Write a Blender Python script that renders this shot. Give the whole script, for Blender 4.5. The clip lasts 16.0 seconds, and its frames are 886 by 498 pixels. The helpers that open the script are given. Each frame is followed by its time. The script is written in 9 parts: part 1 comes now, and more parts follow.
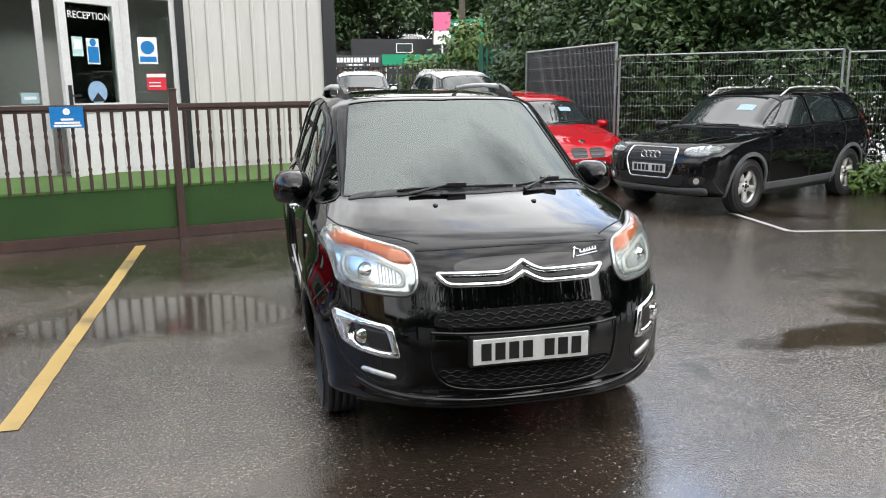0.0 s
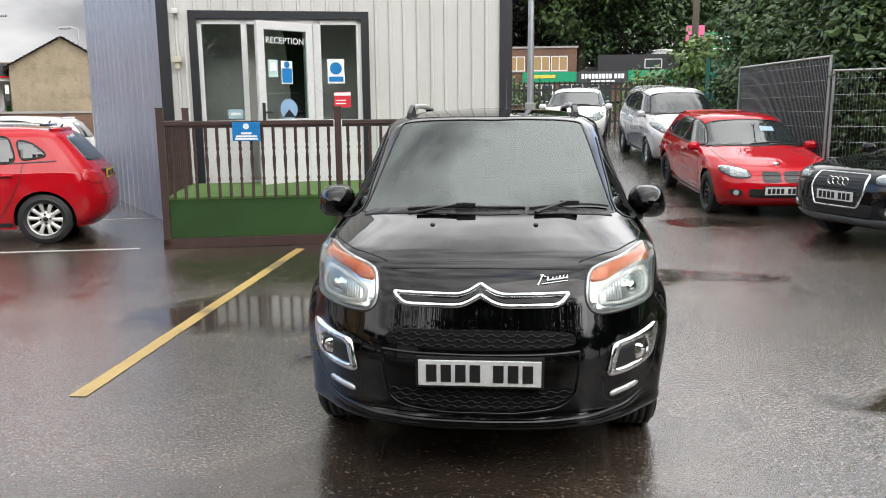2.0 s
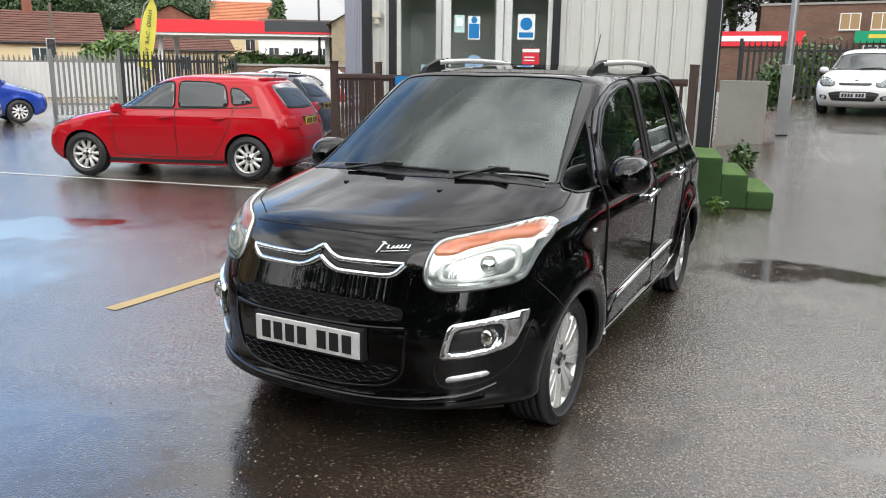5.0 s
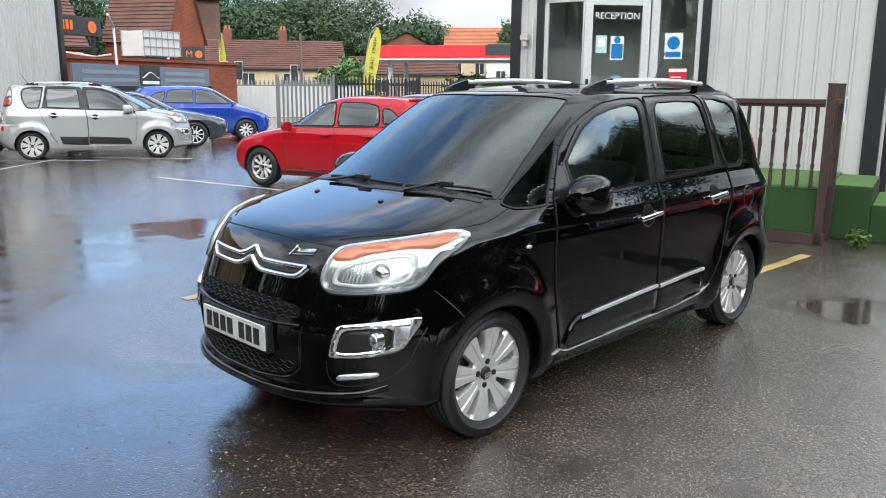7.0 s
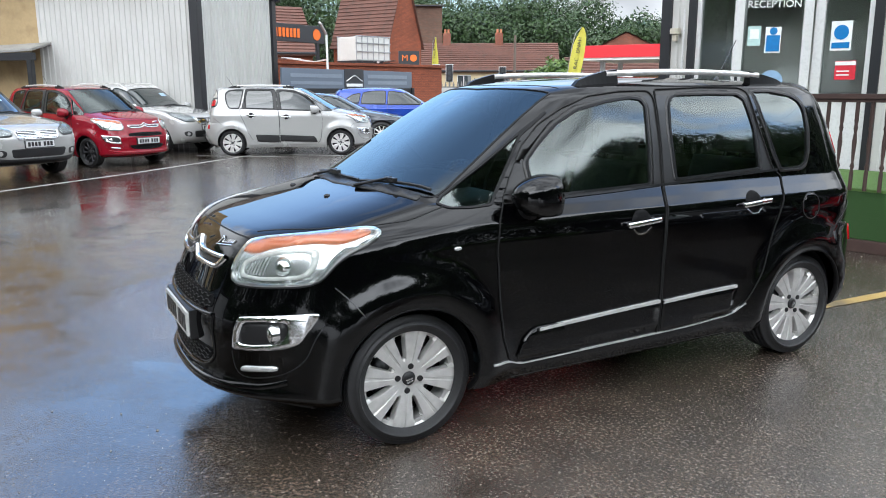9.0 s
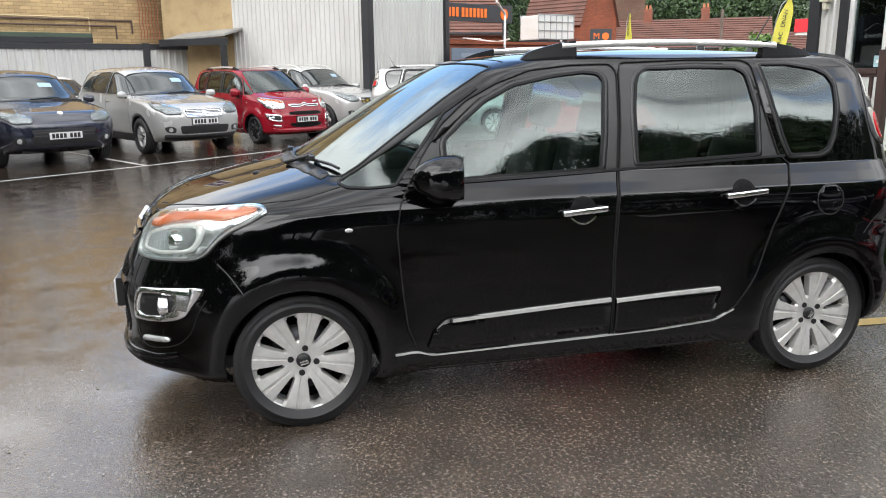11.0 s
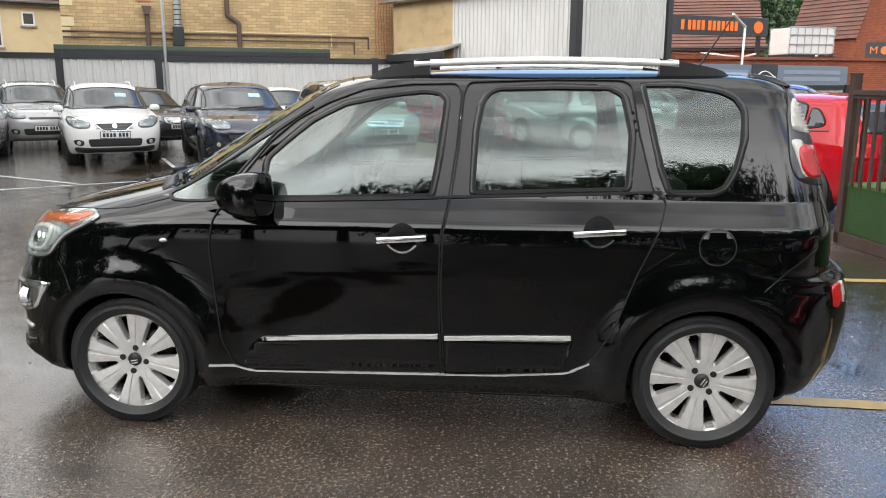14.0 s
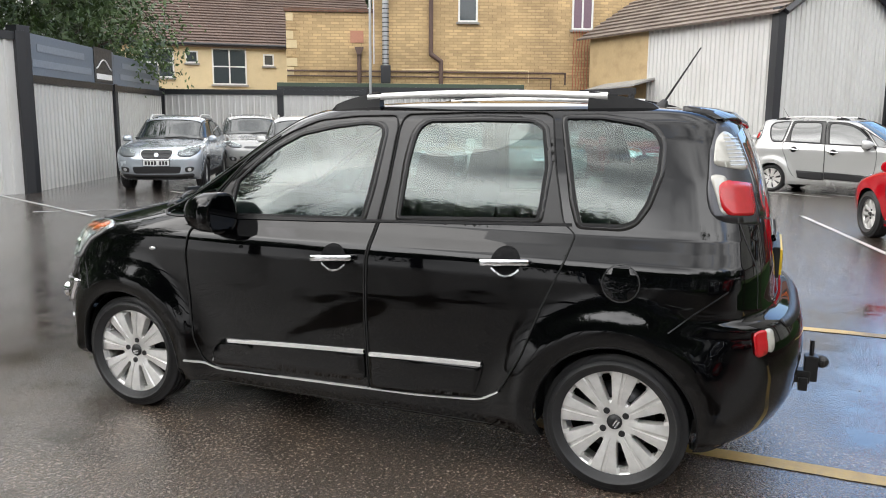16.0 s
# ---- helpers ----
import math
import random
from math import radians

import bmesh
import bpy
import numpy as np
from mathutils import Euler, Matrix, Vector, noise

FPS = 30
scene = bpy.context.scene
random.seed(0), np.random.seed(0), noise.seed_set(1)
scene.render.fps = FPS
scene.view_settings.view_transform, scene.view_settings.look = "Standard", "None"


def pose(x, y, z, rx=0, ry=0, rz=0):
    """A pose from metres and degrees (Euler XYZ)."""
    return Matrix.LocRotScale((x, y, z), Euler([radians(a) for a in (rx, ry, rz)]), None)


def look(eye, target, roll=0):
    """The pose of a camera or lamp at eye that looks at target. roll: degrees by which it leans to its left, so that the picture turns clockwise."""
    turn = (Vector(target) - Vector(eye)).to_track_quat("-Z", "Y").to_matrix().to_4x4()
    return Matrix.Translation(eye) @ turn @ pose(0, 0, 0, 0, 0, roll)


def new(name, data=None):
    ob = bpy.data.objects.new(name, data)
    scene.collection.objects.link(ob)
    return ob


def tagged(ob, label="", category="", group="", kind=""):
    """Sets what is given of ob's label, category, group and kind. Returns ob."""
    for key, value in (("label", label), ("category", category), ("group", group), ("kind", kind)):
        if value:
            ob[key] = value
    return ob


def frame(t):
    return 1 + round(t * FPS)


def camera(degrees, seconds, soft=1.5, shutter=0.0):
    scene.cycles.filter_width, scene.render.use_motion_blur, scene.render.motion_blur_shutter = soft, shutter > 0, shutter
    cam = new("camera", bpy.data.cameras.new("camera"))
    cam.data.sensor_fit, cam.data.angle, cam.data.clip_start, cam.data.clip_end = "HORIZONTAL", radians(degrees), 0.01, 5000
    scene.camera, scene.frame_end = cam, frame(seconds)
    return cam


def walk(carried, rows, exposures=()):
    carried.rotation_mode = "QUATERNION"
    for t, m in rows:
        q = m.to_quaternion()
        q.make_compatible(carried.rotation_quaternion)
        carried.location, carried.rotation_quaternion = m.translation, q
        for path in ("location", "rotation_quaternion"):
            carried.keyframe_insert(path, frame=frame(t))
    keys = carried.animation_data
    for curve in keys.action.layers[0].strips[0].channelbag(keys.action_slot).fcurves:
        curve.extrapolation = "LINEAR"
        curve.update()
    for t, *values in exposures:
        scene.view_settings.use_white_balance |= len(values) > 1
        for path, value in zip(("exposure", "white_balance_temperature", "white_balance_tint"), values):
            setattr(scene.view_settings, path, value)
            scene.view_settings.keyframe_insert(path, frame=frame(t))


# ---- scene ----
cam = camera(59.1, 16.0, soft=1.0)
PATH = [
    (0, (-1.106, -5.124, 1.609), (-0.652, -3.217, 1.21), -0.7),
    (0.5, (-0.838, -5.168, 1.582), (-0.497, -3.241, 1.168), -0.5),
    (1, (-0.496, -5.161, 1.601), (-0.313, -3.21, 1.2), -0.7),
    (1.5, (-0.174, -5.208, 1.604), (-0.227, -3.243, 1.238), -0.9),
    (2, (0.132, -5.25, 1.622), (-0.043, -3.289, 1.268), -0.5),
    (2.5, (0.411, -5.147, 1.599), (0.112, -3.201, 1.247), 0.4),
    (3, (0.676, -5.037, 1.613), (0.196, -3.134, 1.232), 0.0),
    (3.5, (1.022, -4.974, 1.607), (0.426, -3.111, 1.192), 0.4),
    (4, (1.311, -4.9, 1.602), (0.625, -3.074, 1.16), 1.0),
    (4.2, (1.413, -4.819, 1.589), (0.678, -3.014, 1.143), 1.0),
    (6.3, (2.719, -4.137, 1.612), (1.532, -2.583, 1.193), 1.0),
    (6.5, (2.817, -4.074, 1.612), (1.575, -2.56, 1.205), 1.2),
    (7, (3.083, -3.847, 1.592), (1.703, -2.458, 1.187), 0.4),
    (7.5, (3.271, -3.617, 1.555), (1.824, -2.3, 1.14), -0.4),
    (8, (3.42, -3.266, 1.568), (1.925, -2.005, 1.151), 0.1),
    (8.5, (3.583, -2.996, 1.549), (1.965, -1.892, 1.145), 0.2),
    (9, (3.753, -2.707, 1.553), (2.034, -1.767, 1.151), -0.1),
    (9.2, (3.794, -2.604, 1.538), (2.051, -1.711, 1.134), -0.2),
    (11.3, (4.078, -1.217, 1.521), (2.158, -0.875, 1.074), -0.3),
    (11.5, (4.05, -1.086, 1.543), (2.117, -0.825, 1.099), 0.0),
    (12, (4.081, -0.788, 1.542), (2.13, -0.646, 1.126), 0.6),
    (12.5, (4.157, -0.456, 1.547), (2.201, -0.38, 1.136), 0.6),
    (13, (4.091, -0.183, 1.516), (2.137, -0.152, 1.09), 0.3),
    (13.5, (4.012, 0.125, 1.538), (2.059, 0.068, 1.11), -0.2),
    (14, (4.062, 0.492, 1.532), (2.115, 0.291, 1.123), 0.1),
    (14.5, (4.068, 0.791, 1.513), (2.138, 0.444, 1.122), 0.7),
    (15, (3.999, 1.135, 1.53), (2.086, 0.682, 1.161), 1.1),
    (15.5, (3.965, 1.462, 1.514), (2.082, 0.885, 1.168), 0.7),
    (16, (3.913, 1.782, 1.522), (2.089, 1.029, 1.196), 0.4),
]
walk(cam, [(t, look(eye, target, roll)) for t, eye, target, roll in PATH],
     exposures=[(0, 0.14, 6350, 10), (2, 0.07, 6400, 10), (4, 0.0, 6450, 10), (6.5, 0.0, 6050, 8), (9, 0.06, 5900, 8), (11.5, 0.14, 6350, 10), (16, 0.14, 6400, 10)])

# ---- daylight: broken cloud after rain, soft sun ----
world = bpy.data.worlds.new("sky")
scene.world = world
world.use_nodes = True
wt = world.node_tree
wt.nodes.clear()


def wnode(kind):
    return wt.nodes.new(kind)


SUN_ELEV, SUN_AZ = radians(42), radians(150)
sky = wnode("ShaderNodeTexSky")
sky.sky_type, sky.sun_disc, sky.sun_elevation, sky.sun_rotation = "NISHITA", False, SUN_ELEV, SUN_AZ
coord = wnode("ShaderNodeTexCoord")
stretch = wnode("ShaderNodeMapping")
stretch.inputs["Scale"].default_value = (1.0, 1.0, 2.6)
stretch.inputs["Location"].default_value = (0.35, 0.1, 0.0)
cloud = wnode("ShaderNodeTexNoise")
cloud.inputs["Scale"].default_value, cloud.inputs["Detail"].default_value, cloud.inputs["Roughness"].default_value = 1.7, 8, 0.55
cover = wnode("ShaderNodeValToRGB")
cover.color_ramp.elements[0].position, cover.color_ramp.elements[1].position = 0.25, 0.38
tone = wnode("ShaderNodeTexNoise")
tone.inputs["Scale"].default_value, tone.inputs["Detail"].default_value = 3.1, 6
shades = wnode("ShaderNodeValToRGB")
shades.color_ramp.elements[0].position, shades.color_ramp.elements[0].color = 0.36, (3.7, 3.7, 3.75, 1)
shades.color_ramp.elements[1].position, shades.color_ramp.elements[1].color = 0.60, (10.2, 10.1, 9.95, 1)
mix = wnode("ShaderNodeMix")
mix.data_type = "RGBA"
back = wnode("ShaderNodeBackground")
back.inputs["Strength"].default_value = 0.15
out = wnode("ShaderNodeOutputWorld")
wt.links.new(coord.outputs["Generated"], stretch.inputs["Vector"])
wt.links.new(stretch.outputs["Vector"], cloud.inputs["Vector"])
wt.links.new(stretch.outputs["Vector"], tone.inputs["Vector"])
# the cloud breaks up towards the west, where blue shows
west = wnode("ShaderNodeVectorMath")
west.operation = "DOT_PRODUCT"
west.inputs[1].default_value = (-0.85, 0.26, 0.46)
clear = wnode("ShaderNodeMapRange")
clear.interpolation_type = "SMOOTHSTEP"
clear.inputs["From Min"].default_value, clear.inputs["From Max"].default_value = 0.78, 0.975
clear.inputs["To Min"].default_value, clear.inputs["To Max"].default_value = 0.0, 0.27
thin = wnode("ShaderNodeMath")
thin.operation = "SUBTRACT"
wt.links.new(coord.outputs["Generated"], west.inputs[0])
wt.links.new(west.outputs["Value"], clear.inputs["Value"])
wt.links.new(cloud.outputs["Fac"], thin.inputs[0])
wt.links.new(clear.outputs["Result"], thin.inputs[1])
wt.links.new(thin.outputs[0], cover.inputs["Fac"])
wt.links.new(tone.outputs["Fac"], shades.inputs["Fac"])
wt.links.new(cover.outputs["Color"], mix.inputs["Factor"])
clear_blue = wnode("ShaderNodeMix")
clear_blue.data_type, clear_blue.blend_type = "RGBA", "MULTIPLY"
clear_blue.inputs["Factor"].default_value = 1.0
clear_blue.inputs["B"].default_value = (2.6, 2.6, 2.6, 1)
wt.links.new(sky.outputs["Color"], clear_blue.inputs["A"])
wt.links.new(clear_blue.outputs["Result"], mix.inputs["A"])
wt.links.new(shades.outputs["Color"], mix.inputs["B"])
# the cloud is thin and bright some way above the horizon and thicker overhead
parts = wnode("ShaderNodeSeparateXYZ")
lift = wnode("ShaderNodeValToRGB")
for _p, _v in ((0.2, 1.5), (0.36, 2.7), (0.46, 3.2), (0.56, 2.4), (0.68, 1.6)):
    lift.color_ramp.elements.new(_p).color = (_v, _v, _v, 1)
lift.color_ramp.elements[0].color = (0.72, 0.72, 0.73, 1)
lift.color_ramp.elements[6].color = (2.0, 2.0, 2.0, 1)
grade = wnode("ShaderNodeMix")
grade.data_type, grade.blend_type = "RGBA", "MULTIPLY"
grade.inputs["Factor"].default_value = 1.0
wt.links.new(coord.outputs["Generated"], parts.inputs["Vector"])
wt.links.new(parts.outputs["Z"], lift.inputs["Fac"])
wt.links.new(mix.outputs["Result"], grade.inputs["A"])
wt.links.new(lift.outputs["Color"], grade.inputs["B"])
# the cloud is brighter on the side where the sun stands behind it
east = wnode("ShaderNodeVectorMath")
east.operation = "DOT_PRODUCT"
east.inputs[1].default_value = (0.74, -0.22, 0.63)
glow = wnode("ShaderNodeMapRange")
glow.interpolation_type = "SMOOTHSTEP"
glow.inputs["From Min"].default_value, glow.inputs["From Max"].default_value = -0.35, 0.9
glow.inputs["To Min"].default_value, glow.inputs["To Max"].default_value = 0.62, 1.18
lit = wnode("ShaderNodeMix")
lit.data_type, lit.blend_type = "RGBA", "MULTIPLY"
lit.inputs["Factor"].default_value = 1.0
wt.links.new(coord.outputs["Generated"], east.inputs[0])
wt.links.new(east.outputs["Value"], glow.inputs["Value"])
wt.links.new(grade.outputs["Result"], lit.inputs["A"])
wt.links.new(glow.outputs["Result"], lit.inputs["B"])
wt.links.new(lit.outputs["Result"], back.inputs["Color"])
wt.links.new(back.outputs["Background"], out.inputs["Surface"])

sun = new("sun", bpy.data.lights.new("sun", "SUN"))
sun.data.energy, sun.data.angle, sun.data.color = 1.5, radians(50), (1.0, 0.96, 0.9)
sun.matrix_world = look((0, 0, 0), (-math.sin(SUN_AZ) * math.cos(SUN_ELEV), -math.cos(SUN_AZ) * math.cos(SUN_ELEV), -math.sin(SUN_ELEV)))
scene.view_settings.exposure = 0.05

# ---- materials ----
def shader(name):
    m = bpy.data.materials.new(name)
    m.use_nodes = True
    t = m.node_tree
    return m, t, t.nodes["Principled BSDF"]


def setin(node, **values):
    for key, value in values.items():
        node.inputs[key.replace("_", " ")].default_value = value


def colour(c, k=1.0):
    return (c[0] * k, c[1] * k, c[2] * k, 1)


def noise_node(t, scale, detail=4.0, stretch_by=None, vec="Object"):
    n = t.nodes.new("ShaderNodeTexNoise")
    setin(n, Scale=scale, Detail=detail)
    c = t.nodes.new("ShaderNodeTexCoord")
    if stretch_by:
        mp = t.nodes.new("ShaderNodeMapping")
        mp.inputs["Scale"].default_value = stretch_by
        t.links.new(c.outputs[vec], mp.inputs["Vector"])
        t.links.new(mp.outputs["Vector"], n.inputs["Vector"])
    else:
        t.links.new(c.outputs[vec], n.inputs["Vector"])
    return n


def ramp(t, source, p0, c0, p1, c1):
    r = t.nodes.new("ShaderNodeValToRGB")
    e = r.color_ramp.elements
    e[0].position, e[0].color, e[1].position, e[1].color = p0, c0, p1, c1
    t.links.new(source, r.inputs["Fac"])
    return r.outputs["Color"]


def mixed(t, fac, a, b, blend="MIX"):
    m = t.nodes.new("ShaderNodeMix")
    m.data_type, m.blend_type = "RGBA", blend
    for value, key in ((fac, "Factor"), (a, "A"), (b, "B")):
        if isinstance(value, (int, float, tuple)):
            m.inputs[key].default_value = value
        else:
            t.links.new(value, m.inputs[key])
    return m.outputs["Result"]


def bump(t, b, height, strength=0.3, distance=0.01):
    n = t.nodes.new("ShaderNodeBump")
    setin(n, Strength=strength, Distance=distance)
    t.links.new(height, n.inputs["Height"])
    t.links.new(n.outputs["Normal"], b.inputs["Normal"])


def worn(name, c, rough=0.6, vary=0.18, grain=40.0, relief=0.2, metal=0.0, stain=None, stain_amount=0.5, stretch_by=None, coat=0.0, per_piece=0.0, depth=0.006):
    """A surface with fine grain, broad variation and optional stains."""
    m, t, b = shader(name)
    big = noise_node(t, 0.9, 5, stretch_by)
    fine = noise_node(t, grain, 6, stretch_by)
    col = ramp(t, big.outputs["Fac"], 0.3, colour(c, 1 - vary), 0.7, colour(c, 1 + vary * 0.6))
    col = mixed(t, 0.35, col, ramp(t, fine.outputs["Fac"], 0.3, colour(c, 1 - vary), 0.7, colour(c, 1 + vary)))
    if stain:
        s = noise_node(t, 2.3, 8, stretch_by)
        mask = ramp(t, s.outputs["Fac"], 0.5, (0, 0, 0, 1), 0.72, (stain_amount,) * 3 + (1,))
        col = mixed(t, mask, col, colour(stain))
    if per_piece:
        o = t.nodes.new("ShaderNodeObjectInfo")
        col = mixed(t, 1.0, col, ramp(t, o.outputs["Random"], 0.0, colour((1, 1, 1), 1 - per_piece), 1.0, colour((1, 1, 1), 1)), "MULTIPLY")
    t.links.new(col, b.inputs["Base Color"])
    r = ramp(t, fine.outputs["Fac"], 0.3, colour((1, 1, 1), max(0.02, rough - 0.1)), 0.7, colour((1, 1, 1), min(1, rough + 0.1)))
    t.links.new(r, b.inputs["Roughness"])
    setin(b, Metallic=metal, Coat_Weight=coat)
    if relief:
        bump(t, b, fine.outputs["Fac"], relief, depth)
    return m


def car_paint(name, c, metal=0.0):
    """Glossy lacquered paint, with a thin film of dirt and a few dried drops in the gloss."""
    m, t, b = shader(name)
    setin(b, Metallic=metal, IOR=1.5, Coat_Weight=1.0, Coat_Roughness=0.02, Base_Color=colour(c), Specular_IOR_Level=0.5 if metal else 0.0, Coat_IOR=1.46)
    n = noise_node(t, 3.0, 6)
    r = ramp(t, n.outputs["Fac"], 0.35, colour((1, 1, 1), 0.16), 0.75, colour((1, 1, 1), 0.32))
    t.links.new(r, b.inputs["Roughness"])
    f = noise_node(t, 320.0, 2)
    col = mixed(t, 0.3, colour(c), ramp(t, f.outputs["Fac"], 0.3, colour(c, 0.85), 0.7, colour(c, 1.2)))
    t.links.new(col, b.inputs["Base Color"])
    bump(t, b, noise_node(t, 3.0, 2).outputs["Fac"], 0.03, 0.004)
    return m


def plain(name, c, rough=0.4, metal=0.0, coat=0.0):
    m, t, b = shader(name)
    n = noise_node(t, 25.0, 5)
    t.links.new(ramp(t, n.outputs["Fac"], 0.3, colour(c, 0.9), 0.7, colour(c, 1.08)), b.inputs["Base Color"])
    setin(b, Roughness=rough, Metallic=metal, Coat_Weight=coat)
    return m


def glass(name, tint, rough=0.0, ior=1.95):
    """Thin pane: a tinted see-through sheet with a mirror film by Fresnel."""
    m = bpy.data.materials.new(name)
    m.use_nodes = True
    t = m.node_tree
    t.nodes.clear()
    see = t.nodes.new("ShaderNodeBsdfTransparent")
    see.inputs["Color"].default_value = colour(tint)
    shine = t.nodes.new("ShaderNodeBsdfGlossy")
    setin(shine, Roughness=rough, Color=(0.92, 1.0, 0.97, 1))
    f = t.nodes.new("ShaderNodeFresnel")
    setin(f, IOR=ior)
    mx, o = t.nodes.new("ShaderNodeMixShader"), t.nodes.new("ShaderNodeOutputMaterial")
    t.links.new(f.outputs["Fac"], mx.inputs[0])
    t.links.new(see.outputs["BSDF"], mx.inputs[1])
    t.links.new(shine.outputs["BSDF"], mx.inputs[2])
    t.links.new(mx.outputs["Shader"], o.inputs["Surface"])
    return m


def masonry(name, c, mortar, wide=0.225, high=0.075):
    """Coursed brickwork far off: brick by brick tones, pale joints, soot stains."""
    m, t, b = shader(name)
    co = t.nodes.new("ShaderNodeTexCoord")
    sp, cb, ad = t.nodes.new("ShaderNodeSeparateXYZ"), t.nodes.new("ShaderNodeCombineXYZ"), t.nodes.new("ShaderNodeMath")
    t.links.new(co.outputs["Object"], sp.inputs["Vector"])
    t.links.new(sp.outputs["X"], ad.inputs[0])
    t.links.new(sp.outputs["Y"], ad.inputs[1])
    t.links.new(ad.outputs[0], cb.inputs["X"])
    t.links.new(sp.outputs["Z"], cb.inputs["Y"])
    k = t.nodes.new("ShaderNodeTexBrick")
    setin(k, Scale=1.0, Color1=colour(c, 0.84), Color2=colour(c, 1.16), Mortar=colour(mortar), Mortar_Size=0.011, Mortar_Smooth=0.3, Brick_Width=wide, Row_Height=high, Bias=-0.1)
    t.links.new(cb.outputs["Vector"], k.inputs["Vector"])
    col = mixed(t, 1.0, k.outputs["Color"], ramp(t, noise_node(t, 0.6, 6).outputs["Fac"], 0.3, (0.7, 0.68, 0.66, 1), 0.65, (1.08, 1.06, 1.02, 1)), "MULTIPLY")
    t.links.new(col, b.inputs["Base Color"])
    setin(b, Roughness=0.85)
    bump(t, b, k.outputs["Fac"], 0.5, -0.01)
    return m


def wet_asphalt():
    """Dark tarmac after rain: stones and pale chips, a wet film all over, and standing water in the hollows."""
    m, t, b = shader("wet_asphalt")
    stones = noise_node(t, 95.0, 3)
    coarse = t.nodes.new("ShaderNodeTexVoronoi")
    setin(coarse, Scale=110.0)
    c = t.nodes.new("ShaderNodeTexCoord")
    t.links.new(c.outputs["Object"], coarse.inputs["Vector"])
    patchy = noise_node(t, 0.55, 6)
    worn_bits = noise_node(t, 3.4, 7)
    col = ramp(t, patchy.outputs["Fac"], 0.3, (0.044, 0.034, 0.0265, 1), 0.72, (0.096, 0.076, 0.059, 1))
    col = mixed(t, 1.0, col, ramp(t, worn_bits.outputs["Fac"], 0.36, (0.68, 0.67, 0.66, 1), 0.66, (1.25, 1.23, 1.2, 1)), "MULTIPLY")
    speckle = noise_node(t, 62.0, 4)
    col = mixed(t, 1.0, col, ramp(t, speckle.outputs["Fac"], 0.36, (0.45, 0.45, 0.46, 1), 0.64, (1.5, 1.47, 1.43, 1)), "MULTIPLY")
    # every stone has its own tone, and some are pale
    tone_of = t.nodes.new("ShaderNodeSeparateColor")
    t.links.new(coarse.outputs["Color"], tone_of.inputs["Color"])
    pale = ramp(t, tone_of.outputs["Red"], 0.96, (0, 0, 0, 1), 0.985, (0.55, 0.55, 0.55, 1))
    col = mixed(t, pale, col, (0.24, 0.22, 0.195, 1))
    chips = ramp(t, stones.outputs["Fac"], 0.685, (0, 0, 0, 1), 0.73, (0.65, 0.65, 0.65, 1))
    col = mixed(t, chips, col, (0.3, 0.28, 0.255, 1))
    pool = noise_node(t, 0.42, 6)
    edge = noise_node(t, 2.9, 6)
    sep = t.nodes.new("ShaderNodeSeparateXYZ")
    t.links.new(c.outputs["Object"], sep.inputs["Vector"])

    def sums(op, a, v):
        n = t.nodes.new("ShaderNodeMath")
        n.operation = op
        for i, k in enumerate((a, v)):
            if isinstance(k, (int, float)):
                n.inputs[i].default_value = k
            else:
                t.links.new(k, n.inputs[i])
        return n.outputs[0]

    def hollow(total, px, py, ax, ay, deep):
        dx = sums("DIVIDE", sums("SUBTRACT", sep.outputs["X"], px), ax)
        dy = sums("DIVIDE", sums("SUBTRACT", sep.outputs["Y"], py), ay)
        d2 = sums("ADD", sums("MULTIPLY", dx, dx), sums("MULTIPLY", dy, dy))
        return sums("ADD", total, sums("MULTIPLY", sums("MAXIMUM", sums("SUBTRACT", 1.0, d2), 0.0), deep))

    total = sums("ADD", sums("MULTIPLY", edge.outputs["Fac"], 0.3), sums("MULTIPLY", pool.outputs["Fac"], 0.85))
    # known hollows where water stands: x, y, half sizes
    for px, py, ax, ay in POOLS:
        total = hollow(total, px, py, ax, ay, 0.19)
    wet = ramp(t, total, 0.655, (0, 0, 0, 1), 0.745, (1, 1, 1, 1))
    # the low western half of the yard, where the film lies smooth and unbroken
    sheet = sums("ADD", sums("MULTIPLY", edge.outputs["Fac"], 0.5), sums("MULTIPLY", pool.outputs["Fac"], 0.5))
    for px, py, ax, ay in SHEETS:
        sheet = hollow(sheet, px, py, ax, ay, 0.9)
    for px, py, ax, ay in DRAINED:
        sheet = hollow(sheet, px, py, ax, ay, -1.3)
    sheet = ramp(t, sheet, 0.62, (0, 0, 0, 1), 1.0, (1, 1, 1, 1))
    smooth = mixed(t, 1.0, wet, mixed(t, 1.0, sheet, ramp(t, worn_bits.outputs["Fac"], 0.35, colour((1, 1, 1), 0.62), 0.6, colour((1, 1, 1), 0.94)), "MULTIPLY"), "LIGHTEN")
    t.links.new(mixed(t, smooth, col, mixed(t, 1.0, col, (0.5, 0.47, 0.45, 1), "MULTIPLY")), b.inputs["Base Color"])
    film = ramp(t, patchy.outputs["Fac"], 0.3, colour((1, 1, 1), 0.14), 0.7, colour((1, 1, 1), 0.26))
    film = mixed(t, 0.5, film, ramp(t, speckle.outputs["Fac"], 0.4, colour((1, 1, 1), 0.08), 0.65, colour((1, 1, 1), 0.4)))
    t.links.new(mixed(t, smooth, film, (0.1, 0.1, 0.1, 1)), b.inputs["Roughness"])
    setin(b, IOR=1.5, Coat_Weight=0.85, Coat_IOR=1.38)
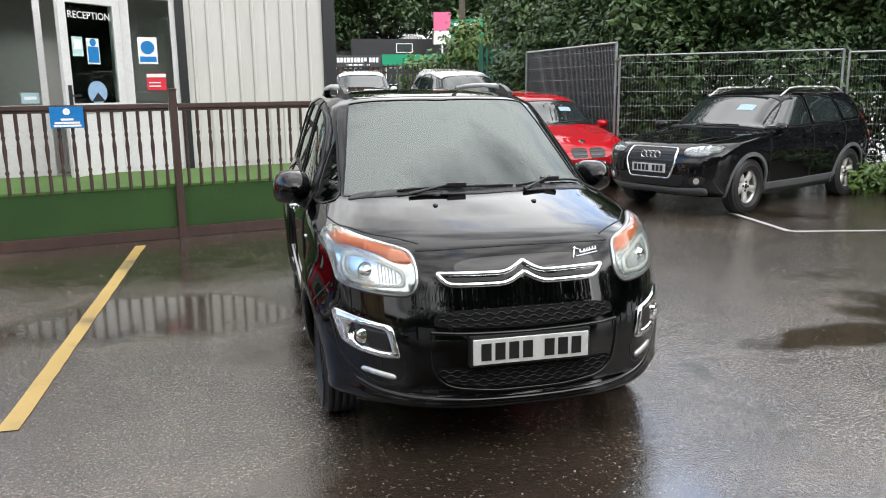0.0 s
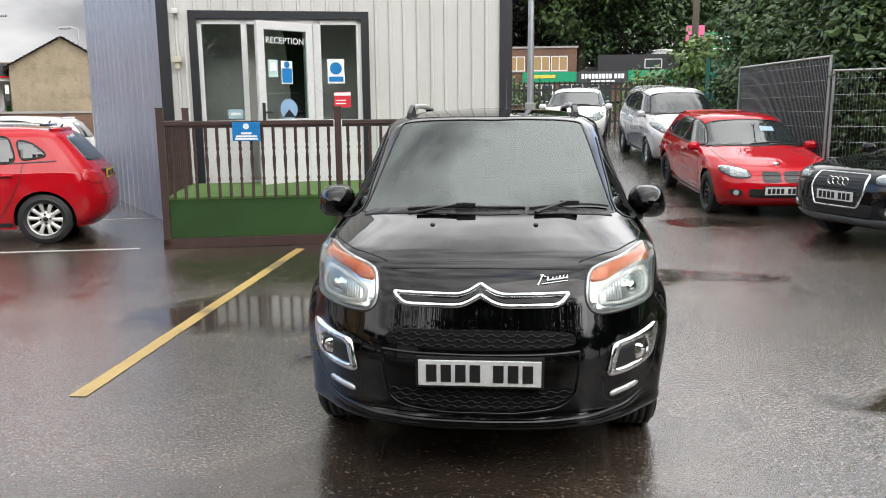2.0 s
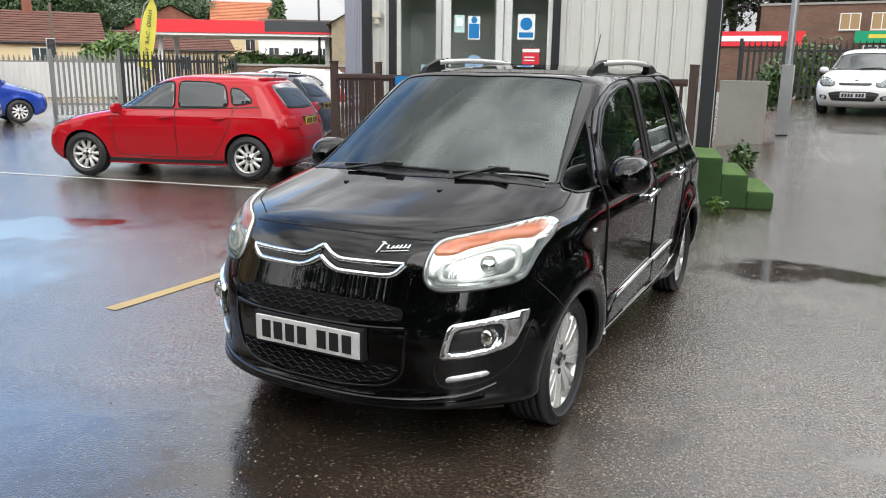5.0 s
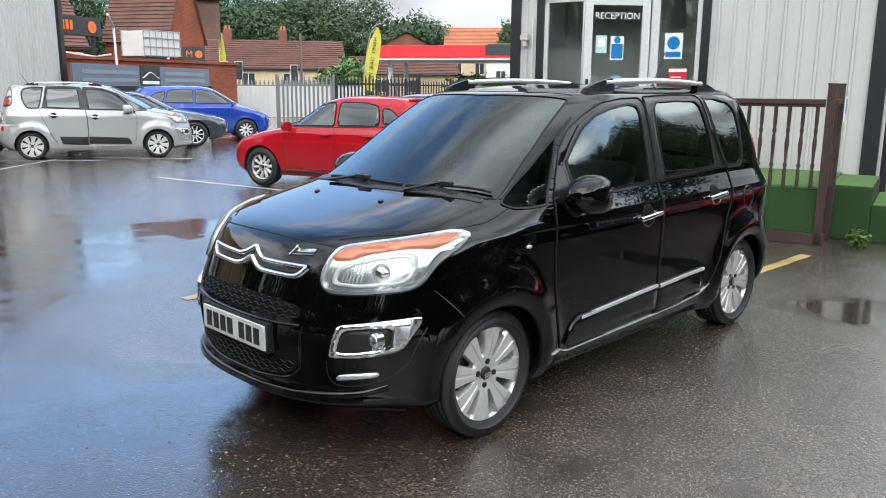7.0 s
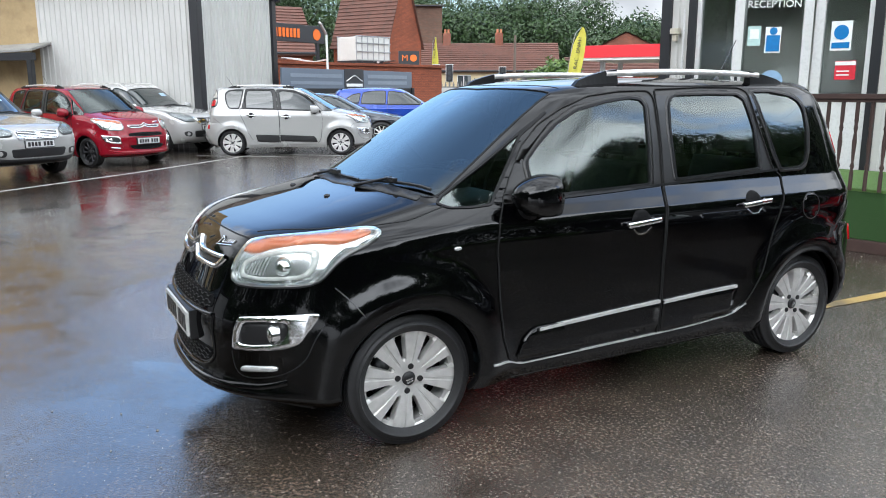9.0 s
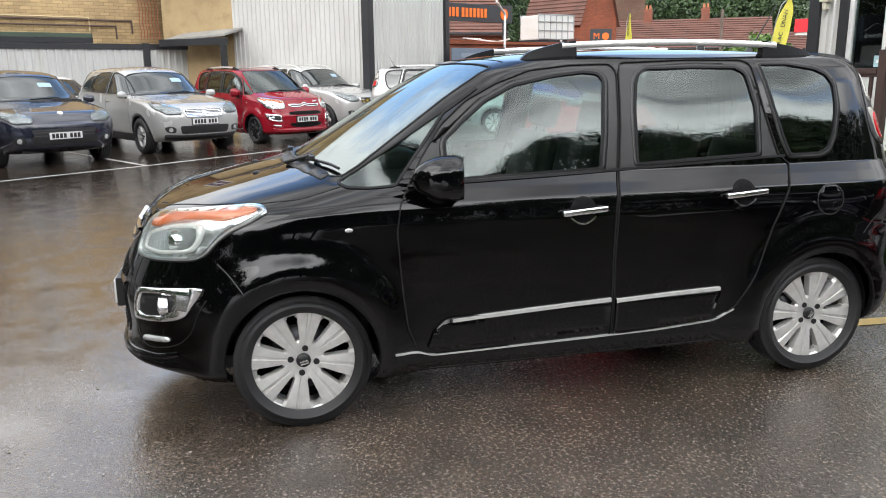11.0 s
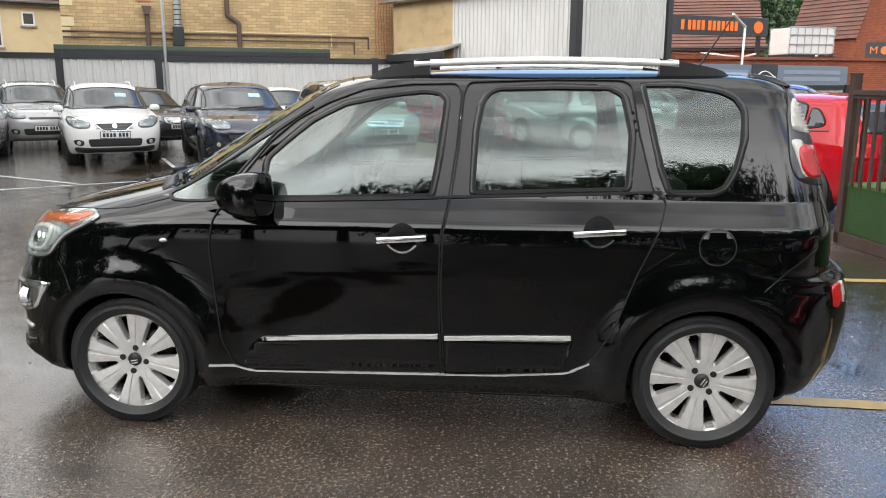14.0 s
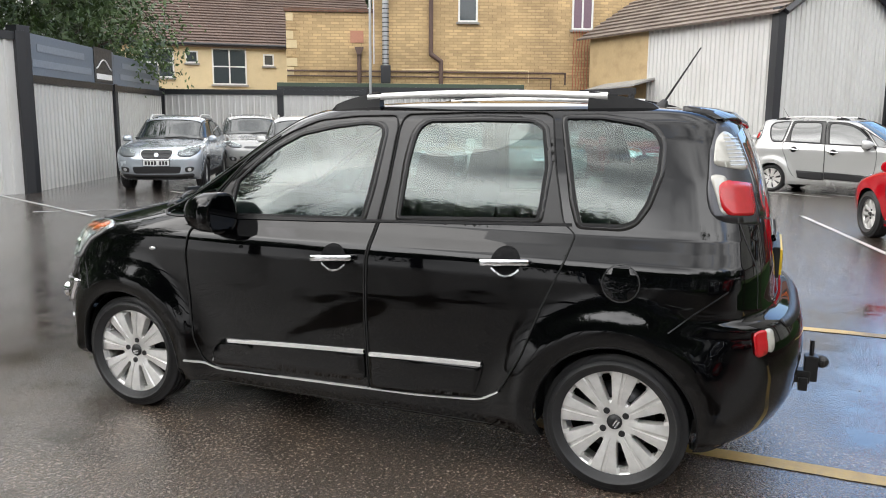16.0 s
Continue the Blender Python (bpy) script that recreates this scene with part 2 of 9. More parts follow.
    t.links.new(mixed(t, smooth, (1.0, 1.0, 1.0, 1), (0.35, 0.35, 0.35, 1)), b.inputs["Specular IOR Level"])
    t.links.new(mixed(t, smooth, (0.9, 0.9, 0.9, 1), (0.5, 0.5, 0.5, 1)), b.inputs["Coat Weight"])
    coat = ramp(t, patchy.outputs["Fac"], 0.32, colour((1, 1, 1), 0.035), 0.68, colour((1, 1, 1), 0.09))
    t.links.new(mixed(t, smooth, coat, (0.05, 0.05, 0.05, 1)), b.inputs["Coat Roughness"])
    calm = (0.5, 0.5, 0.5, 1)
    ripple = t.nodes.new("ShaderNodeBump")
    setin(ripple, Strength=0.45, Distance=0.005)
    t.links.new(mixed(t, mixed(t, 1.0, smooth, (0.97, 0.97, 0.97, 1), "MULTIPLY"), stones.outputs["Fac"], calm), ripple.inputs["Height"])
    t.links.new(ripple.outputs["Normal"], b.inputs["Coat Normal"])
    rel = mixed(t, 0.5, coarse.outputs["Distance"], stones.outputs["Fac"])
    bump(t, b, mixed(t, mixed(t, 1.0, smooth, (0.96, 0.96, 0.96, 1), "MULTIPLY"), rel, calm), 0.6, 0.012)
    return m


POOLS = ((-5.0, -0.2, 1.0, 1.5), (-1.8, 0.7, 1.3, 0.75), (-1.0, -0.3, 0.6, 0.5), (2.45, -0.95, 0.7, 0.28), (2.0, 2.4, 1.1, 0.4), (-6.5, -2.2, 2.6, 1.1), (1.25, 2.05, 0.55, 0.4),
         (-0.55, 2.32, 0.65, 0.4), (-10.2, -6.6, 1.8, 0.7), (-12.4, -0.9, 1.2, 0.8),
         (-3.2, 2.7, 0.8, 0.5), (2.6, 6.0, 1.2, 0.5))
SHEETS = ((-3.6, -2.9, 5.7, 3.6), (-0.5, -3.2, 1.5, 1.0), (-9.0, -3.5, 5.5, 4.0), (-1.8, 2.9, 2.2, 1.5))
# where the sheet has run off and the stones stand bare
DRAINED = ((-1.9, -0.7, 1.6, 2.1),)
ASPHALT = wet_asphalt()

# ---- mesh tools ----
from mathutils.bvhtree import BVHTree
from mathutils.geometry import delaunay_2d_cdt


def mesh_of(name, bm, material, smooth=False):
    me = bpy.data.meshes.new(name)
    bm.normal_update()
    bm.to_mesh(me)
    bm.free()
    if material:
        me.materials.append(material)
    if smooth:
        me.shade_smooth()
    return me


def part(name, bm, material, parent, label="", smooth=False):
    ob = new(name, mesh_of(name, bm, material, smooth))
    ob.parent = parent
    if label:
        tagged(ob, label)
    return ob


def thing(name, label, category, m=None, group="", kind="", bm=None, material=None, smooth=False):
    ob = new(name, mesh_of(name, bm, material, smooth) if bm else None)
    if m is not None:
        ob.matrix_world = m
    return tagged(ob, label, category, group, kind)


def raw(verts, faces):
    """A bmesh from plain lists, quick for large ones."""
    me = bpy.data.meshes.new("raw")
    me.from_pydata([tuple(v) for v in verts], [], [tuple(q) for q in faces])
    bm = bmesh.new()
    bm.from_mesh(me)
    bpy.data.meshes.remove(me)
    return bm


def box(bm, x0, y0, z0, x1, y1, z1, bevel=0.0):
    """Adds a box with softened edges."""
    r = bmesh.ops.create_cube(bm, size=1.0, matrix=Matrix.Translation(((x0 + x1) / 2, (y0 + y1) / 2, (z0 + z1) / 2)) @ Matrix.Diagonal((x1 - x0, y1 - y0, z1 - z0, 1)))
    if bevel:
        edges = list({e for v in r["verts"] for e in v.link_edges})
        bmesh.ops.bevel(bm, geom=edges, offset=bevel, segments=2, affect="EDGES", profile=0.7)
    return bm


def boxes(*items, bevel=0.0):
    bm = bmesh.new()
    for i in items:
        box(bm, *i, bevel=bevel)
    return bm


def rod(bm, a, b, r0, r1=None, sides=8, caps=True):
    """Adds a tapered round bar from a to b."""
    a, b = Vector(a), Vector(b)
    r1 = r0 if r1 is None else r1
    q = (b - a).to_track_quat("Z", "Y").to_matrix().to_4x4()
    bmesh.ops.create_cone(bm, cap_ends=caps, segments=sides, radius1=r0, radius2=r1, depth=(b - a).length, matrix=Matrix.Translation((a + b) / 2) @ q)
    return bm


def tube(bm, points, r, sides=8):
    for a, b in zip(points, points[1:]):
        rod(bm, a, b, r, sides=sides)
    for p in points[1:-1]:
        bmesh.ops.create_uvsphere(bm, u_segments=sides, v_segments=6, radius=r, matrix=Matrix.Translation(p))
    return bm


def lathe(profile, sides=32, axis="Z"):
    """A turned form from (radius, height) pairs, about Z, or about X when axis is X."""
    verts, faces = [], []
    for r, h in profile:
        for i in range(sides):
            a = 2 * math.pi * i / sides
            p = (r * math.cos(a), r * math.sin(a), h)
            verts.append((p[2], p[0], p[1]) if axis == "X" else p)
    for j in range(len(profile) - 1):
        for i in range(sides):
            k = (i + 1) % sides
            faces.append((j * sides + i, j * sides + k, (j + 1) * sides + k, (j + 1) * sides + i))
    return raw(verts, faces)


def prism(outline, depth, m=None):
    """A solid from a flat outline in x, z, pushed depth along y."""
    n = len(outline)
    verts = [(x, 0, z) for x, z in outline] + [(x, depth, z) for x, z in outline]
    faces = [tuple(range(n)), tuple(range(2 * n - 1, n - 1, -1))] + [(i, i + n, (i + 1) % n + n, (i + 1) % n) for i in range(n)]
    bm = raw(verts, faces)
    bmesh.ops.recalc_face_normals(bm, faces=bm.faces)
    if m is not None:
        bm.transform(m)
    return bm


def rounded(points, step=0.02, closed=True, soft=2):
    """Points spread evenly along a line, with its corners eased."""
    pts = [np.array(p, float) for p in points]
    if closed:
        pts.append(pts[0])
    pts = np.array(pts)
    run = np.concatenate([[0], np.cumsum(np.linalg.norm(np.diff(pts, axis=0), axis=1))])
    n = max(6, int(run[-1] / step))
    s = np.linspace(0, run[-1], n + 1)
    res = np.stack([np.interp(s, run, pts[:, i]) for i in range(pts.shape[1])], 1)
    if closed:
        res = res[:-1]
    for _ in range(soft):
        if closed:
            res = 0.25 * np.roll(res, 1, 0) + 0.5 * res + 0.25 * np.roll(res, -1, 0)
        else:
            res[1:-1] = 0.25 * res[:-2] + 0.5 * res[1:-1] + 0.25 * res[2:]
    return [tuple(p) for p in res]


def inside(p, poly):
    hit, j = False, len(poly) - 1
    for i in range(len(poly)):
        (xi, yi), (xj, yj) = poly[i], poly[j]
        if (yi > p[1]) != (yj > p[1]) and p[0] < (xj - xi) * (p[1] - yi) / (yj - yi) + xi:
            hit = not hit
        j = i
    return hit


def wall_frame(a, b):
    """The pose of a wall from plan point a to b: x runs along it, y points into it."""
    d = math.degrees(math.atan2(b[1] - a[1], b[0] - a[0]))
    return pose(a[0], a[1], 0, 0, 0, d), math.hypot(b[0] - a[0], b[1] - a[1])


def cladding(length, z0, z1, pitch=0.3, rib=0.05, depth=0.03, thick=0.1, top=None):
    """Ribbed metal sheet on x from 0 to length, ribs towards -y. top(x) may give the upper edge."""
    xs, x = [(0.0, 0.0)], pitch / 2
    while x + rib < length:
        xs += [(x - rib / 2, 0.0), (x - rib / 4, -depth), (x + rib / 4, -depth), (x + rib / 2, 0.0)]
        x += pitch
    xs.append((length, 0.0))
    verts, faces = [], []
    for x, y in xs:
        zt = top(x) if top else z1
        verts += [(x, y, z0), (x, y, zt), (x, thick, z0), (x, thick, zt)]
    for i in range(len(xs) - 1):
        a, b = 4 * i, 4 * i + 4
        faces += [(a, b, b + 1, a + 1), (b + 2, a + 2, a + 3, b + 3), (a + 1, b + 1, b + 3, a + 3), (a + 2, b + 2, b, a)]
    k = 4 * (len(xs) - 1)
    faces += [(2, 0, 1, 3), (k, k + 2, k + 3, k + 1)]
    return raw(verts, faces)


def words(text, size, depth=0.003, align="CENTER"):
    """Raised lettering in the built-in font, in the x, z plane, facing -y, about its middle."""
    cu = bpy.data.curves.new("words", "FONT")
    cu.body, cu.size, cu.extrude, cu.align_x, cu.align_y = text, size, depth, align, "CENTER"
    ob = bpy.data.objects.new("words", cu)
    bm = bmesh.new()
    me = bpy.data.meshes.new_from_object(ob)
    bm.from_mesh(me)
    bpy.data.objects.remove(ob)
    bpy.data.meshes.remove(me)
    bm.transform(pose(0, 0, 0, 90, 0, 0))
    return bm


def leafage(blobs, count, size, seed, flat=0.5, core=0.3):
    """A crown of many small leaves: blobs are (x, y, z, radius x, y, z); leaves gather towards each blob's skin."""
    rng = np.random.default_rng(seed)
    vol = np.array([b[3] * b[4] * b[5] for b in blobs]) ** 0.67
    pick = rng.choice(len(blobs), count, p=vol / vol.sum())
    b = np.array(blobs)[pick]
    d = rng.normal(size=(count, 3))
    d /= np.linalg.norm(d, axis=1)[:, None]
    rad = rng.uniform(0.45, 1.08, count) ** 0.6
    deep = np.arange(count) < count * core
    rad[deep] *= 0.84
    lump = 1 + 0.22 * np.sin(d[:, 0] * 9 + pick) * np.cos(d[:, 1] * 8 + pick * 2) + 0.14 * np.sin(d[:, 2] * 17)
    c = b[:, :3] + d * b[:, 3:] * (rad * lump)[:, None]
    n = d * 0.7 + rng.normal(size=(count, 3)) * flat + np.array((0, 0, 0.35))
    n /= np.linalg.norm(n, axis=1)[:, None]
    u = np.cross(n, rng.normal(size=(count, 3)))
    u /= np.linalg.norm(u, axis=1)[:, None]
    v = np.cross(n, u)
    s = size * rng.uniform(0.6, 1.4, count)[:, None] * np.where(deep, 1.5, 1.0)[:, None]
    tip, left, right, tail = c + u * s, c + v * s * 0.45 - n * s * 0.12, c - v * s * 0.45 - n * s * 0.12, c - u * s * 0.8
    verts = np.stack([tip, left, tail, right], 1).reshape(-1, 3)
    faces = np.arange(count * 4).reshape(-1, 4)
    me = bpy.data.meshes.new("leaves")
    me.from_pydata(verts.tolist(), [], faces.tolist())
    return me

# ---- cars ----
def steps_along(points, step, soft):
    return np.array(rounded(points, step, closed=False, soft=soft))


def along(table, z, col):
    return float(np.interp(z, [r[0] for r in table], [r[col] for r in table]))


class Shell:
    """A car body as plan outlines stacked up its height: nose and tail lines in y, z; half widths; how far the corners sweep back."""

    def __init__(self, sp, step=0.03, soft=2):
        f, r = steps_along(sp["nose"], step, soft), steps_along(sp["tail"], step, soft)
        f[:, 1], r[:, 1] = np.maximum.accumulate(f[:, 1]), np.maximum.accumulate(r[:, 1])
        top = min(f[-1, 1], r[-1, 1])
        zs = [f[0, 1]]
        for z in sorted(np.concatenate([f[:, 1], r[:, 1]])):
            if z - zs[-1] > step * 0.12 and z < top - 0.0005:
                zs.append(z)
        zs.append(top - 0.0003)
        self.sp, self.step = sp, step
        n1, n2, n3 = (int(k * 0.03 / step) + 4 for k in (26, sp.get("cells", 44), 16))
        rings = []
        for z in zs:
            yf, yr = float(np.interp(z, f[:, 1], f[:, 0])), float(np.interp(z, r[:, 1], r[:, 0]))
            w = along(sp["width"], z, 1)
            df, nf = along(sp["fcap"], z, 1), along(sp["fcap"], z, 2)
            dr, nr = along(sp["rcap"], z, 1), along(sp["rcap"], z, 2)
            length = yr - yf
            if df + dr > length * 0.96:
                k = length * 0.96 / (df + dr)
                df, dr = df * k, dr * k
            pts = []
            for i in range(n1):
                a = math.pi / 2 * i / n1
                pts.append((w * math.sin(a) ** (2 / nf), yf + df * (1 - math.cos(a) ** (2 / nf))))
            for i in range(n2):
                pts.append((w, yf + df + (length - df - dr) * i / n2))
            for i in range(n3 + 1):
                a = math.pi / 2 * (1 - i / n3)
                pts.append((w * math.sin(a) ** (2 / nr), yr - dr * (1 - max(0.0, math.cos(a)) ** (2 / nr))))
            pts = [(x * (1 + sp.get("barrel", 0.02) * (1 - ((y - sp["mid"]) / (length / 2 + 0.01)) ** 2)) + self.flare(x, y, z), y) for x, y in pts]
            pts[0], pts[-1] = (0.0, pts[0][1]), (0.0, pts[-1][1])
            rings.append([(x, y, z) for x, y in pts] + [(-x, y, z) for x, y in reversed(pts[1:-1])])
        m = len(rings[0])
        verts = [p for ring in rings for p in ring]
        faces = []
        for j in range(len(rings) - 1):
            for i in range(m):
                k = (i + 1) % m
                faces.append((j * m + i, j * m + k, (j + 1) * m + k, (j + 1) * m + i))
        last = (len(rings) - 1) * m
        for i in range(m // 2):
            a, b, c, d = i, i + 1, (m - i - 1) % m, (m - i) % m
            if b == c:
                faces.append((last + a, last + b, last + d) if a != d else (last + a, last + b, last + c))
            elif a == d:
                faces.append((last + a, last + b, last + c))
            else:
                faces.append((last + a, last + b, last + c, last + d))
        self.verts, self.faces = verts, faces
        self.bvh = BVHTree.FromPolygons([Vector(v) for v in verts], faces)

    def flare(self, x, y, z):
        s = 0.0
        for wy in self.sp["axles"]:
            d = math.hypot(y - wy, z - self.sp["wheel"][0])
            s += self.sp.get("flare", 0.012) * math.exp(-((d - self.sp.get("crest", self.sp["arch"])) / self.sp.get("flare_wide", 0.06)) ** 2)
        return s if x > 0.3 else 0.0

    def bm(self):
        return raw(self.verts, self.faces)

    def at(self, axis, a, b):
        """The outer surface met from a side: axis x or w (+x, -x; a, b = y, z), f or r (front, rear; x, z), t (top; x, y), d or e (a rear corner; across, z)."""
        o, d = {"x": ((4, a, b), (-1, 0, 0)), "w": ((-4, a, b), (1, 0, 0)), "f": ((a, -5, b), (0, 1, 0)), "r": ((a, 5, b), (0, -1, 0)), "t": ((a, b, 5), (0, 0, -1)), "d": ((3.55 - 0.7071 * a, 4.6 + 0.7071 * a, b), (-0.7071, -0.7071, 0)), "e": ((-3.55 + 0.7071 * a, 4.6 + 0.7071 * a, b), (0.7071, -0.7071, 0))}[axis]
        co, no, _, _ = self.bvh.ray_cast(Vector(o), Vector(d))
        if co is None:
            co, no, _, _ = self.bvh.find_nearest(Vector((a, b, 1.0)) if axis == "t" else Vector((a, self.sp["nose"][0][0] if axis == "f" else self.sp["tail"][0][0], b)) if axis in "fr" else Vector((0.8 if axis == "x" else -0.8, a, b)))
        if no.dot(Vector(d)) > 0:
            no = -no
        return co, no

    def carve(self, bm, poly, axis, keep=False):
        """Takes the faces inside an outline out of bm; with keep they come back as a bmesh of their own."""
        u, v = {"x": (1, 2), "w": (1, 2), "f": (0, 2), "r": (0, 2), "t": (0, 1)}[axis]
        ok = {"x": lambda c, n: c.x > 0.25 and n.x > 0.1, "w": lambda c, n: c.x < -0.25 and n.x < -0.1, "f": lambda c, n: n.y < -0.05, "r": lambda c, n: n.y > 0.05, "t": lambda c, n: n.z > 0.05}[axis]
        lo, hi = [min(p[i] for p in poly) for i in (0, 1)], [max(p[i] for p in poly) for i in (0, 1)]
        bm.normal_update()
        sel = set()
        for fc in bm.faces:
            c = fc.calc_center_median()
            if lo[0] < c[u] < hi[0] and lo[1] < c[v] < hi[1] and ok(c, fc.normal) and inside((c[u], c[v]), poly):
                sel.add(fc)
        rim = {vt for fc in sel for vt in fc.verts if any(o not in sel for o in vt.link_faces) or vt.is_boundary}
        seg = [(np.array(poly[i]), np.array(poly[(i + 1) % len(poly)])) for i in range(len(poly))]
        for vt in rim:
            p, best = np.array((vt.co[u], vt.co[v])), None
            for a, b in seg:
                k = max(0.0, min(1.0, float(np.dot(p - a, b - a) / (np.dot(b - a, b - a) + 1e-12))))
                q = a + k * (b - a)
                e = float(np.dot(p - q, p - q))
                if best is None or e < best[0]:
                    best = (e, q)
            if best[0] < (self.step * 2.2) ** 2:
                vt.co = self.at(axis, float(best[1][0]), float(best[1][1]))[0]
        piece = None
        if keep:
            piece = bmesh.new()
            made = {}
            for fc in sel:
                for vt in fc.verts:
                    if vt not in made:
                        made[vt] = piece.verts.new(vt.co)
                piece.faces.new([made[vt] for vt in fc.verts])
        bmesh.ops.delete(bm, geom=list(sel), context="FACES")
        return piece

    def patch(self, outline, axis, lift=0.004, thick=0.012, grid=0.03, hole=None, soft=2, step=0.015):
        """A skin laid on the body within an outline, lifted off it, with a turned-in rim; hole leaves a gap."""
        loops = [rounded(outline, step, True, soft)] + ([rounded(hole, step, True, soft)] if hole else [])
        pts, edges = [], []
        for lp in loops:
            k = len(pts)
            pts += [Vector(p) for p in lp]
            edges += [(k + i, k + (i + 1) % len(lp)) for i in range(len(lp))]
        lo, hi = [min(p[i] for p in loops[0]) for i in (0, 1)], [max(p[i] for p in loops[0]) for i in (0, 1)]
        x = lo[0] + grid / 2
        while x < hi[0]:
            y = lo[1] + grid / 2
            while y < hi[1]:
                if inside((x, y), loops[0]) and not (hole and inside((x, y), loops[1])):
                    pts.append(Vector((x, y)))
                y += grid
            x += grid
        vs, es, fs, *_ = delaunay_2d_cdt(pts, edges, [], 1, 1e-5)
        mids = [sum((vs[i] for i in fc), Vector((0, 0))) / len(fc) for fc in fs]
        fs = [fc for fc, c in zip(fs, mids) if inside(c, loops[0]) and not (hole and inside(c, loops[1]))]
        bm = bmesh.new()
        up, down = [], []
        for p in vs:
            co, no = self.at(axis, p[0], p[1])
            up.append(bm.verts.new(co + no * lift))
            down.append((co, no))
        want = {"x": Vector((1, 0, 0)), "w": Vector((-1, 0, 0)), "f": Vector((0, -1, 0)), "r": Vector((0, 1, 0)), "t": Vector((0, 0, 1)), "d": Vector((0.7071, 0.7071, 0)), "e": Vector((-0.7071, 0.7071, 0))}[axis]
        for fc in fs:
            q = bm.faces.new([up[i] for i in fc])
            q.normal_update()
            if q.normal.dot(want) < 0:
                q.normal_flip()
        if thick:
            low = {}
            for e in [e for e in bm.edges if len(e.link_faces) == 1]:
                for vt in e.verts:
                    if vt not in low:
                        co, no = down[up.index(vt)]
                        low[vt] = bm.verts.new(co + no * (lift - thick))
                a, b = e.verts
                lp = e.link_faces[0].loops
                if any(l.vert == a and l.link_loop_next.vert == b for l in lp):
                    a, b = b, a
                bm.faces.new((a, b, low[b], low[a]))
        return bm

    def ribbon(self, line, axis, width, lift=0.002, thick=0.006, closed=False, soft=2, step=0.025):
        """A strip along a line on the body."""
        pts = rounded(line, step, closed, soft)
        hits = [self.at(axis, p[0], p[1]) for p in pts]
        n = len(hits)
        verts, faces = [], []
        for i in range(n):
            a, b = (hits[(i - 1) % n], hits[(i + 1) % n]) if closed else (hits[max(0, i - 1)], hits[min(n - 1, i + 1)])
            t = (b[0] - a[0]).normalized()
            co, no = hits[i]
            s = no.cross(t).normalized() * width / 2
            verts += [co + s + no * (lift - thick), co + s * 0.8 + no * lift, co - s * 0.8 + no * lift, co - s + no * (lift - thick)]
        for i in range(n if closed else n - 1):
            a, b = 4 * i, 4 * ((i + 1) % n)
            faces += [(a + j, b + j, b + j + 1, a + j + 1) for j in range(3)]
        bm = raw(verts, faces)
        bmesh.ops.recalc_face_normals(bm, faces=bm.faces)
        return bm


def even(ob, sh, axis, h=0.05, lean=None):
    """Smooth normals for a pane, taken from the run of the body round each point."""
    u, v = {"x": (1, 2), "w": (1, 2), "t": (0, 1)}[axis]
    normals = []
    for vt in ob.data.vertices:
        a, b = vt.co[u], vt.co[v]
        n = (sh.at(axis, a + h, b)[0] - sh.at(axis, a - h, b)[0]).cross(sh.at(axis, a, b + h)[0] - sh.at(axis, a, b - h)[0])
        n = n.normalized() if n.length > 1e-9 else vt.normal.copy()
        n = n if n.dot(sh.at(axis, a, b)[1]) > 0 else -n
        if axis in "xw":
            n = n + Vector((0, 0, 0.38 * (b - 1.27)))
        normals.append((n + lean).normalized() if lean else n.normalized())
    near = [set() for _ in normals]
    for e in ob.data.edges:
        near[e.vertices[0]].add(e.vertices[1])
        near[e.vertices[1]].add(e.vertices[0])
    for _ in range(14):
        normals = [(sum((normals[j] for j in near[i]), normals[i] * 2)).normalized() for i in range(len(normals))]
    ob.data.normals_split_custom_set_from_vertices(normals)


def mirrored(outline):
    return [(-p[0], *p[1:]) for p in outline]


def tyre_mesh(radius, rim, width):
    h = width / 2
    w = radius - rim
    prof = [(rim - 0.012, -h * 0.82), (rim + 0.006, -h * 0.95), (rim + 0.012, -h * 0.985), (rim + w * 0.3, -h * 1.05), (rim + w * 0.31, -h * 1.075), (rim + w * 0.36, -h * 1.075), (rim + w * 0.37, -h * 1.06),
            (rim + w * 0.6, -h * 1.07), (radius - 0.026, -h * 1.03), (radius - 0.024, -h * 1.0), (radius - 0.008, -h * 0.84)]
    tread = []
    for i in range(5):
        a = -0.72 + i * 0.36
        tread += [(radius, h * (a - 0.14)), (radius, h * (a + 0.13)), (radius - 0.007, h * (a + 0.14)), (radius - 0.007, h * (a + 0.2))]
    prof += tread[:-2] + [(r, -y) for r, y in reversed(prof)]
    return lathe(prof, 56, "X")


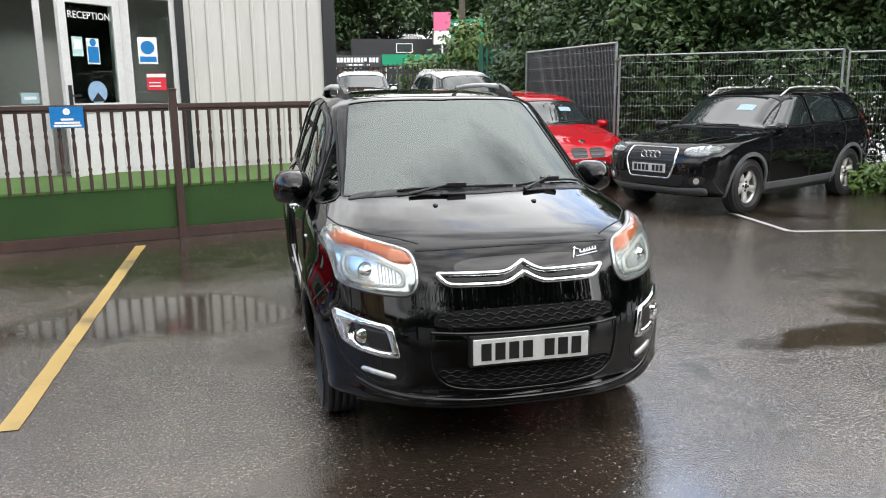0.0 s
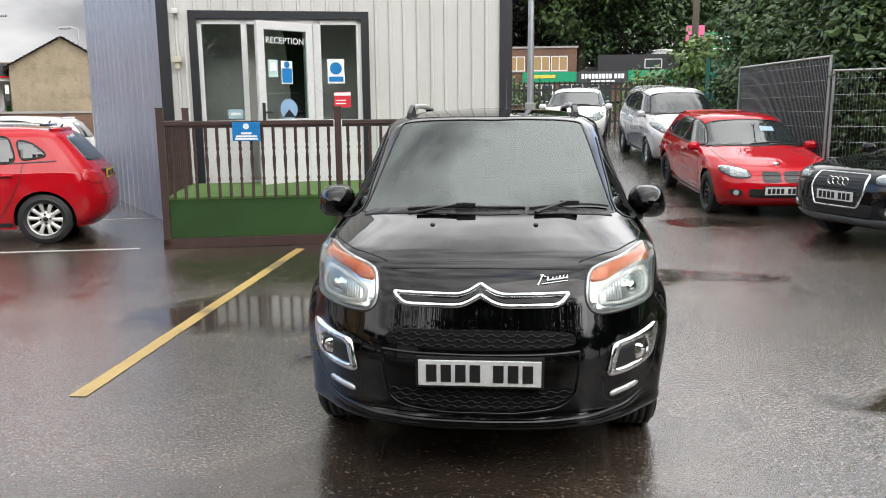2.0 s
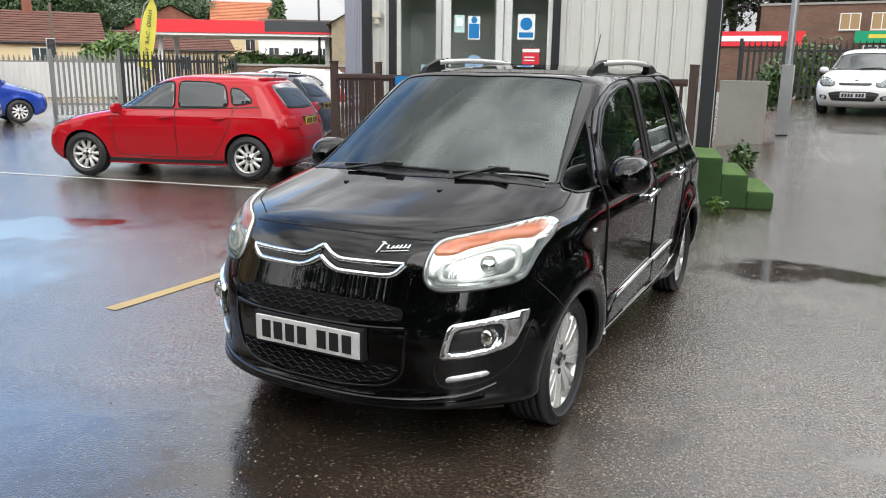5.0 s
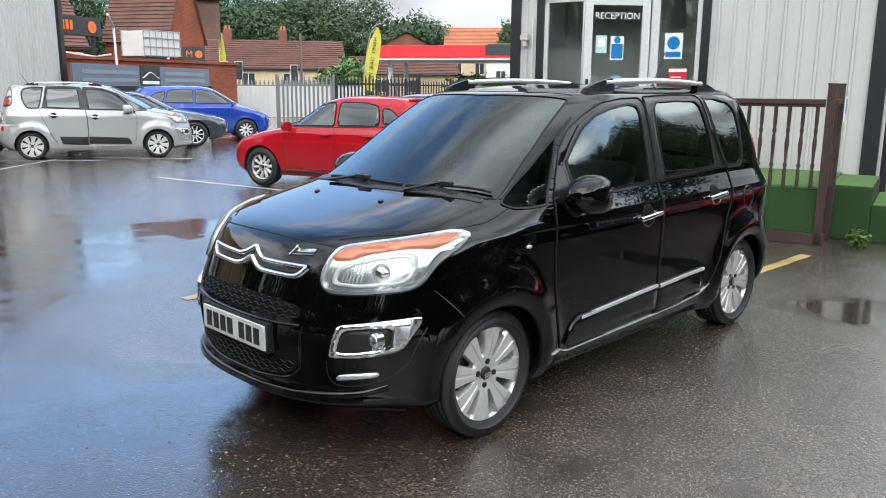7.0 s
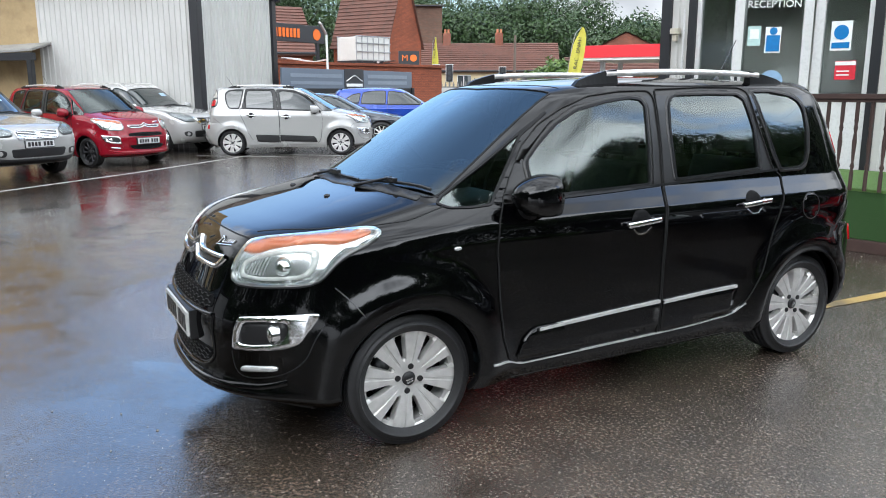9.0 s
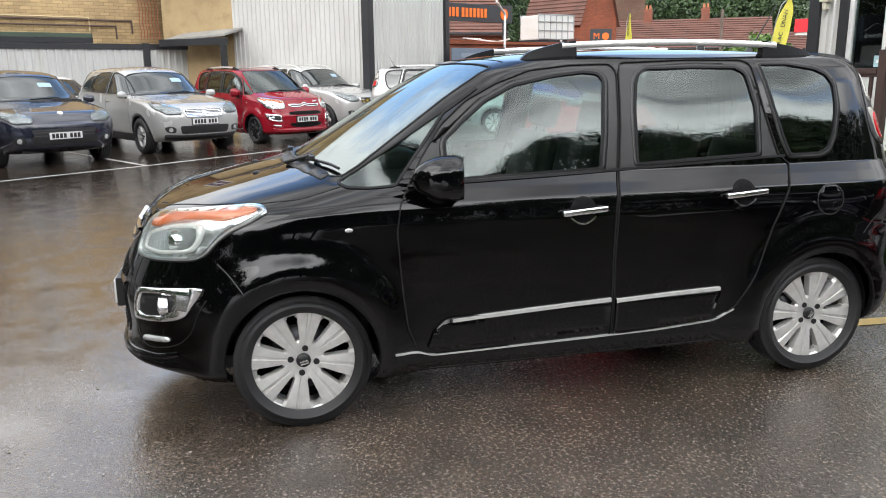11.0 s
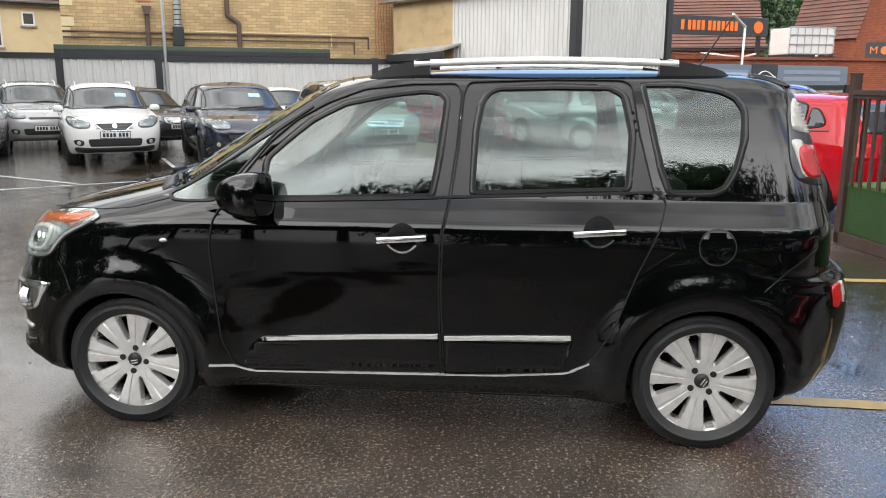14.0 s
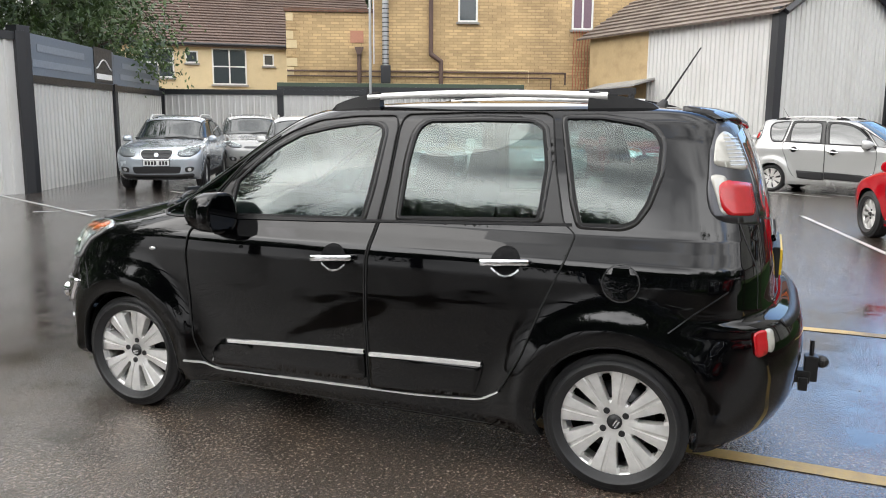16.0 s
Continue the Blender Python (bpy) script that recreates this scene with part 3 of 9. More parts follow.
def rim_mesh(rim, spokes, wide, face=0.075, paddle=True):
    """A cast wheel face: outer lip, barrel, hub and tapered spokes with a raised ridge, looking along +x."""
    bm = lathe([(rim * 0.97, -0.09), (rim * 0.93, face - 0.05), (rim * 0.90, face - 0.03), (rim * 0.95, face - 0.018), (rim * 0.985, face - 0.016), (rim * 1.02, face - 0.008), (rim * 1.035, face - 0.012), (rim * 1.03, face - 0.03)], 56, "X")
    hub = lathe([(0.001, face - 0.02), (0.034, face - 0.02), (0.037, face - 0.028), (0.078, face - 0.031), (0.097, face - 0.036), (0.1, face - 0.06)], 32, "X")
    me = bpy.data.meshes.new("hub")
    hub.to_mesh(me)
    hub.free()
    bm.from_mesh(me)
    bpy.data.meshes.remove(me)
    for i in range(spokes):
        a = 2 * math.pi * (i + 0.5) / spokes
        rows = []
        for k in range(7):
            q = k / 6
            rr = 0.06 + (rim * 0.985 - 0.06) * q
            half = wide[0] + (wide[1] - wide[0]) * (q ** 1.25 if paddle else q)
            x = face - 0.034 + 0.016 * math.sin(q * math.pi * 0.75)
            ridge = 0.011 * math.sin(min(1, q * 1.3) * math.pi * 0.9) + 0.003
            rows.append([(x - 0.034, rr, -half), (x - 0.004, rr, -half), (x, rr, -half * 0.8), (x - ridge * 0.3, rr, -half * 0.3), (x + ridge, rr, 0), (x - ridge * 0.3, rr, half * 0.3), (x, rr, half * 0.8), (x - 0.004, rr, half), (x - 0.034, rr, half)])
        c, s = math.cos(a), math.sin(a)
        vs = [[bm.verts.new((x, y * c - z * s, y * s + z * c)) for x, y, z in row] for row in rows]
        for r0, r1 in zip(vs, vs[1:]):
            for j in range(8):
                bm.faces.new((r0[j], r0[j + 1], r1[j + 1], r1[j]))
    bmesh.ops.recalc_face_normals(bm, faces=bm.faces)
    return bm


def fan_rim_mesh(rim, spokes=8, face=0.075):
    """A cast wheel with broad flat spokes, each with a groove down its middle, and open slots between them, looking along +x."""
    bm = lathe([(rim * 0.97, -0.09), (rim * 0.95, face - 0.06), (rim * 0.955, face - 0.034), (rim * 0.985, face - 0.026), (rim * 1.005, face - 0.016), (rim * 1.03, face - 0.012), (rim * 1.04, face - 0.016), (rim * 1.035, face - 0.03)], 72, "X")
    rs = [0.004, 0.03, 0.045, 0.06, 0.075] + [rim * q for q in (0.36, 0.40, 0.44, 0.50, 0.58, 0.66, 0.74, 0.80, 0.85, 0.885, 0.93, 0.965, 0.99)]
    lo, hi = rim * 0.40, rim * 0.885
    sector = math.pi / spokes
    across = (1.0, 0.95, 0.62, 0.27, 0.19, 0.10, 0.0)
    relief = (-0.004, 0.0, 0.0022, 0.0045, 0.0045, -0.0015, -0.0015)
    grid = []
    for r in rs:
        row = []
        q = min(1.0, max(0.0, (r - lo) / (hi - lo)))
        gap = (0.0085 + 0.0185 * q) / max(r, 0.06) if r > lo - 0.001 else 0.004 / max(r, 0.06)
        grow = min(1.0, max(0.0, (r - 0.07) / 0.03))
        rr = r / rim
        base = face - 0.034 + 0.017 * math.sin(min(1, rr) * math.pi * 0.62)
        for k in range(spokes):
            mid = 2 * sector * k
            cols = [(-gap + 2 * gap * j / 6, None) for j in range(6)]
            cols += [(gap + (1 - v) * (sector - gap), d) for v, d in zip(across, relief)]
            cols += [(2 * sector - gap - (1 - v) * (sector - gap), d) for v, d in reversed(list(zip(across, relief))[1:-1])]
            for j, (u, d) in enumerate(cols):
                if d is None:
                    d = relief[0] if j == 0 else -0.015 if r > lo - 0.001 else -0.003
                row.append(bm.verts.new((base + d * grow, r * math.cos(mid + u), r * math.sin(mid + u))))
        grid.append(row)
    m = len(grid[0]) // spokes
    n = m * spokes
    for a in range(len(rs) - 1):
        inner = lo - 1e-6 <= rs[a] and rs[a + 1] <= hi + 1e-6
        end = inner and rs[a + 1] > hi - 0.004
        for j in range(n):
            if inner and (1 if end else 0) <= j % m < (5 if end else 6):
                continue
            bm.faces.new((grid[a][j], grid[a][(j + 1) % n], grid[a + 1][(j + 1) % n], grid[a + 1][j]))
    inside_slot = lambda v: lo - 0.003 < math.hypot(v.co.y, v.co.z) < hi + 0.003
    cut = [e for e in bm.edges if e.is_boundary and all(inside_slot(v) for v in e.verts)]
    done = bmesh.ops.extrude_edge_only(bm, edges=cut)
    for el in done["geom"]:
        if isinstance(el, bmesh.types.BMVert):
            el.co.x = face - 0.062
    bmesh.ops.recalc_face_normals(bm, faces=bm.faces)
    return bm


WHEELS = {}


def wheel(car, x, y, radius, rim, width, style, material, turn=0.0):
    key = (radius, rim, width, style)
    side = 1 if x > 0 else -1
    if key not in WHEELS:
        n, wide, paddle = {"paddle": (8, (0.031, 0.066), False), "ten": (10, (0.014, 0.028), False), "five": (5, (0.03, 0.05), False), "seven": (7, (0.02, 0.05), True), "twin": (10, (0.012, 0.02), False)}[style]
        bolt = rod(bmesh.new(), (0.03, 0.056, 0), (0.058 + (0.009 if style == "paddle" else 0.0), 0.056, 0), 0.0145, 0.0135, 14)
        k = 0.008 if style == "paddle" else 0.0
        cap = lathe([(0.001, 0.062 + k), (0.028, 0.061 + k), (0.032, 0.055 + k), (0.032, 0.04)], 20, "X")
        disc = lathe([(0.03, -0.005), (rim * 0.66, -0.005), (rim * 0.66, -0.025), (0.03, -0.025)], 32, "X")
        well = lathe([(0.001, -0.06), (rim * 0.95, -0.06)], 32, "X")
        WHEELS[key] = [mesh_of("wheel", fan_rim_mesh(rim, face=0.088) if style == "paddle" else rim_mesh(rim, n, wide, paddle=paddle), None, True), mesh_of("tyre", tyre_mesh(radius, rim, width), RUBBER, True),
                       mesh_of("wheel_bolt", bolt, BLACK_PLASTIC), mesh_of("hub_cap", cap, BLACK_PLASTIC, True), mesh_of("brake_disc", disc, DARK_STEEL, True), mesh_of("wheel_back", well, PITCH)]
        if style == "paddle":
            WHEELS[key][0].set_sharp_from_angle(angle=radians(16))
            mark = boxes((0.068, -0.017, -0.003, 0.0715, 0.017, 0.003), (0.068, -0.017, 0.009, 0.0715, 0.017, 0.015))
            for v in mark.verts:
                v.co.z += 0.012 - abs(v.co.y) * 0.9 - 0.012
            WHEELS[key].append(mesh_of("cap_mark", mark, BRIGHT_MARK))
    meshes = WHEELS[key]
    hub = new("wheel", meshes[0].copy())
    hub.data.materials.append(material)
    hub.parent = car
    hub.matrix_basis = pose(x, y, radius, 0, 0, (0 if side > 0 else 180) + turn) @ pose(0, 0, 0, (13 if y < 0 else 58) if style == "paddle" else y * 40, 0, 0)
    for me in meshes[1:]:
        ob = new(me.name.split(".")[0], me)
        ob.parent = hub
        if me == meshes[2]:
            for i in range(4):
                ob = ob if i == 0 else new("wheel_bolt", me)
                ob.parent, ob.rotation_euler = hub, ((math.pi * 0.375 if style == "paddle" else math.pi / 4) + math.pi / 2 * i, 0, 0)
    return hub


def plate_part(car, sh, x, z, axis, colour_mat, label, width=0.52, height=0.111, glyphs=7, lift=0.012):
    """A number plate with its characters as plain bars."""
    co, no = sh.at(axis, x, z)
    d = -1 if axis == "f" else 1
    tilt = pose(x, co.y + d * (lift + 0.004), z, 0, 0, 0 if axis == "f" else 180)
    bm = boxes((-width / 2, -0.006, -height / 2, width / 2, 0.006, height / 2), bevel=0.004)
    pl = part("number_plate", bm, colour_mat, car, label)
    pl.matrix_basis = tilt
    step = width * 0.9 / (glyphs + 0.6)
    bar = mesh_of("plate_bar", boxes((-step * 0.36, -0.0085, -height * 0.34, step * 0.36, -0.004, height * 0.34)), BLACK_PLASTIC)
    for i in range(glyphs):
        ob = new("plate_bar", bar)
        ob.parent, ob.location = pl, (-width * 0.45 + step * (i + 0.5 + (0.6 if i > 3 else 0)), 0, 0)
    holder = part("plate_holder", boxes((-width / 2 - 0.012, 0.004, -height / 2 - 0.012, width / 2 + 0.012, 0.05, height / 2 + 0.012), bevel=0.004), BLACK_PLASTIC, pl)
    return pl


def door_mirror(car, side, y, z, reach, material, size=(0.2, 0.16, 0.2)):
    """A housing on a foot, glass facing the rear."""
    bm = bmesh.new()
    bmesh.ops.create_uvsphere(bm, u_segments=24, v_segments=16, radius=0.5)
    for v in bm.verts:
        x, yy, zz = v.co
        r = math.hypot(x, zz) or 1e-6
        k = max((abs(x) ** 2.9 + abs(zz) ** 2.9) ** (1 / 2.9), 1e-6)
        f = r / k * (1 + 0.12 * (1 - (2 * yy) ** 2))
        v.co.x, v.co.z = x * f * (1 - 0.18 * zz), zz * f
        v.co.y = min(0.14, yy - 0.12 * x * side * (1 if yy < 0 else 0))
    bm.transform(Matrix.Diagonal((size[0], size[1], size[2], 1)))
    house = part("mirror_housing", bm, material, car, smooth=True)
    house.matrix_basis = pose(side * (reach - size[0] / 2), y, z, 0, 0, side * -8)
    part("mirror_glass", boxes((-size[0] * 0.42, size[1] * 0.125, -size[2] * 0.4, size[0] * 0.42, size[1] * 0.135, size[2] * 0.4), bevel=0.004), MIRROR, house)
    foot = bmesh.new()
    thick = size[1] / 0.23
    rod(foot, (side * (-size[0] * 0.2), -size[1] * 0.16, -size[2] * 0.3), (side * -size[0] * 0.95, -size[1] * 0.1, -size[2] * 0.75), 0.034 * thick, 0.05 * thick, 14)
    part("mirror_foot", foot, BLACK_PLASTIC, house)
    return house


def arch_liner(car, y, radius, wheel_r, half, depth=0.34):
    """The dark hollow over a wheel, on both sides."""
    for s in (1, -1):
        verts, faces = [], []
        n = 22
        for i in range(n + 1):
            a = math.pi * (1.12 * i / n - 0.06)
            p = (y + radius * math.cos(a), wheel_r + radius * math.sin(a))
            verts += [(s * half, p[0], p[1]), (s * (half - depth), p[0], p[1]), (s * (half - depth), y, wheel_r)]
        for i in range(n):
            a, b = 3 * i, 3 * i + 3
            faces += [(a, b, b + 1, a + 1), (a + 1, b + 1, b + 2)]
        part("arch_liner", raw(verts, faces), BLACK_PLASTIC, car)


RUBBER = worn("tyre_rubber", (0.02, 0.02, 0.021), 0.52, 0.25, 60, 0.15)
BLACK_PLASTIC = worn("black_plastic", (0.014, 0.014, 0.015), 0.42, 0.2, 90, 0.1)
for _m in (RUBBER,):
    _m.node_tree.nodes["Principled BSDF"].inputs["Specular IOR Level"].default_value = 0.4
PITCH = worn("deep_black_grille", (0.004, 0.004, 0.0045), 0.7, 0.2, 60, 0.0)
PITCH.node_tree.nodes["Principled BSDF"].inputs["Specular IOR Level"].default_value = 0.15
DARK_STEEL = worn("dark_steel", (0.08, 0.08, 0.085), 0.4, 0.2, 60, 0.05, metal=1.0)
ALLOY = plain("painted_alloy", (0.70, 0.69, 0.67), 0.32, 0.5, 0.3)
BRIGHT_MARK = plain("bright_mark", (0.7, 0.7, 0.7), 0.25, 0.8)
DARK_ALLOY = plain("dark_alloy", (0.06, 0.06, 0.065), 0.3, 0.6, 0.4)
CHROME = plain("chrome", (0.82, 0.83, 0.85), 0.07, 1.0)
MIRROR = plain("mirror", (0.9, 0.9, 0.9), 0.02, 1.0)
PLATE_WHITE = plain("plate_white", (0.6, 0.6, 0.59), 0.35)
PLATE_YELLOW = plain("plate_yellow", (0.75, 0.5, 0.03), 0.35)
LAMP_SILVER = plain("lamp_silver", (0.66, 0.67, 0.67), 0.22, 0.45)
LAMP_AMBER = plain("lamp_amber", (0.58, 0.15, 0.045), 0.22, 0.1, 0.8)
LAMP_RED = plain("lamp_red", (0.4, 0.006, 0.01), 0.25, 0.0, 0.25)
LAMP_GREY = plain("lamp_reflector", (0.74, 0.75, 0.76), 0.16, 0.8)
LAMP_WHITE = plain("lamp_white", (0.8, 0.8, 0.77), 0.25, 0.2, 0.5)
TAIL_CLEAR = plain("tail_lamp_clear", (0.42, 0.41, 0.37), 0.2, 0.1, 0.6)
LAMP_CLEAR = glass("lamp_cover", (0.95, 0.97, 0.97), 0.0, 1.4)
TINTED = glass("tinted_glass", (0.3, 0.37, 0.36))
SCREEN = glass("windscreen_glass", (0.17, 0.21, 0.205), 0.0, 1.9)
SIDE_GLASS = glass("side_glass", (0.58, 0.74, 0.71), 0.0, 1.8)
REAR_GLASS = glass("rear_privacy_glass", (0.45, 0.58, 0.56), 0.0, 1.8)
CABIN = worn("cabin_cloth", (0.03, 0.031, 0.034), 0.85, 0.2, 70, 0.2)
DASH = worn("dashboard", (0.028, 0.028, 0.03), 0.6, 0.15, 90, 0.15)

# ---- ground, painted lines, reception building and its deck ----
CLAD_WHITE = worn("pale_cladding", (0.51, 0.505, 0.485), 0.42, 0.08, 30, 0.05, stain=(0.36, 0.35, 0.32), stain_amount=0.35, stretch_by=(1, 1, 0.25))
CLAD_GREY = worn("galvanised_cladding", (0.33, 0.35, 0.41), 0.38, 0.12, 25, 0.08, metal=0.35, stretch_by=(1, 1, 0.2))
TRIM_BLACK = worn("black_trim", (0.016, 0.017, 0.02), 0.4, 0.2, 40, 0.08)
UPVC = worn("white_plastic_frame", (0.6, 0.6, 0.6), 0.3, 0.04, 50, 0.03, stain=(0.55, 0.54, 0.5), stain_amount=0.25)
TIMBER = worn("brown_stained_timber", (0.05, 0.028, 0.023), 0.5, 0.35, 30, 0.3, stretch_by=(6, 6, 1))
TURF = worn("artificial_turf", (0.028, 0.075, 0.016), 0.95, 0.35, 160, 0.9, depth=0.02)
# deck floor and step treads carry a lighter green than the facings
TURF_TOP = worn("light_artificial_turf", (0.10, 0.19, 0.045), 0.95, 0.3, 160, 0.9, depth=0.02)
LINE_YELLOW = worn("yellow_line_paint", (0.42, 0.29, 0.095), 0.45, 0.3, 55, 0.4, stain=(0.06, 0.055, 0.05), stain_amount=1.0)
LINE_WHITE = worn("white_line_paint", (0.5, 0.5, 0.48), 0.42, 0.2, 55, 0.4, stain=(0.07, 0.065, 0.06), stain_amount=0.9)
ROOM = worn("dim_interior", (0.7, 0.69, 0.66), 0.8, 0.1, 20, 0.05)
SIGN_BLUE = plain("sign_blue", (0.012, 0.17, 0.45), 0.35)
SIGN_WHITE = plain("sign_white", (0.78, 0.8, 0.8), 0.35)
SIGN_RED = plain("sign_red", (0.6, 0.03, 0.05), 0.35)
PANE = glass("shop_pane", (0.85, 0.88, 0.87), 0.0, 1.8)
GALV = worn("galvanised_steel", (0.42, 0.43, 0.44), 0.4, 0.2, 40, 0.1, metal=0.8)
CONCRETE = worn("concrete", (0.25, 0.24, 0.22), 0.85, 0.2, 25, 0.5)


def rise(x, y):
    """The drive beside the building climbs towards the road behind it."""
    def ease(v):
        v = max(0.0, min(1.0, v))
        return v * v * (3 - 2 * v)
    return 0.85 * ease((y - 5.5) / 15.0) * ease((x + 1.8) / 2.2) + 3.0 * ease((y - 30) / 60.0) * ease((x + 15) / 20.0)


def ground_sheet():
    xs = sorted({round(v, 2) for v in list(np.arange(-24, 16, 0.8)) + [-600, -300, -160, -100, -75, -60, -50, -40, -34, -30, -27, 20, 26, 34, 45, 60, 90, 160, 300, 600]})
    ys = sorted({round(v, 2) for v in list(np.arange(-18, 36, 0.8)) + [-600, -300, -160, -90, -60, -40, -30, -24, 40, 46, 54, 62, 72, 84, 100, 130, 180, 300, 600]})
    verts = [(x, y, rise(x, y)) for y in ys for x in xs]
    n = len(xs)
    faces = [(j * n + i, j * n + i + 1, (j + 1) * n + i + 1, (j + 1) * n + i) for j in range(len(ys) - 1) for i in range(n - 1)]
    thing("ground", "wet dark tarmac with standing puddles", "ground", kind="structure", bm=raw(verts, faces), material=ASPHALT, smooth=True)


def painted_line(name, points, width, material, label):
    verts, faces = [], []
    pts = rounded(points, 0.12, False, 0)
    rng = random.Random(len(points) + int(abs(points[0][0]) * 10))
    for i, p in enumerate(pts):
        a, b = np.array(pts[max(0, i - 1)]), np.array(pts[min(len(pts) - 1, i + 1)])
        t = (b - a) / (np.linalg.norm(b - a) + 1e-9)
        nrm = np.array((-t[1], t[0])) * width / 2
        for s in (1, -1):
            q = np.array(p) + nrm * s * rng.uniform(0.92, 1.06)
            verts.append((q[0], q[1], rise(q[0], q[1]) + 0.004))
    for i in range(len(pts) - 1):
        a = 2 * i
        faces.append((a + 1, a + 3, a + 2, a))
    thing(name, label, "road marking", kind="structure", bm=raw(verts, faces), material=material)


ground_sheet()
painted_line("trim_yellow_line", [(-2.36, 3.68), (-2.36, -1.16)], 0.105, LINE_YELLOW, "yellow painted bay line, chipped")
painted_line("trim_yellow_line", [(0.32, 4.0), (0.19, -0.6)], 0.105, LINE_YELLOW, "yellow painted bay line, chipped")
for pts in ([(-4.3, 3.6), (-8.5, 2.72), (-10.2, 2.35)], [(-15.1, 2.5), (-12.0, -0.75), (-9.9, -3.2), (-7.5, -6.4), (-5.2, -9.2)], [(-5.2, -7.85), (-6.9, -12.1)], [(-5.0, 6.3), (-9.0, 5.3)],
            [(-7.6, -6.55), (-9.1, -9.8)], [(4.85, 3.75), (4.7, 2.38), (5.9, 2.08), (8.5, 1.4)], [(-13.9, 3.0), (-15.4, 1.1)], [(-13.2, 4.6), (-15.2, 2.6)], [(-9.9, -3.2), (-13.2, -5.2)], [(-8.5, -5.1), (-12.0, -7.2)]):
    painted_line("trim_white_line", pts, 0.075, LINE_WHITE, "thin white painted bay line, worn")

RA, RB, RS = (-4.68, 5.46), (0.09, 6.61), (-8.5, 10.42)


def notice(parent, x, z, w, h, y, ground_mat, label, bars, bar_mat=None, disc=None, name="notice"):
    """A small printed sheet: ground colour, an optional disc, and lines of writing as bars."""
    nb = part(name, boxes((x - w / 2, y - 0.004, z - h / 2, x + w / 2, y, z + h / 2)), ground_mat, parent, label) if parent else None
    k = 0
    for bx, bz, bw, bh in bars:
        part("printed_bar", boxes((x + bx * w - bw * w / 2, y - 0.008, z + bz * h - bh * h / 2, x + bx * w + bw * w / 2, y - 0.0045, z + bz * h + bh * h / 2)), bar_mat or SIGN_BLUE, nb)
    if disc:
        dx, dz, r, mat = disc
        part("printed_disc", rod(bmesh.new(), (x + dx * w, y - 0.009, z + dz * h), (x + dx * w, y - 0.0045, z + dz * h), r, r, 20), mat, nb)
    return nb


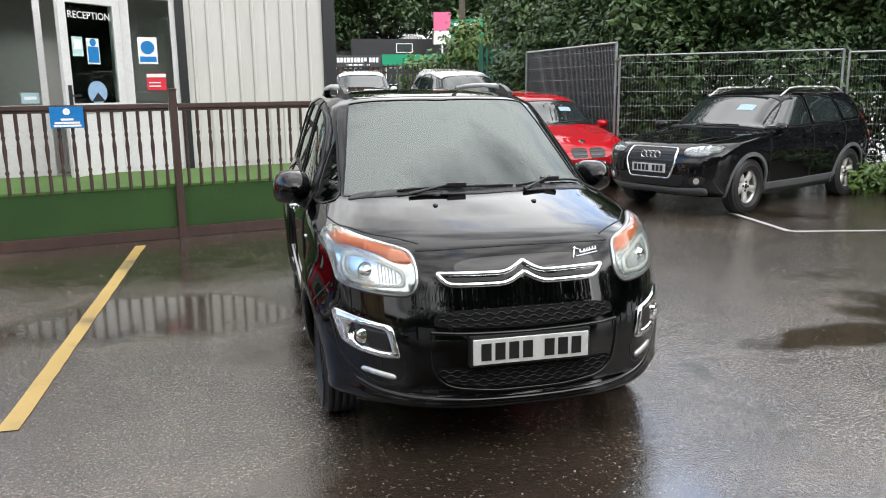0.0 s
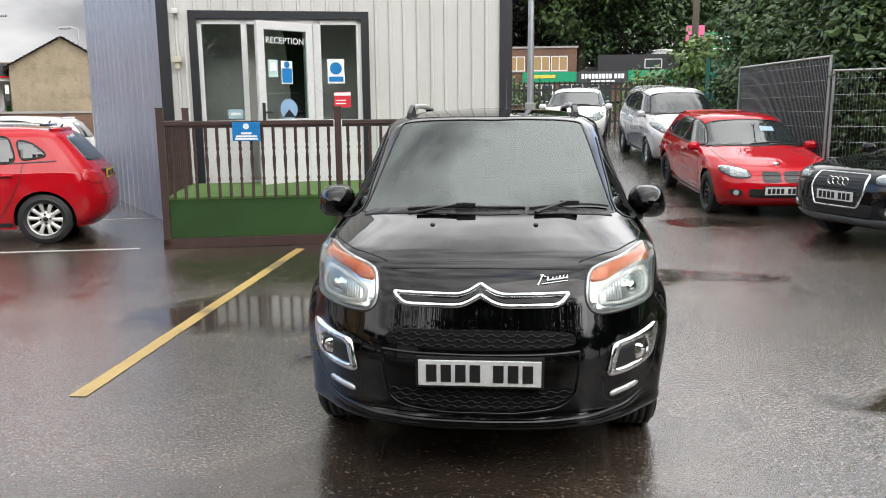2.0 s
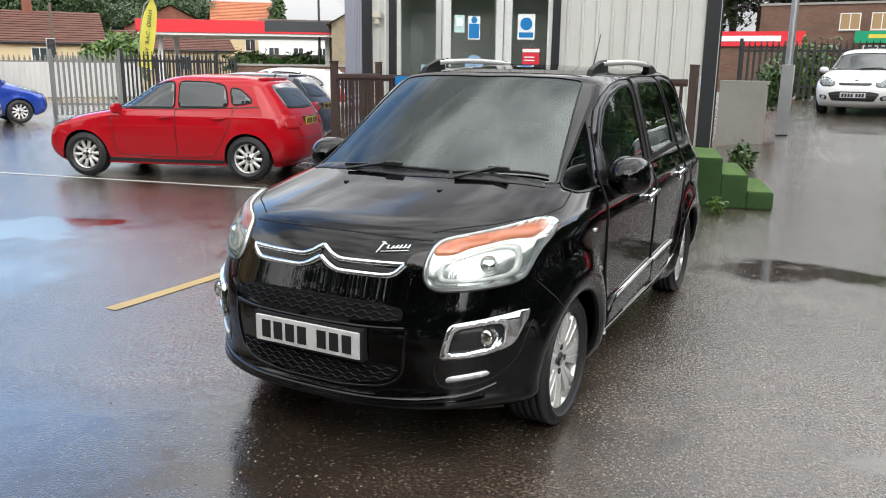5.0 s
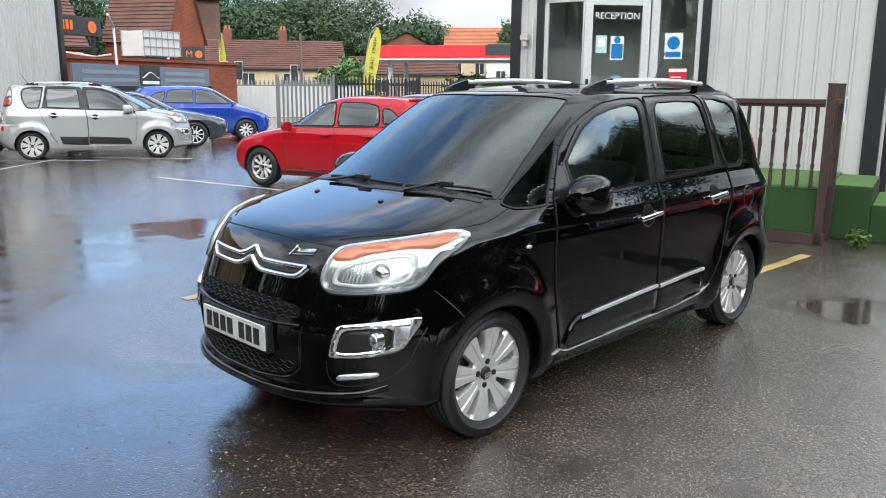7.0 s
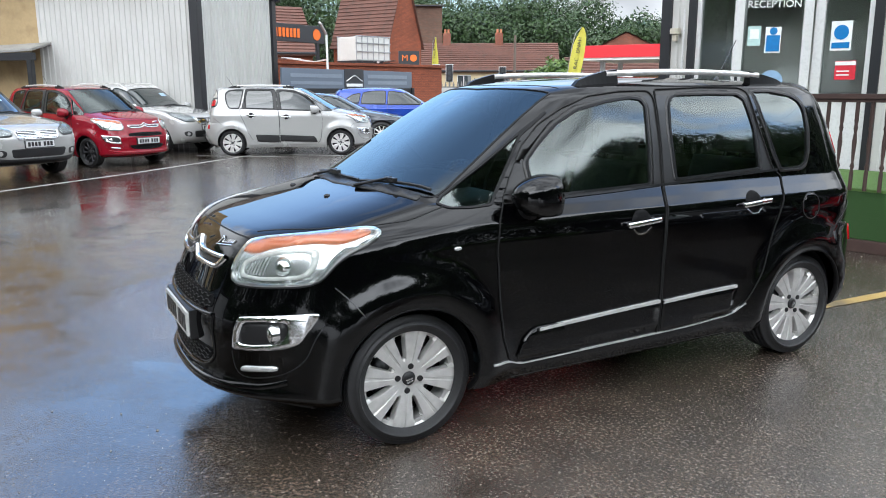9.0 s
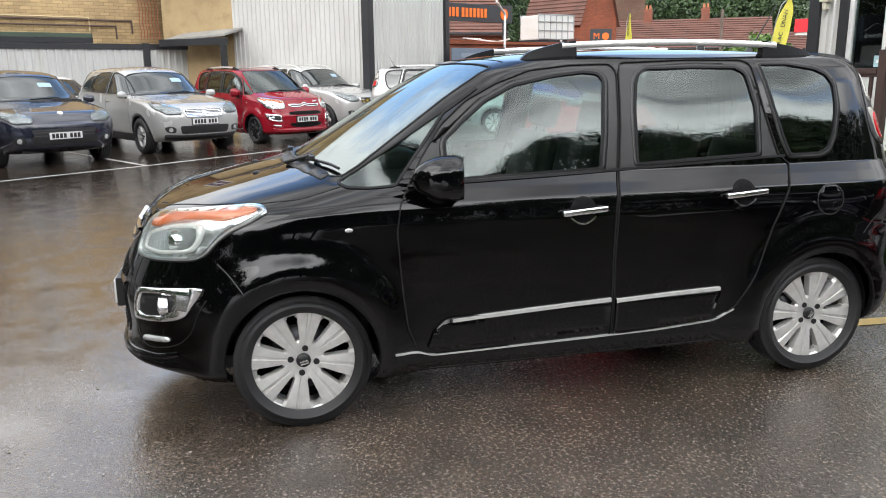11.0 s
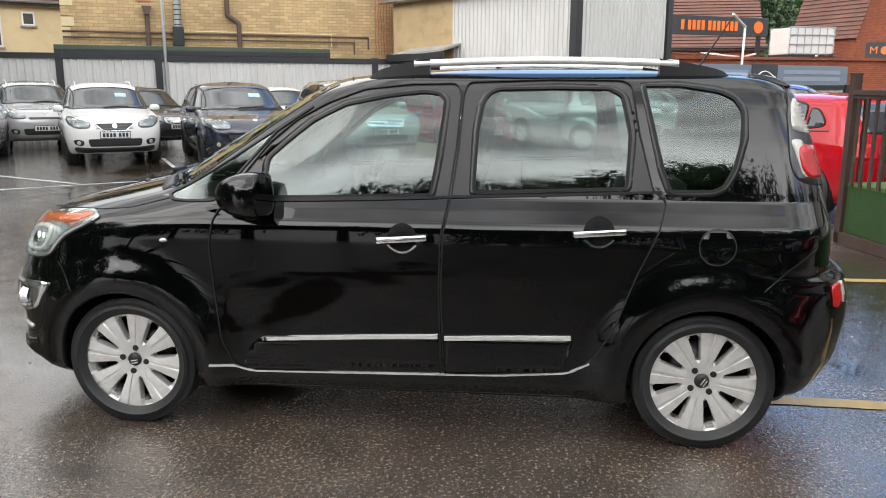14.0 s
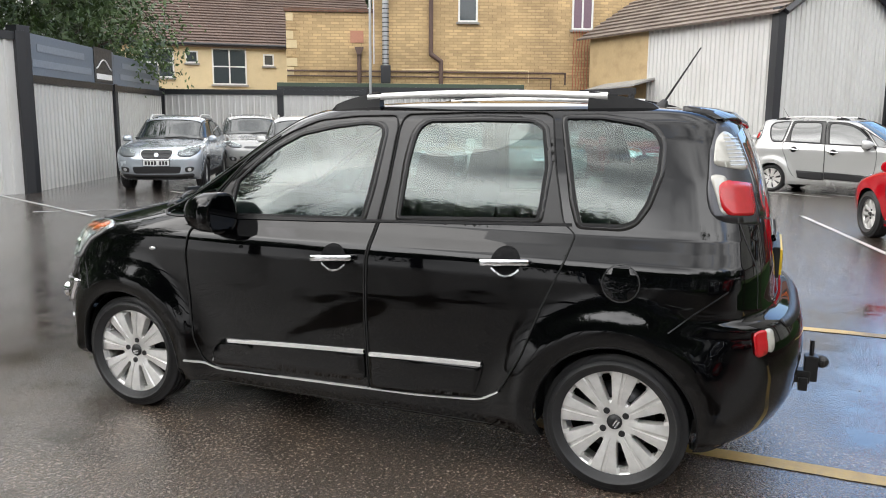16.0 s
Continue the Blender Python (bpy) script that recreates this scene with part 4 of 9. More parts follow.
def reception():
    m, L = wall_frame(RA, RB)
    H = 4.6
    b = thing("reception_building", "single-storey office clad in pale ribbed metal with black corner trims", "building", m)
    # front cladding: left strip, right field, over the window
    for x0, x1, z0, z1 in ((0.1, 0.36, 0.0, H), (2.84, L - 0.16, 0.0, H), (0.36, 2.84, 2.98, H)):
        bm = cladding(x1 - x0, z0, z1, 0.2, 0.05, 0.03)
        bm.transform(Matrix.Translation((x0, 0, 0)))
        part("wall_cladding", bm, CLAD_WHITE, b, "pale ribbed metal sheet")
    part("corner_trim", boxes((L - 0.16, -0.045, 0, L + 0.02, 0.2, H), bevel=0.004), TRIM_BLACK, b, "black corner trim")
    part("corner_trim", boxes((-0.05, -0.045, 0, 0.1, 0.15, H), bevel=0.004), TRIM_BLACK, b, "black corner trim")
    # black surround
    for piece in ((0.36, -0.03, 0.58, 0.47, 0.12, 2.98), (2.73, -0.03, 0.58, 2.84, 0.12, 2.98), (0.47, -0.03, 2.87, 2.73, 0.12, 2.98)):
        part("window_surround", boxes(piece, bevel=0.004), TRIM_BLACK, b, "black window surround")
    # white frame with panes
    fr = boxes((0.47, 0.01, 0.58, 0.53, 0.09, 2.87), (1.06, 0.01, 0.58, 1.14, 0.09, 2.87), (0.47, 0.01, 2.80, 2.73, 0.09, 2.87), (2.05, 0.01, 0.58, 2.16, 0.09, 2.87), (2.66, 0.01, 0.58, 2.73, 0.09, 2.87),
               (0.47, 0.01, 1.40, 1.14, 0.09, 1.48), (2.05, 0.01, 1.40, 2.73, 0.09, 1.48), bevel=0.005)
    part("window_frame", fr, UPVC, b, "white plastic window frame")
    part("lower_panel", boxes((0.53, 0.03, 0.58, 1.06, 0.07, 1.40), bevel=0.004), UPVC, b)
    part("lower_panel", boxes((2.16, 0.03, 0.58, 2.66, 0.07, 1.40), bevel=0.004), UPVC, b)
    part("window_pane", boxes((0.53, 0.045, 1.48, 1.06, 0.055, 2.80)), PANE, b)
    part("window_pane", boxes((2.16, 0.045, 1.48, 2.66, 0.055, 2.80)), PANE, b)
    # the open door, hinged at its right edge
    d = part("door", boxes((-0.90, -0.03, 0.0, -0.79, 0.03, 2.2), (-0.11, -0.03, 0.0, 0.0, 0.03, 2.2), (-0.79, -0.03, 2.09, -0.11, 0.03, 2.2), (-0.79, -0.03, 0.78, -0.11, 0.03, 0.90), (-0.79, -0.018, 0.0, -0.11, 0.018, 0.78), bevel=0.006), UPVC, b, "white half-glazed door standing open")
    d.matrix_basis = pose(2.03, -0.01, 0.6, 0, 0, 36)
    part("door_pane", boxes((-0.79, -0.006, 0.90, -0.11, 0.006, 2.09)), glass("door_pane", (0.85, 0.88, 0.87), 0.0, 1.8), d)
    part("door_handle", boxes((-0.865, -0.06, 0.82, -0.83, -0.03, 1.12), (-0.86, -0.075, 0.98, -0.72, -0.055, 1.005), bevel=0.006), TRIM_BLACK, d, "black lever handle")
    wd = words("RECEPTION", 0.118, 0.001)
    wd.transform(pose(-0.45, -0.012, 1.95))
    part("lettering", wd, SIGN_WHITE, d, "white word on the door glass")
    notice(d, -0.66, 1.58, 0.15, 0.23, -0.012, plain("notice_mint", (0.45, 0.62, 0.6), 0.4), "pale green notice", [(0, 0.1, 0.7, 0.5)], SIGN_WHITE)
    notice(d, -0.44, 1.53, 0.18, 0.31, -0.012, SIGN_WHITE, "blue and white notice", [(0, -0.13, 0.86, 0.62)], SIGN_BLUE, (0, 0.34, 0.045, SIGN_BLUE))
    part("round_sticker", rod(bmesh.new(), (-0.43, -0.016, 1.03), (-0.43, -0.008, 1.03), 0.14, 0.14, 28), plain("sticker_blue", (0.25, 0.38, 0.55), 0.4), d, "round pale blue sticker")
    part("sticker_cone", prism([(-0.53, 0.92), (-0.33, 0.92), (-0.43, 1.03)], 0.004, pose(0, -0.022, 0)), TRIM_BLACK, d)
    notice(b, 2.36, 2.16, 0.24, 0.34, 0.04, SIGN_WHITE, "blue and white mask notice", [(0, -0.32, 0.85, 0.2)], SIGN_BLUE, (0, 0.12, 0.085, SIGN_BLUE))
    notice(b, 2.44, 1.76, 0.24, 0.22, 0.04, SIGN_RED, "red notice with a white head", [(0, 0.36, 1.0, 0.2), (-0.1, -0.05, 0.6, 0.07), (-0.1, -0.25, 0.6, 0.07)], SIGN_WHITE)
    notice(b, 0.93, 1.57, 0.2, 0.13, 0.04, plain("notice_pale_blue", (0.35, 0.5, 0.55), 0.4), "pale blue notice in the window", [(0, 0, 0.7, 0.3)], SIGN_WHITE)
    # wall light and conduit by the corner
    part("wall_light", boxes((0.14, -0.12, 2.28, 0.26, -0.03, 2.36), (0.17, -0.10, 2.19, 0.23, -0.04, 2.28), bevel=0.012), worn("cream_plastic", (0.5, 0.47, 0.38), 0.4, 0.1, 40, 0.05), b, "small cream wall lamp")
    part("conduit", rod(bmesh.new(), (0.31, -0.045, 0.62), (0.31, -0.045, 2.6), 0.014), UPVC, b)
    part("wall_camera", boxes((0.17, -0.16, 2.92, 0.25, -0.03, 2.99), bevel=0.02), UPVC, b, "small round camera under the eaves")
    # dim room behind the glass
    part("room", boxes((0.4, 0.95, 0.55, 2.85, 1.0, 3.0), (0.36, 0.12, 0.55, 0.40, 1.95, 3.0), (2.85, 0.12, 0.55, 2.89, 1.95, 3.0), (0.36, 0.12, 2.98, 2.89, 1.95, 3.02), (0.36, 0.12, 0.5, 2.89, 1.95, 0.55)), ROOM, b)
    part("room_counter", boxes((1.3, 0.65, 0.55, 2.6, 0.9, 1.5), bevel=0.01), UPVC, b)
    # skew side wall on the left, side and back to the right
    ms, Ls = wall_frame(RS, (RA[0] - 0.03, RA[1] + 0.05))
    bm = cladding(Ls, 0, H, 0.42, 0.05, 0.02)
    bm.transform(m.inverted() @ ms)
    part("side_cladding", bm, CLAD_GREY, b, "dull galvanised side wall")
    rt = (RB[0] - 1.9, RB[1] + 5.6)
    mr, Lr = wall_frame((RB[0] + 0.01, RB[1] + 0.15), rt)
    bm = cladding(Lr, 0, H, 0.3, 0.05, 0.02)
    bm.transform(m.inverted() @ mr)
    part("side_cladding", bm, CLAD_WHITE, b)
    bm = bmesh.new()
    corners = [(RA[0], RA[1]), (RB[0], RB[1]), rt, RS]
    for z in (H - 0.02, H + 0.1):
        for x, y in corners:
            bm.verts.new((x, y, z))
    bm.verts.ensure_lookup_table()
    v = bm.verts
    for f in ((0, 1, 2, 3), (7, 6, 5, 4), (0, 4, 5, 1), (1, 5, 6, 2), (2, 6, 7, 3), (3, 7, 4, 0)):
        bm.faces.new([v[i] for i in f])
    bm.transform(m.inverted())
    part("roof", bm, CLAD_GREY, b)
    # meter boxes and pipes on the right side wall
    for k, (y, z, w, h) in enumerate(((1.0, 1.9, 0.4, 0.55), (1.9, 2.3, 0.35, 0.6), (1.2, 1.2, 0.3, 0.45))):
        bm = boxes((y, -0.2, z, y + w, -0.02, z + h), bevel=0.01)
        bm.transform(m.inverted() @ mr)
        part("meter_box", bm, UPVC if k < 2 else GALV, b, "pale meter box on the side wall")
    for y, r in ((0.7, 0.05), (2.6, 0.06)):
        bm = rod(bmesh.new(), (y, -0.1, 0), (y, -0.1, H), r, sides=12)
        bm.transform(m.inverted() @ mr)
        part("drain_pipe", bm, TRIM_BLACK, b)


reception()

DA, DB = (-3.95, 3.62), (0.22, 4.60)


def deck():
    m, L = wall_frame(DA, DB)
    D = 1.78
    base = thing("deck", "raised entrance deck covered and faced with green artificial turf", "deck", m)
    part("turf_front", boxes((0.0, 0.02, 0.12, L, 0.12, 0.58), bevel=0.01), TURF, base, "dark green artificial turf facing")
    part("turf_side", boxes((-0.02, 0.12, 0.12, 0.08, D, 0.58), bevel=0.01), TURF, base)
    part("deck_top", boxes((0.0, 0.02, 0.58, L, D + 0.05, 0.61), bevel=0.008), TURF_TOP, base, "light green turf floor")
    part("base_board", boxes((-0.05, -0.02, 0.0, L + 0.04, 0.08, 0.12), bevel=0.008), TIMBER, base, "damp brown base board")
    # steps down at the right end
    for i, (x0, x1, z) in enumerate(((L, L + 0.42, 0.58), (L + 0.42, L + 0.72, 0.39), (L + 0.72, L + 1.02, 0.20))):
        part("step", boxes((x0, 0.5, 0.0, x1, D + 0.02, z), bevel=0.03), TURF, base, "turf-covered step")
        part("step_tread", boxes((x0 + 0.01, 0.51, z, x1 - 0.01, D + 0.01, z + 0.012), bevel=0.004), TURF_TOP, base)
    # rails with turned spindles
    rail = thing("deck_railing", "dark brown timber railing with turned spindles", "railing", m)
    for x, y in ((0.0, 0.02), (2.05, 0.0), (L - 0.02, 0.02), (L + 0.02, 0.42), (0.0, D - 0.1)):
        part("post", boxes((x - 0.04, y - 0.04, 0.0, x + 0.04, y + 0.04, 1.64), (x - 0.046, y - 0.046, 1.64, x + 0.046, y + 0.046, 1.66), bevel=0.006), TIMBER, rail)
    runs = [((0.05, 0.0), (2.0, 0.0)), ((2.1, 0.0), (L - 0.07, 0.0)), ((0.0, 0.08), (0.0, D - 0.15)), ((L, 0.07), (L + 0.02, 0.37))]
    for a, b in runs:
        n = max(3, int(math.hypot(b[0] - a[0], b[1] - a[1]) / 0.128))
        ang = math.degrees(math.atan2(b[1] - a[1], b[0] - a[0]))
        length = math.hypot(b[0] - a[0], b[1] - a[1])
        for z0, z1, w in ((1.45, 1.50, 0.075), (1.42, 1.45, 0.045)):
            bm = boxes((0, -w / 2, z0, length, w / 2, z1), bevel=0.006)
            bm.transform(pose(a[0], a[1], 0, 0, 0, ang))
            part("rail", bm, TIMBER, rail)
        for i in range(n):
            q = (i + 0.5) / n
            sp = new("spindle", SPINDLE)
            sp.parent, sp.location = rail, (a[0] + (b[0] - a[0]) * q, a[1] + (b[1] - a[1]) * q, 0.59)
    s = thing("deck_sign", "small blue sign with white lines of writing, fixed to the railing", "sign", m @ pose(0.98, -0.05, 1.375))
    part("sign_panel", boxes((-0.16, -0.008, -0.11, 0.16, 0.0, 0.11), bevel=0.002), SIGN_BLUE, s)
    for z, w in ((-0.02, 0.12), (-0.055, 0.24), (-0.085, 0.26)):
        part("printed_bar", boxes((-w / 2, -0.011, z - 0.011, w / 2, -0.0085, z + 0.011)), SIGN_WHITE, s)
    part("printed_disc", rod(bmesh.new(), (0, -0.012, 0.06), (0, -0.0085, 0.06), 0.035, 0.035, 16), SIGN_WHITE, s)
    s2 = thing("deck_sign", "small blue and white sign on the end post", "sign", m @ pose(L + 0.075, 0.42, 1.40, 0, 0, 90))
    part("sign_panel", boxes((-0.07, -0.008, -0.13, 0.07, 0.0, 0.13), bevel=0.002), SIGN_WHITE, s2)
    part("printed_bar", boxes((-0.05, -0.011, -0.05, 0.05, -0.0085, 0.1)), SIGN_BLUE, s2)


sp_profile = [(0.019, 0), (0.019, 0.17), (0.013, 0.20), (0.022, 0.23), (0.012, 0.26), (0.02, 0.42), (0.022, 0.46), (0.013, 0.55), (0.021, 0.59), (0.014, 0.62), (0.019, 0.66), (0.019, 0.84)]
SPINDLE = mesh_of("spindle", lathe(sp_profile, 10), TIMBER, True)
deck()

# wire mesh fence panels along the bushes
FENCE_LINE = [(4.6, 11.05), (5.0, 7.5), (7.75, 5.35), (10.5, 3.2), (13.2, 1.0), (15.3, -1.8)]


def mesh_panel(a, b, netted=False):
    z = rise(*a)
    m, L = wall_frame(a, b)
    p = thing("fence_panel", "galvanised wire mesh fence panel on concrete feet", "fence", Matrix.Translation((0, 0, z)) @ m, "mesh fence")
    for x in (0.04, L - 0.04):
        part("upright", rod(bmesh.new(), (x, 0, 0.08), (x, 0, 2.12), 0.021, sides=10), GALV, p)
    for z0 in (0.16, 2.1):
        part("cross_tube", rod(bmesh.new(), (0.04, 0, z0), (L - 0.04, 0, z0), 0.017, sides=8), GALV, p)
    bm = bmesh.new()
    x = 0.1
    while x < L - 0.06:
        rod(bm, (x, 0.008, 0.16), (x, 0.008, 2.1), 0.0022, sides=3, caps=False)
        x += 0.048
    for k in range(8):
        rod(bm, (0.04, 0, 0.3 + 0.24 * k), (L - 0.04, 0, 0.3 + 0.24 * k), 0.0024, sides=3, caps=False)
    tagged(part("wire_mesh", bm, GALV, p), kind="stuff")
    if netted:
        cols, rows = 24, 10
        verts = [(0.06 + (L - 0.12) * i / cols, 0.03 + 0.012 * math.sin(i * 1.3 + j), 0.2 + 1.86 * j / rows) for j in range(rows + 1) for i in range(cols + 1)]
        faces = [(j * (cols + 1) + i, j * (cols + 1) + i + 1, (j + 1) * (cols + 1) + i + 1, (j + 1) * (cols + 1) + i) for j in range(rows) for i in range(cols)]
        part("debris_netting", raw(verts, faces), NETTING, p, "dark green netting tied behind the wire", smooth=True)
    part("concrete_foot", boxes((-0.12, -0.35, 0.0, 0.12, 0.35, 0.14), bevel=0.03), CONCRETE, p, "weathered concrete foot")


NETTING = worn("dark_netting", (0.012, 0.018, 0.016), 0.8, 0.3, 60, 0.3)
for a, b in zip(FENCE_LINE, FENCE_LINE[1:]):
    mesh_panel(a, b, a == FENCE_LINE[0])

# ---- the black people carrier that the camera goes round ----
HERO = dict(
    nose=[(-1.86, 0.19), (-1.97, 0.215), (-2.06, 0.25), (-2.108, 0.272), (-2.108, 0.284), (-2.066, 0.318), (-2.066, 0.42), (-2.08, 0.55), (-2.055, 0.65), (-2.02, 0.73), (-1.975, 0.84), (-1.93, 0.905), (-1.875, 0.945), (-1.78, 0.975),
          (-1.6, 1.018), (-1.42, 1.058), (-1.29, 1.085), (-1.22, 1.112), (-1.0, 1.245), (-0.75, 1.395), (-0.5, 1.53), (-0.4, 1.565), (-0.22, 1.59), (0.0, 1.606), (0.35, 1.62)],
    tail=[(1.78, 0.21), (1.9, 0.27), (1.96, 0.38), (1.985, 0.55), (1.975, 0.68), (1.93, 0.75), (1.855, 0.775), (1.845, 0.95), (1.815, 1.1), (1.76, 1.3), (1.69, 1.47), (1.65, 1.545), (1.58, 1.568), (1.4, 1.585), (0.9, 1.612), (0.35, 1.62)],
    width=[(0.19, 0.78), (0.26, 0.825), (0.35, 0.842), (0.47, 0.85), (0.6, 0.856), (0.75, 0.861), (0.88, 0.862), (0.94, 0.856), (0.97, 0.846), (1.02, 0.818), (1.065, 0.795), (1.1, 0.785), (1.3, 0.725), (1.45, 0.677), (1.52, 0.648), (1.56, 0.605), (1.585, 0.54), (1.6, 0.46), (1.61, 0.36), (1.617, 0.23), (1.62, 0.05)],
    fcap=[(0.19, 0.75, 2.5), (0.3, 0.88, 2.7), (0.6, 0.9, 2.75), (0.95, 0.92, 2.7), (1.06, 0.85, 2.6), (1.1, 0.72, 2.6), (1.3, 0.6, 2.6), (1.5, 0.45, 2.6), (1.58, 0.4, 2.3), (1.62, 0.3, 2)],
    rcap=[(0.19, 0.5, 2.8), (0.7, 0.55, 3.0), (0.76, 0.5, 3.2), (0.8, 0.42, 3.4), (1.2, 0.34, 3.4), (1.5, 0.26, 3.4), (1.56, 0.25, 3), (1.62, 0.2, 2)],
    mid=-0.05, barrel=0.016, cells=96, axles=(-1.27, 1.27), wheel=(0.304, 0.205, 0.195), arch=0.328, crest=0.385, flare=0.044, flare_wide=0.095)
FRONT_WINDOW = [(-0.622, 1.06), (-0.618, 1.14), (-0.616, 1.222), (-0.525, 1.302), (-0.415, 1.387), (-0.28, 1.452), (-0.095, 1.49), (0.059, 1.507), (0.129, 1.499), (0.153, 1.468), (0.126, 1.233), (0.1, 1.08)]
REAR_WINDOW = [(0.283, 1.094), (0.296, 1.342), (0.315, 1.458), (0.335, 1.495), (0.374, 1.518), (0.627, 1.523), (0.848, 1.52), (0.898, 1.491), (0.93, 1.332), (0.917, 1.117)]
QUARTER = [(0.985, 1.533), (1.139, 1.533), (1.295, 1.51), (1.355, 1.482), (1.387, 1.43), (1.384, 1.32), (1.352, 1.2), (1.312, 1.13), (1.265, 1.109), (1.094, 1.106), (1.063, 1.2)]
FRONT_QUARTER = [(-1.085, 1.055), (-1.0, 1.098), (-0.82, 1.205), (-0.57, 1.362), (-0.43, 1.445), (-0.6, 1.335), (-0.735, 1.175), (-0.845, 1.043), (-0.95, 1.036), (-1.05, 1.038)]
FRONT_DOOR = [(-0.80, 1.03), (-0.836, 0.967), (-0.855, 0.856), (-0.845, 0.7), (-0.835, 0.57), (-0.82, 0.43), (-0.775, 0.318), (-0.71, 0.283), (0.155, 0.298), (0.143, 0.67), (0.15, 0.91), (0.18, 1.08), (0.205, 1.26), (0.222, 1.5), (0.2, 1.54),
              (0.0, 1.536), (-0.2, 1.515), (-0.36, 1.458), (-0.50, 1.385), (-0.62, 1.285), (-0.72, 1.155)]
REAR_DOOR = [(0.165, 0.298), (0.153, 0.67), (0.16, 0.91), (0.19, 1.08), (0.215, 1.26), (0.232, 1.5), (0.25, 1.545), (0.6, 1.556), (0.9, 1.553), (0.935, 1.535), (0.97, 1.33), (1.025, 1.11), (1.08, 1.065), (1.05, 0.96), (0.965, 0.77), (0.885, 0.55), (0.8, 0.40), (0.73, 0.338)]
HEADLAMP = [(0.456, 0.80), (0.462, 0.87), (0.468, 0.917), (0.56, 0.936), (0.67, 0.956), (0.757, 0.978), (0.80, 0.963), (0.82, 0.938), (0.792, 0.887), (0.78, 0.83), (0.77, 0.766), (0.62, 0.75), (0.487, 0.747)]
AMBER = [(0.47, 0.868), (0.468, 0.914), (0.56, 0.933), (0.67, 0.953), (0.756, 0.975), (0.796, 0.957), (0.765, 0.912), (0.73, 0.925), (0.66, 0.914), (0.595, 0.897), (0.55, 0.872)]
BEZEL = [(0.545, 0.478), (0.575, 0.618), (0.70, 0.636), (0.80, 0.65), (0.792, 0.6), (0.765, 0.52), (0.72, 0.497), (0.62, 0.48)]
BEZEL_HOLE = [(0.572, 0.502), (0.595, 0.598), (0.68, 0.61), (0.735, 0.61), (0.738, 0.56), (0.715, 0.52), (0.63, 0.503)]
BLACK_PAINT = car_paint("black_lacquer", (0.0009, 0.0009, 0.0012))
SATIN_BLACK = plain("satin_black", (0.006, 0.006, 0.0065), 0.35)
SATIN_BLACK.node_tree.nodes["Principled BSDF"].inputs["Specular IOR Level"].default_value = 0.2
BRIGHT_TRIM = plain("bright_trim", (0.78, 0.78, 0.77), 0.25, 0.55)
DARK_GLAZING = plain("dark_glazing", (0.012, 0.014, 0.015), 0.05, 0.0, 0.6)
FRAME_FILM = plain("window_frame_film", (0.011, 0.0105, 0.0105), 0.33)
SEAM = plain("seam_gap", (0.002, 0.002, 0.002), 0.8)


def cabin(car, seats, dash_y, floor_z, seat_z, half, wheel_x, roof=None):
    """What shows through the glass: seats, dashboard and steering wheel."""
    for x, y, w, back in seats:
        bm = bmesh.new()
        box(bm, x - w / 2, y - 0.28, floor_z, x + w / 2, y + 0.24, seat_z, bevel=0.05)
        seat = part("seat", bm, CABIN, car, smooth=True)
        bm = boxes((-w / 2, -0.07, 0, w / 2, 0.07, back), bevel=0.05)
        bm.transform(pose(x, y + 0.24, seat_z - 0.06, -14, 0, 0))
        part("backrest", bm, CABIN, seat, smooth=True)
        bm = bmesh.new()
        for k in ((0,) if w < 0.7 else (-w * 0.3, w * 0.3)):
            box(bm, k - 0.13, -0.05, back + 0.03, k + 0.13, 0.05, back + 0.2, bevel=0.04)
            rod(bm, (k - 0.06, 0, back - 0.02), (k - 0.06, 0, back + 0.08), 0.008)
            rod(bm, (k + 0.06, 0, back - 0.02), (k + 0.06, 0, back + 0.08), 0.008)
        bm.transform(pose(x, y + 0.24, seat_z - 0.06, -14, 0, 0))
        part("head_restraint", bm, CABIN, seat, smooth=True)
    part("dashboard", boxes((-half, dash_y - 0.35, floor_z + 0.3, half, dash_y + 0.28, seat_z + 0.42), (-0.2, dash_y, seat_z + 0.36, 0.2, dash_y + 0.22, seat_z + 0.5), bevel=0.06), DASH, car, smooth=True)
    bm = bmesh.new()
    ring = [(0.18 * math.cos(a * math.pi / 12), 0, 0.18 * math.sin(a * math.pi / 12)) for a in range(25)]
    tube(bm, ring, 0.014)
    rod(bm, (-0.17, 0, 0), (0.17, 0, 0), 0.018)
    rod(bm, (0, 0, 0), (0, 0, -0.17), 0.018)
    rod(bm, (0, -0.05, 0), (0, 0.02, 0), 0.065, 0.05, 16)
    bm.transform(pose(wheel_x, dash_y + 0.42, seat_z + 0.34, -25, 0, 0))
    part("steering_wheel", bm, BLACK_PLASTIC, car, smooth=True)


